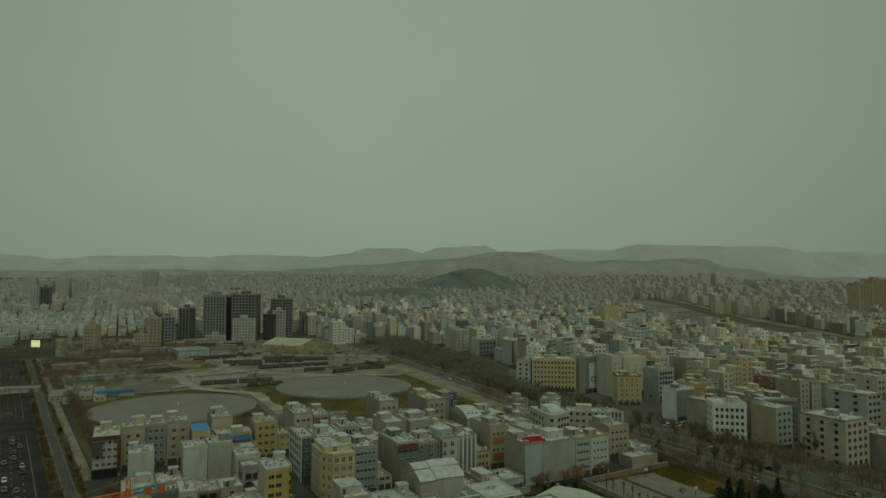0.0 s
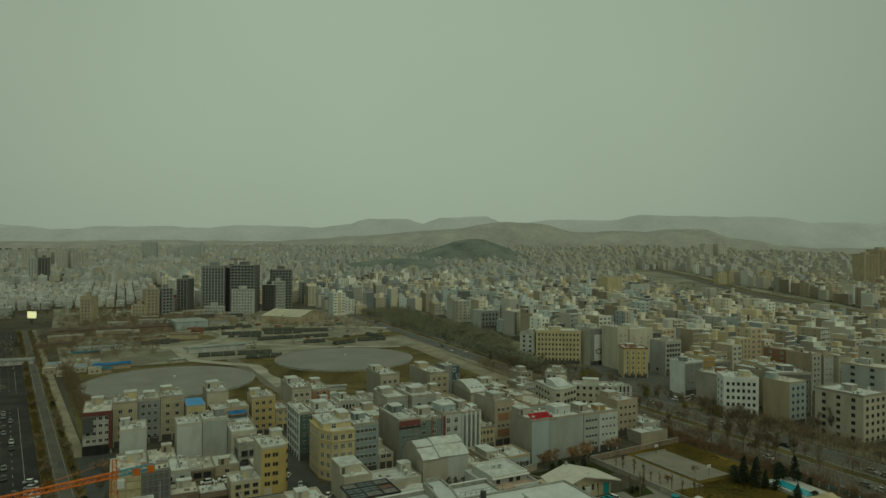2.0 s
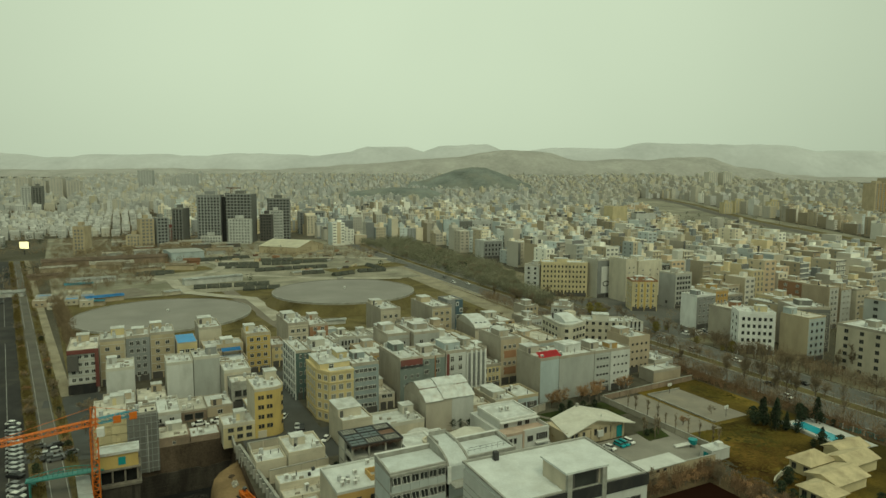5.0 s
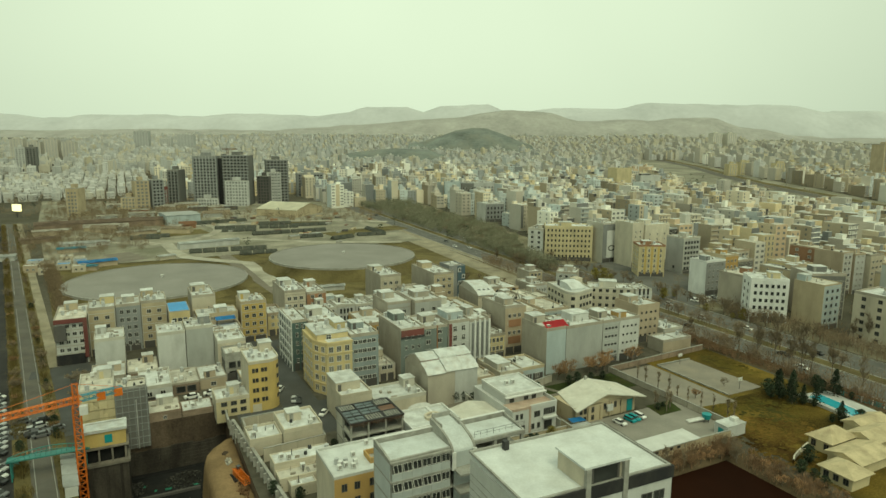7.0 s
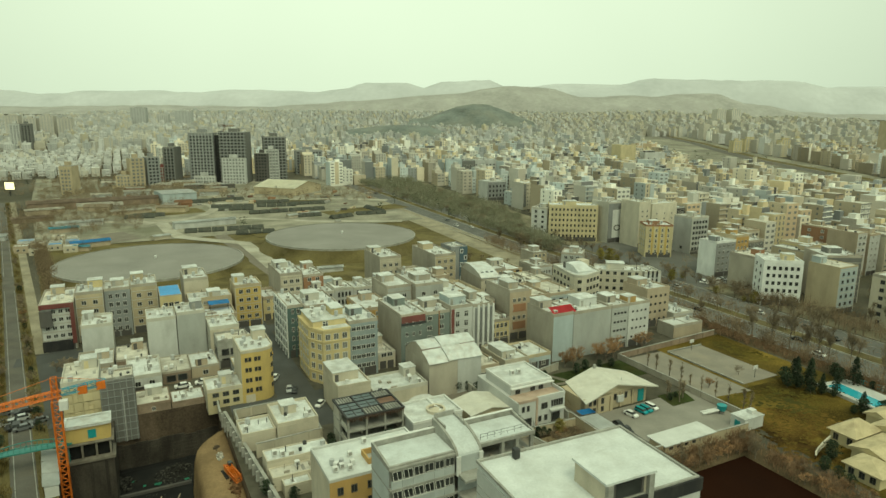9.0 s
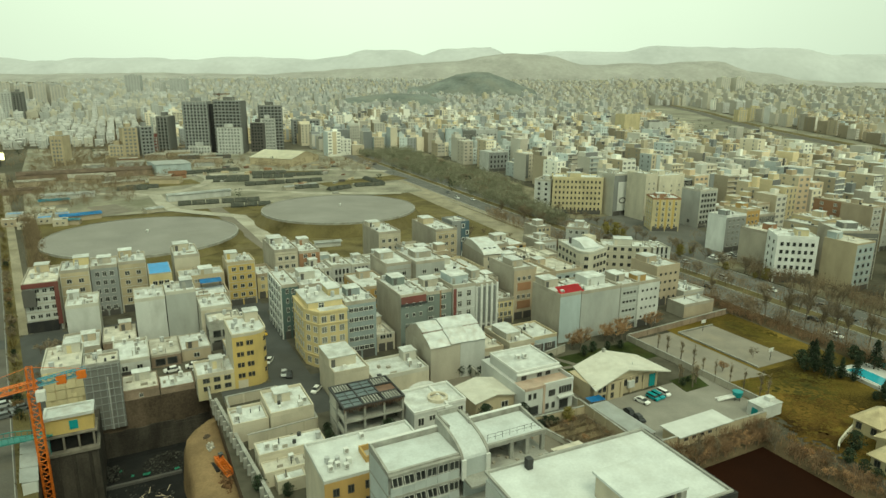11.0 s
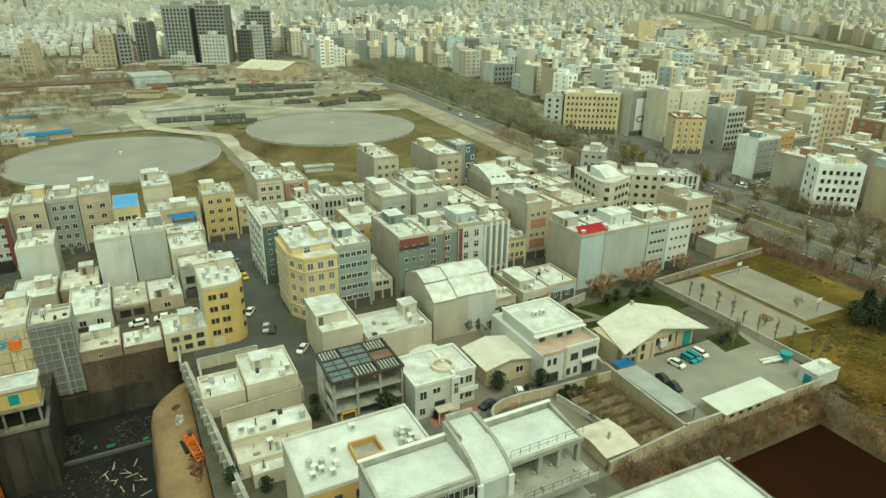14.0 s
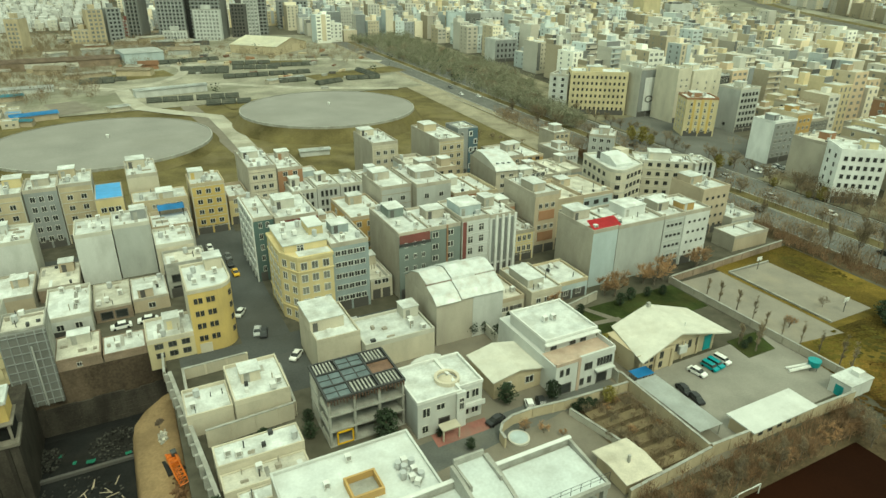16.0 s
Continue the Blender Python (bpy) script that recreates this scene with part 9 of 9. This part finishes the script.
tower(-838, 1780, 40, 20, 64, HAZED_WALLS[7], "distant grey slab tower with rows of windows", 5, None, 5, glass=HAZED_GLASS)
tower(-780, 1800, 30, 20, 46, HAZED_WALLS[2], "distant grey slab tower with rows of windows", 5, None, 5, glass=HAZED_GLASS)
tower(-715, 1780, 44, 20, 54, HAZED_WALLS[7], "distant grey slab tower with rows of windows", 5, None, 5, glass=HAZED_GLASS)
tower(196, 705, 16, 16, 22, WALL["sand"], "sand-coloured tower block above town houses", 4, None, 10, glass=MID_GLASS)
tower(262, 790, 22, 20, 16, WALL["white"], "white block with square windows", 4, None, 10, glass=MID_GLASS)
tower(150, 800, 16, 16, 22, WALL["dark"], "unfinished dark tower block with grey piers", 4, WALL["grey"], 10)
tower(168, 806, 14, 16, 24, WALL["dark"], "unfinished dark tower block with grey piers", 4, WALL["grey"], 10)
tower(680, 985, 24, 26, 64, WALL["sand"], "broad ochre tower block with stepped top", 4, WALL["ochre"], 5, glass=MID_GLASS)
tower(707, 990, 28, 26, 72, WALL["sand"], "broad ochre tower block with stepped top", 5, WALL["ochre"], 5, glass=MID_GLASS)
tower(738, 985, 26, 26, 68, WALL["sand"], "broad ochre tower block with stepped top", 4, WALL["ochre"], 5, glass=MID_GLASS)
for k in range(7):
    tower(536 + k * 27 + (k % 2) * 6, 1186 + (k % 3) * 26, 17, 16, 22 + 2 * (k % 2), WALL["butter"], "pale ochre apartment block above the highway", 3, None, 5, glass=HAZED_GLASS)
for k in range(9):
    tower(636 + k * 22, 1540 + k * 12 + (k % 2) * 30, 16, 14, 24, FAR_WALLS[3], "pale apartment block above the highway", 3, None, 5, glass=HAZED_GLASS)
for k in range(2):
    tower(872 + k * 46, 2060, 32, 26, 64, HAZED_WALLS[0], "distant ochre tower block near the hills", 4, None, 15, glass=HAZED_GLASS)
bill = placed("billboard", -388, 572, "bright lit advertising screen on a post", "billboard", -10)
bm = bmesh.new()
tube(bm, (0, 0, -2), (0, 0, 6), 0.4, 0.4, 8)
part("post", bm, STEEL_DARK, bill)
block("case", bill, STEEL_DARK, -5.2, 5.2, 0, 0.8, 5.4, 12.6)
LIT = bpy.data.materials.new("lit_screen")
LIT.use_nodes = True
LIT.node_tree.nodes["Principled BSDF"].inputs["Emission Color"].default_value = (1.0, 0.85, 0.45, 1)
LIT.node_tree.nodes["Principled BSDF"].inputs["Emission Strength"].default_value = 1.6
block("screen", bill, LIT, -4.9, 4.9, -0.06, 0, 5.8, 12.2, "glowing warm screen")


# ---- tracks, low houses and bare trees at the yard ----
def trail(name, pts, width, material, label, z=0.42):
    bm = bmesh.new()
    pts = [Vector(p) for p in pts]
    rows = []
    for k, p in enumerate(pts):
        way = (pts[min(k + 1, len(pts) - 1)] - pts[max(k - 1, 0)]).normalized()
        side = Vector((-way.y, way.x)) * width / 2
        rows.append([bm.verts.new((q.x, q.y, ground_height(q.x, q.y) + z)) for q in (p + side, p - side)])
    for a, b in zip(rows, rows[1:]):
        bm.faces.new((a[0], a[1], b[1], b[0]))
    return tagged(new(name, mesh_of(name, bm, material)), label, "path", kind="structure")


TRACK = mat("pale_dust_track", (0.38, 0.36, 0.30), 0.95, 0.15, 0.1, 1.5, 0.2, dirt=(0.20, 0.18, 0.13), dirt_amount=0.6)
trail("yard_track", [(-204 + 26 * math.sin(k * math.tau / 24) * 0.95, 485 + 44 * math.cos(k * math.tau / 24)) for k in range(25)], 7, TRACK, "pale dusty track looping round a green")
trail("yard_track", [(-195, 440), (-178, 412), (-162, 392), (-142, 384), (-118, 376), (-100, 345), (-85, 318)], 8, TRACK, "pale dusty track between reservoir and stacks")
trail("yard_track", [(-260, 452), (-230, 442), (-200, 438)], 6, TRACK, "pale dusty track among sheds", 0.44)
trail("yard_track", [(-185, 450), (-140, 462), (-90, 452), (-30, 455)], 7, TRACK, "pale dusty track behind pipe stacks", 0.46)
trail("yard_track", [(-190, 530), (-140, 560), (-95, 568), (-50, 560)], 9, TRACK, "pale dusty track before the cream shed", 0.46)
trail("grey_court", [(-212, 403), (-190, 381)], 16, PAVING, "grey paved court among sheds", 0.40)
trail("yard_green", [(-222, 475), (-190, 500)], 26, GRASS_GREEN, "winter grass inside the track loop", 0.38)
trail("yard_green", [(-120, 400), (-75, 430)], 18, GRASS_GREEN, "winter grass between pipe stacks", 0.38)
trail("yard_green", [(-165, 545), (-110, 552)], 16, GRASS_GREEN, "winter grass before the cream shed", 0.38)
trail("yard_green", [(-90, 485), (-35, 530)], 22, GRASS_GREEN, "winter grass beside pipe stacks", 0.38)
LOW = random.Random(52)
for u in range(-52, -20, 8):
    for v in range(404, 442, 9):
        p = TURN_M @ Vector((u, v, 0))
        if LOW.random() < 0.62 and math.hypot(u - 14, v - 350) > 58:
            w, d, h = LOW.uniform(5, 8), LOW.uniform(5, 8), LOW.choice((2.8, 3.0, 3.4, 4.4))
            key, word = LOW.choice((("white", "white"), ("cream", "cream"), ("white", "white"), ("tan", "tan"), ("pale", "pale grey")))
            house(u, u + w, v, v + d, h, key, f"low {word} house among bare trees", front=(2, 1), base=1.7, size=(1.2, 1.2), side=WALL[key], roof=LOW.choice((ROOF, ROOF, ROOF_DULL, TARP_BLUE)), hut=None, clutter=0, ground_floor=False, z=ground_height(p.x, p.y), group="low houses by the yard")
for k in range(26):
    x, y = LOW.uniform(-350, -215), LOW.uniform(470, 700)
    w = LOW.uniform(10, 26)
    shed(x, x + w, y, y + LOW.uniform(6, 10), LOW.uniform(3, 5), LOW.uniform(5.2, 6.2), LOW.choice((WALL["tan"], WALL["brick"], WALL["sand"], WALL["pale"])), LOW.choice((ROOF_DULL, ROOF_DULL, WALL["brick"], PALE_SHEET, WALL["tan"])), "low workshop shed among bare brown trees", LOW.uniform(0, 40))
spots = []
for k in range(950):
    u, v = LOW.uniform(-62, 62), LOW.uniform(455, 800)
    p = TURN_M @ Vector((u, v, 0))
    if not (u > 14 and v < 600):
        spots.append((p.x, p.y))
for k in range(260):
    v = LOW.uniform(262, 420)
    p = TURN_M @ Vector((AVENUE(v, 17)[0] + LOW.uniform(-1.5, 3), v, 0))
    spots.append((p.x, p.y))
for k in range(500):
    spots.append((LOW.uniform(-720, -330), LOW.uniform(740, 830)))
woods("yard_wood", spots, YARD_TWIG, "bare brown trees round the workshops", 5.0, 48, 0.34)
HEDGE_TWIG = mat("dark_olive_twigs", (0.15, 0.115, 0.045), 0.95, 0.25, 0.5, 4, 0.0, island=0.5)
woods("avenue_hedge", [((TURN_M @ Vector((AVENUE(v, o)[0] + LOW.uniform(-1.0, 1.0), v, 0))).to_2d()) for v, o in ((LOW.uniform(110, 620), LOW.choice((-1.6, -1.6, -1.6, -1.6, 6.3))) for k in range(800))], HEDGE_TWIG, "bare dark hedge along the avenue", 2.2, 44, 0.22)


# ---- the town farther off ----
RNG = random.Random(11)
STYLE = random.Random(12)


def far_buildings(name, plots, label, pale=False):
    """Many small blocks with windows and roofs, all in one mesh."""
    verts, faces, mats = [], [], []

    def face(points, index):
        n = len(verts)
        verts.extend(points)
        faces.append(tuple(range(n, n + len(points))))
        mats.append(index)

    for cx, cy, rz, w, d, h, col, near in plots:
        c, s = math.cos(rz), math.sin(rz)
        g = ground_height(cx, cy) - 0.5

        def at(x, y, z):
            return (cx + c * x - s * y, cy + s * x + c * y, g + z)

        def body(x0, x1, y0, y1, z0, z1, walls_of, top):
            cs = [(x0, y0), (x1, y0), (x1, y1), (x0, y1)]
            n = len(verts)
            verts.extend([at(x, y, z) for z in (z0, z1) for x, y in cs])
            for k in range(4):
                faces.append((n + k, n + (k + 1) % 4, n + 4 + (k + 1) % 4, n + 4 + k))
                mats.append(walls_of[k])
            faces.append((n + 4, n + 5, n + 6, n + 7))
            mats.append(top)

        side = STYLE.choice((2, 5, 12, 12, col, 8) if cx < 240 and cy > 400 else (12, 12, 12, 12, col, 5))
        top = STYLE.choice((9, 9, 10, 10, 10))
        body(-w / 2, w / 2, -d / 2, d / 2, -2, h, (col, side, side, side), side)
        # roof sheet below the parapet rim, in one or two strips
        cut = STYLE.uniform(-0.2, 0.3) * w if STYLE.random() < 0.4 else 0.47 * w
        face([at(x, y, h + 0.05) for x, y in ((-0.47 * w, -0.47 * d), (cut, -0.47 * d), (cut, 0.47 * d), (-0.47 * w, 0.47 * d))], top)
        if cut < 0.4 * w:
            face([at(x, y, h + 0.05) for x, y in ((cut, -0.47 * d), (0.47 * w, -0.47 * d), (0.47 * w, 0.47 * d), (cut, 0.47 * d))], 19 - top)
        kind = STYLE.random()
        if kind < 0.3:
            deep = STYLE.uniform(0.4, 0.7) * d
            body(-w / 2, STYLE.choice((0.5, 0.2)) * w, d / 2 - deep, d / 2, h, h + 2.9, (STYLE.choice((col, col, 13)), side, side, side), top)
        if kind < 0.85:
            a, b, e = RNG.uniform(-0.28, 0.28) * w, RNG.uniform(-0.2, 0.35) * d, RNG.uniform(1.4, 2.3)
            up = STYLE.uniform(2.3, 3.4) + (2.9 if kind < 0.3 else 0)
            body(a - e, a + e, b - e, b + e * STYLE.uniform(0.6, 1.3), h, h + up, (col, side, side, col), 9)
        rows = max(1, int((h - 1.5) / 3.1))
        half, tall, gap = STYLE.choice(((0.75, 0.75, 3.2), (0.5, 0.65, 2.4), (1.1, 0.7, 3.6), (0.6, 0.95, 2.9), (1.45, 0.6, 3.9)))
        cols = max(2, int(w / gap))
        look_of = STYLE.random()
        blank = look_of < 0.16
        skip = STYLE.randrange(cols) if look_of > 0.55 else -1
        if 0.55 < look_of < 0.85:
            # a strip of another finish up the front, with its own balconies
            x = (skip + 0.5) / cols * w - w / 2
            wide = 0.44 * w / cols
            tone = STYLE.choice((13, 13, 3, 3, 2, 7, 8, 11, 12))
            body(x - wide, x + wide, -d / 2 - 0.35, -d / 2 + 0.2, 2.6, h + STYLE.choice((-0.4, 0.5)), (tone, tone, tone, tone), side)
        if look_of > 0.8 and near:
            tone = STYLE.choice((3, 12, 13, 2))
            for k in range(rows):
                z = h - 0.25 - k * 3.1
                body(-w / 2, w / 2, -d / 2 - 0.5, -d / 2 + 0.1, z - 0.45, z, (tone, tone, tone, tone), tone)
        for i in range(0 if blank else cols):
            x = (i + 0.5) / cols * w - w / 2
            if i == skip:
                continue
            for k in range(rows):
                z = h - 2.0 - k * 3.1
                face([at(x + p, -d / 2 - 0.06, z + q) for p, q in ((-half, -tall), (half, -tall), (half, tall), (-half, tall))], 11)
        if RNG.random() < (0.55 if near else 0.3):
            for i in range(2):
                y = (i - 0.5) * d * 0.5
                for k in range(rows):
                    z = h - 2.0 - k * 3.1
                    face([at(-w / 2 - 0.06, y - p, z + q) for p, q in ((-0.6, -0.7), (0.6, -0.7), (0.6, 0.7), (-0.6, 0.7))], 11)
    me = bpy.data.meshes.new(name)
    me.from_pydata(verts, [], faces)
    # pale blocks take the walls and panes that carry haze in their colour
    for m in (HAZED_WALLS + [HAZED_WALLS[3], HAZED_WALLS[5], HAZED_GLASS, HAZED_WALLS[4], HAZED_WALLS[7]] if pale else FAR_WALLS + [ROOF, ROOF_DULL, MID_GLASS, FAR_SIDE, FAR_DARK]):
        me.materials.append(m)
    me.polygons.foreach_set("material_index", mats)
    me.update()
    return tagged(new(name, me), label, "buildings", kind="stuff")


def plots_in(u0, u1, v0, v1, hs, turn, keep, pitch=46, width=(8, 14)):
    out = []
    v = v0
    while v < v1:
        for side in (0, 1):
            u = u0
            while u < u1:
                w, d = RNG.uniform(*width), RNG.uniform(11, 18)
                vc = v + 9 + side * 19 + RNG.uniform(-2.6, 2.6)
                p = TURN_M @ pose(0, 0, 0, 0, 0, turn) @ Vector((u + w / 2, vc, 0))
                if keep(u + w / 2, vc, p) and RNG.random() > 0.06:
                    h = RNG.choice(hs) * RNG.uniform(0.9, 1.08) + 2.5 * noise.noise((u / 70, vc / 70, 0.5))
                    out.append((p.x, p.y, radians(TURN + turn), w - 0.3, d, h, RNG.choice((2, 3, 8, 0, 5, 3, 8, 2, 6, 1, 7, 0) if p.x < 240 and p.y > 400 else (0, 1, 2, 3, 4, 5, 0, 1, 6, 3, 7, 8, 0, 6, 1, 4, 0, 2, 6, 4)), p.y < 500))
                u += w + (0 if RNG.random() > 0.12 else 9)
        v += pitch
    return out


def in_view(p):
    return abs(p.x) < 0.80 * (p.y + 60) + 60 and p.y < 2900


HIGHWAY_LAND = mat("dull_sandy_land", (0.25, 0.238, 0.19), 0.95, 0.25, 0.02, 0.4, 0.3, dirt=(0.17, 0.165, 0.12), dirt_amount=0.8)
HIGHWAY_Y = (600, 780, 830, 920, 1030, 1200, 1440, 1700)
HIGHWAY_NEAR = (360, 345, 335, 325, 325, 350, 400, 460)
HIGHWAY_MID = (462, 470, 476, 479, 485, 510, 548, 560)
HIGHWAY_FAR = (520, 530, 538, 548, 557, 570, 608, 640)


def highway(p):
    return 560 < p.y < 1700 and np.interp(p.y, (560, 616, 656, 725, 810, 945, 1128, 1440, 1700), (361, 350, 335, 318, 315, 328, 352, 410, 470)) < p.x < np.interp(p.y, HIGHWAY_Y, HIGHWAY_FAR) + 6


def mound(p):
    return (abs(p.x - 85) < 75 and abs(p.y - 1865) < 90) or (abs(p.x + 150) < 165 and 1340 < p.y < 1610)


def estate(u, v):
    return -330 < u < 52 and v < 1230


def clear(u, v):
    return not any(a - 5 < u < b + 5 and c - 8 < v < d + 8 for a, b, c, d in FREE)


def crossing(u, v):
    """The side street that climbs from the boulevard, the junction and its car park."""
    along_it = (u - 262) * 0.682 + (v - 277) * 0.731
    across = (u - 262) * 0.731 - (v - 277) * 0.682
    return (-40 < along_it < 120 and -8 < across < 7) or (u < 272 and 224 < v < 252) or (u < 262 and 200 < v < 212)


plots = plots_in(248, 1500, -120, 640, (12, 14, 16, 18, 19, 20, 21, 22, 23, 24, 27), 0, lambda u, v, p: in_view(p) and p.y > 60 and not highway(p) and u > np.interp(v, (200, 290, 350, 400, 480, 520, 640), (252, 262, 262, 286, 294, 290, 304)) and not crossing(u, v) and clear(u, v), 50, (7.5, 12))
plots.sort(key=lambda p: math.hypot(p[0], p[1] - 20))
NEAR = 42
for x, y, rz, w, d, h, col, near in plots[:NEAR]:
    q = TURN_M.inverted() @ Vector((x, y, 0))
    plain_house(q.x - w / 2, q.x + w / 2, q.y - d / 2, q.y + d / 2, h, RNG, ground_height(x, y) - 0.3)
far_buildings("town_blocks", plots[NEAR:], "dense blocks of flat-roofed cream, tan and grey houses")
UPHILL = lambda y: float(np.interp(y, HIGHWAY_Y, HIGHWAY_FAR))
plots = plots_in(-100, 2300, 640, 3000, (10, 12, 14, 16, 18, 19, 21, 24, 28), 0, lambda u, v, p: in_view(p) and not highway(p) and not mound(p) and not estate(u, v) and not (v < 800 and u < 200), 52, (8, 14))
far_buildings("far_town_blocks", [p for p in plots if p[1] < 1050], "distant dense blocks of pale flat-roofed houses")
far_buildings("distant_town", [p for p in plots if p[1] >= 1050 and p[0] < UPHILL(p[1])], "town blocks climbing towards the hills, paled by painted haze", True)
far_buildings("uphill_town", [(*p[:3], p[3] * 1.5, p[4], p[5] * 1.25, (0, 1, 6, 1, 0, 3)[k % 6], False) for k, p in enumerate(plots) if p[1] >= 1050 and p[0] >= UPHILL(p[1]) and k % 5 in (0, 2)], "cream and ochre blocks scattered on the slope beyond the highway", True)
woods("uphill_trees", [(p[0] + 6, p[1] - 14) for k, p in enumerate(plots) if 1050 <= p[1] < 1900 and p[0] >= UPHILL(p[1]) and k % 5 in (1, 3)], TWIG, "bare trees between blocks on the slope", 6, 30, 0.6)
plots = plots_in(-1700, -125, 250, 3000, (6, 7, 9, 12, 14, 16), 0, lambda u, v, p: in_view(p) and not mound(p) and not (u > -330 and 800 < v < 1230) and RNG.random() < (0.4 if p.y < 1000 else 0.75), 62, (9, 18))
far_buildings("far_town_blocks_beyond_avenue", [p for p in plots if p[1] < 1000], "distant flat-roofed houses beyond the avenue, paled by painted haze", True)
far_buildings("distant_town_beyond_avenue", [p for p in plots if p[1] >= 1000], "distant town beyond the avenue, paled by painted haze", True)
white = []
for j in range(12):
    for i in range(34):
        q = TURN_M @ Vector((-330 + i * 11 + RNG.uniform(-1, 1), 838 + j * 31 + RNG.uniform(-2, 2), 0))
        if RNG.random() < 0.85:
            white.append((q.x, q.y, radians(TURN), 8.4, 11, RNG.choice((8, 9, 10.5)), RNG.choice((3, 3, 3, 0, 2)), False))
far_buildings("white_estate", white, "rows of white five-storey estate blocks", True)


def strip(name, pts, material, label, category, z):
    inv = TURN_M.inverted()
    return sheet(name, [(inv @ Vector((*p, 0))).to_2d() for p in pts], material, label, category, z)


for k in range(7):
    y0, y1 = HIGHWAY_Y[k], HIGHWAY_Y[k + 1]
    strip("highway_verge", [(HIGHWAY_NEAR[k], y0), (HIGHWAY_FAR[k], y0), (HIGHWAY_FAR[k + 1], y1), (HIGHWAY_NEAR[k + 1], y1)], HIGHWAY_LAND, "sandy land beside the highway", "verge", 0.35)
    strip("highway", [(HIGHWAY_MID[k], y0), (HIGHWAY_MID[k] + 22, y0), (HIGHWAY_MID[k + 1] + 22, y1), (HIGHWAY_MID[k + 1], y1)], SLIP, "wide highway cutting through the far town", "road", 0.6)
    strip("highway_median", [(HIGHWAY_MID[k] + 25, y0), (HIGHWAY_MID[k] + 40, y0), (HIGHWAY_MID[k + 1] + 40, y1), (HIGHWAY_MID[k + 1] + 25, y1)], GRASS_GREEN, "planted green strip beside the highway", "verge", 0.65)


# ---- small things on the roofs: stubs of wall, pipes, boxes, patched sheet ----
def roof_litter():
    rng = random.Random(61)
    verts, faces, mats = [], [], []

    def slab(m, x0, x1, y0, y1, z0, z1, index):
        n = len(verts)
        verts.extend([m @ Vector((x, y, z)) for z in (z0, z1) for x, y in ((x0, y0), (x1, y0), (x1, y1), (x0, y1))])
        faces.extend([(n + k, n + (k + 1) % 4, n + 4 + (k + 1) % 4, n + 4 + k) for k in range(4)] + [(n + 4, n + 5, n + 6, n + 7)])
        mats.extend([index] * 5)

    for m, w, d, h, hut in ROOFS:
        z = h + 0.12
        for k in range(rng.choice((5, 7, 9))):
            x, y = rng.uniform(-w / 2 + 0.8, w / 2 - 0.8), rng.uniform(-d / 2 + 0.8, d / 2 - 0.8)
            if hut and abs(x - hut[0]) < hut[2] / 2 + 0.6 and abs(y - hut[1]) < hut[3] / 2 + 0.6:
                continue
            kind = rng.random()
            if kind < 0.3:
                s = rng.uniform(0.06, 0.1)
                slab(m, x - s, x + s, y - s, y + s, z - 0.02, z + rng.uniform(0.6, 1.6), rng.choice((0, 1)))
            elif kind < 0.55:
                a, b = rng.uniform(0.2, 0.5), rng.uniform(0.2, 0.5)
                slab(m, x - a, x + a, y - b, y + b, z - 0.02, z + rng.uniform(0.3, 0.8), rng.choice((0, 1, 2, 0)))
            elif kind < 0.7:
                a = rng.uniform(0.5, min(2.0, w / 2 - 1.2, d / 2 - 1.2))
                x = max(-w / 2 + 0.5 + a, min(w / 2 - 0.5 - a, x))
                slab(m, x - a, x + a, y - 0.1, y + 0.1, z - 0.02, z + rng.uniform(0.3, 0.7), 0)
            else:
                a, b = rng.uniform(0.3, 0.5), rng.uniform(0.6, max(0.7, d / 3))
                y = max(-d / 2 + 0.5 + b, min(d / 2 - 0.5 - b, y)) if b < d / 2 - 0.6 else 0
                b = min(b, d / 2 - 0.6)
                slab(m, x - a, x + a, y - b, y + b, z - 0.02, z + 0.012 + 0.004 * (k % 5), rng.choice((3, 3, 4)))
    me = bpy.data.meshes.new("roof_litter")
    me.from_pydata(verts, [], faces)
    for q in (CEMENT, STEEL_DARK, WHITE_PAINT, PATCH_GREY, PATCH_WHITE):
        me.materials.append(q)
    me.polygons.foreach_set("material_index", mats)
    me.update()
    return tagged(new("roof_litter", me), "pipes, stubs of wall, boxes and patched sheet on roofs", "roof clutter", kind="stuff")


PATCH_GREY = mat("grey_patched_sheet", (0.30, 0.29, 0.26), 0.8, 0.15, 0.5, 4, 0.1, island=0.3)
PATCH_WHITE = mat("bright_patched_sheet", (0.60, 0.615, 0.605), 0.6, 0.08, 0.5, 4, 0.1, island=0.1)
roof_litter()
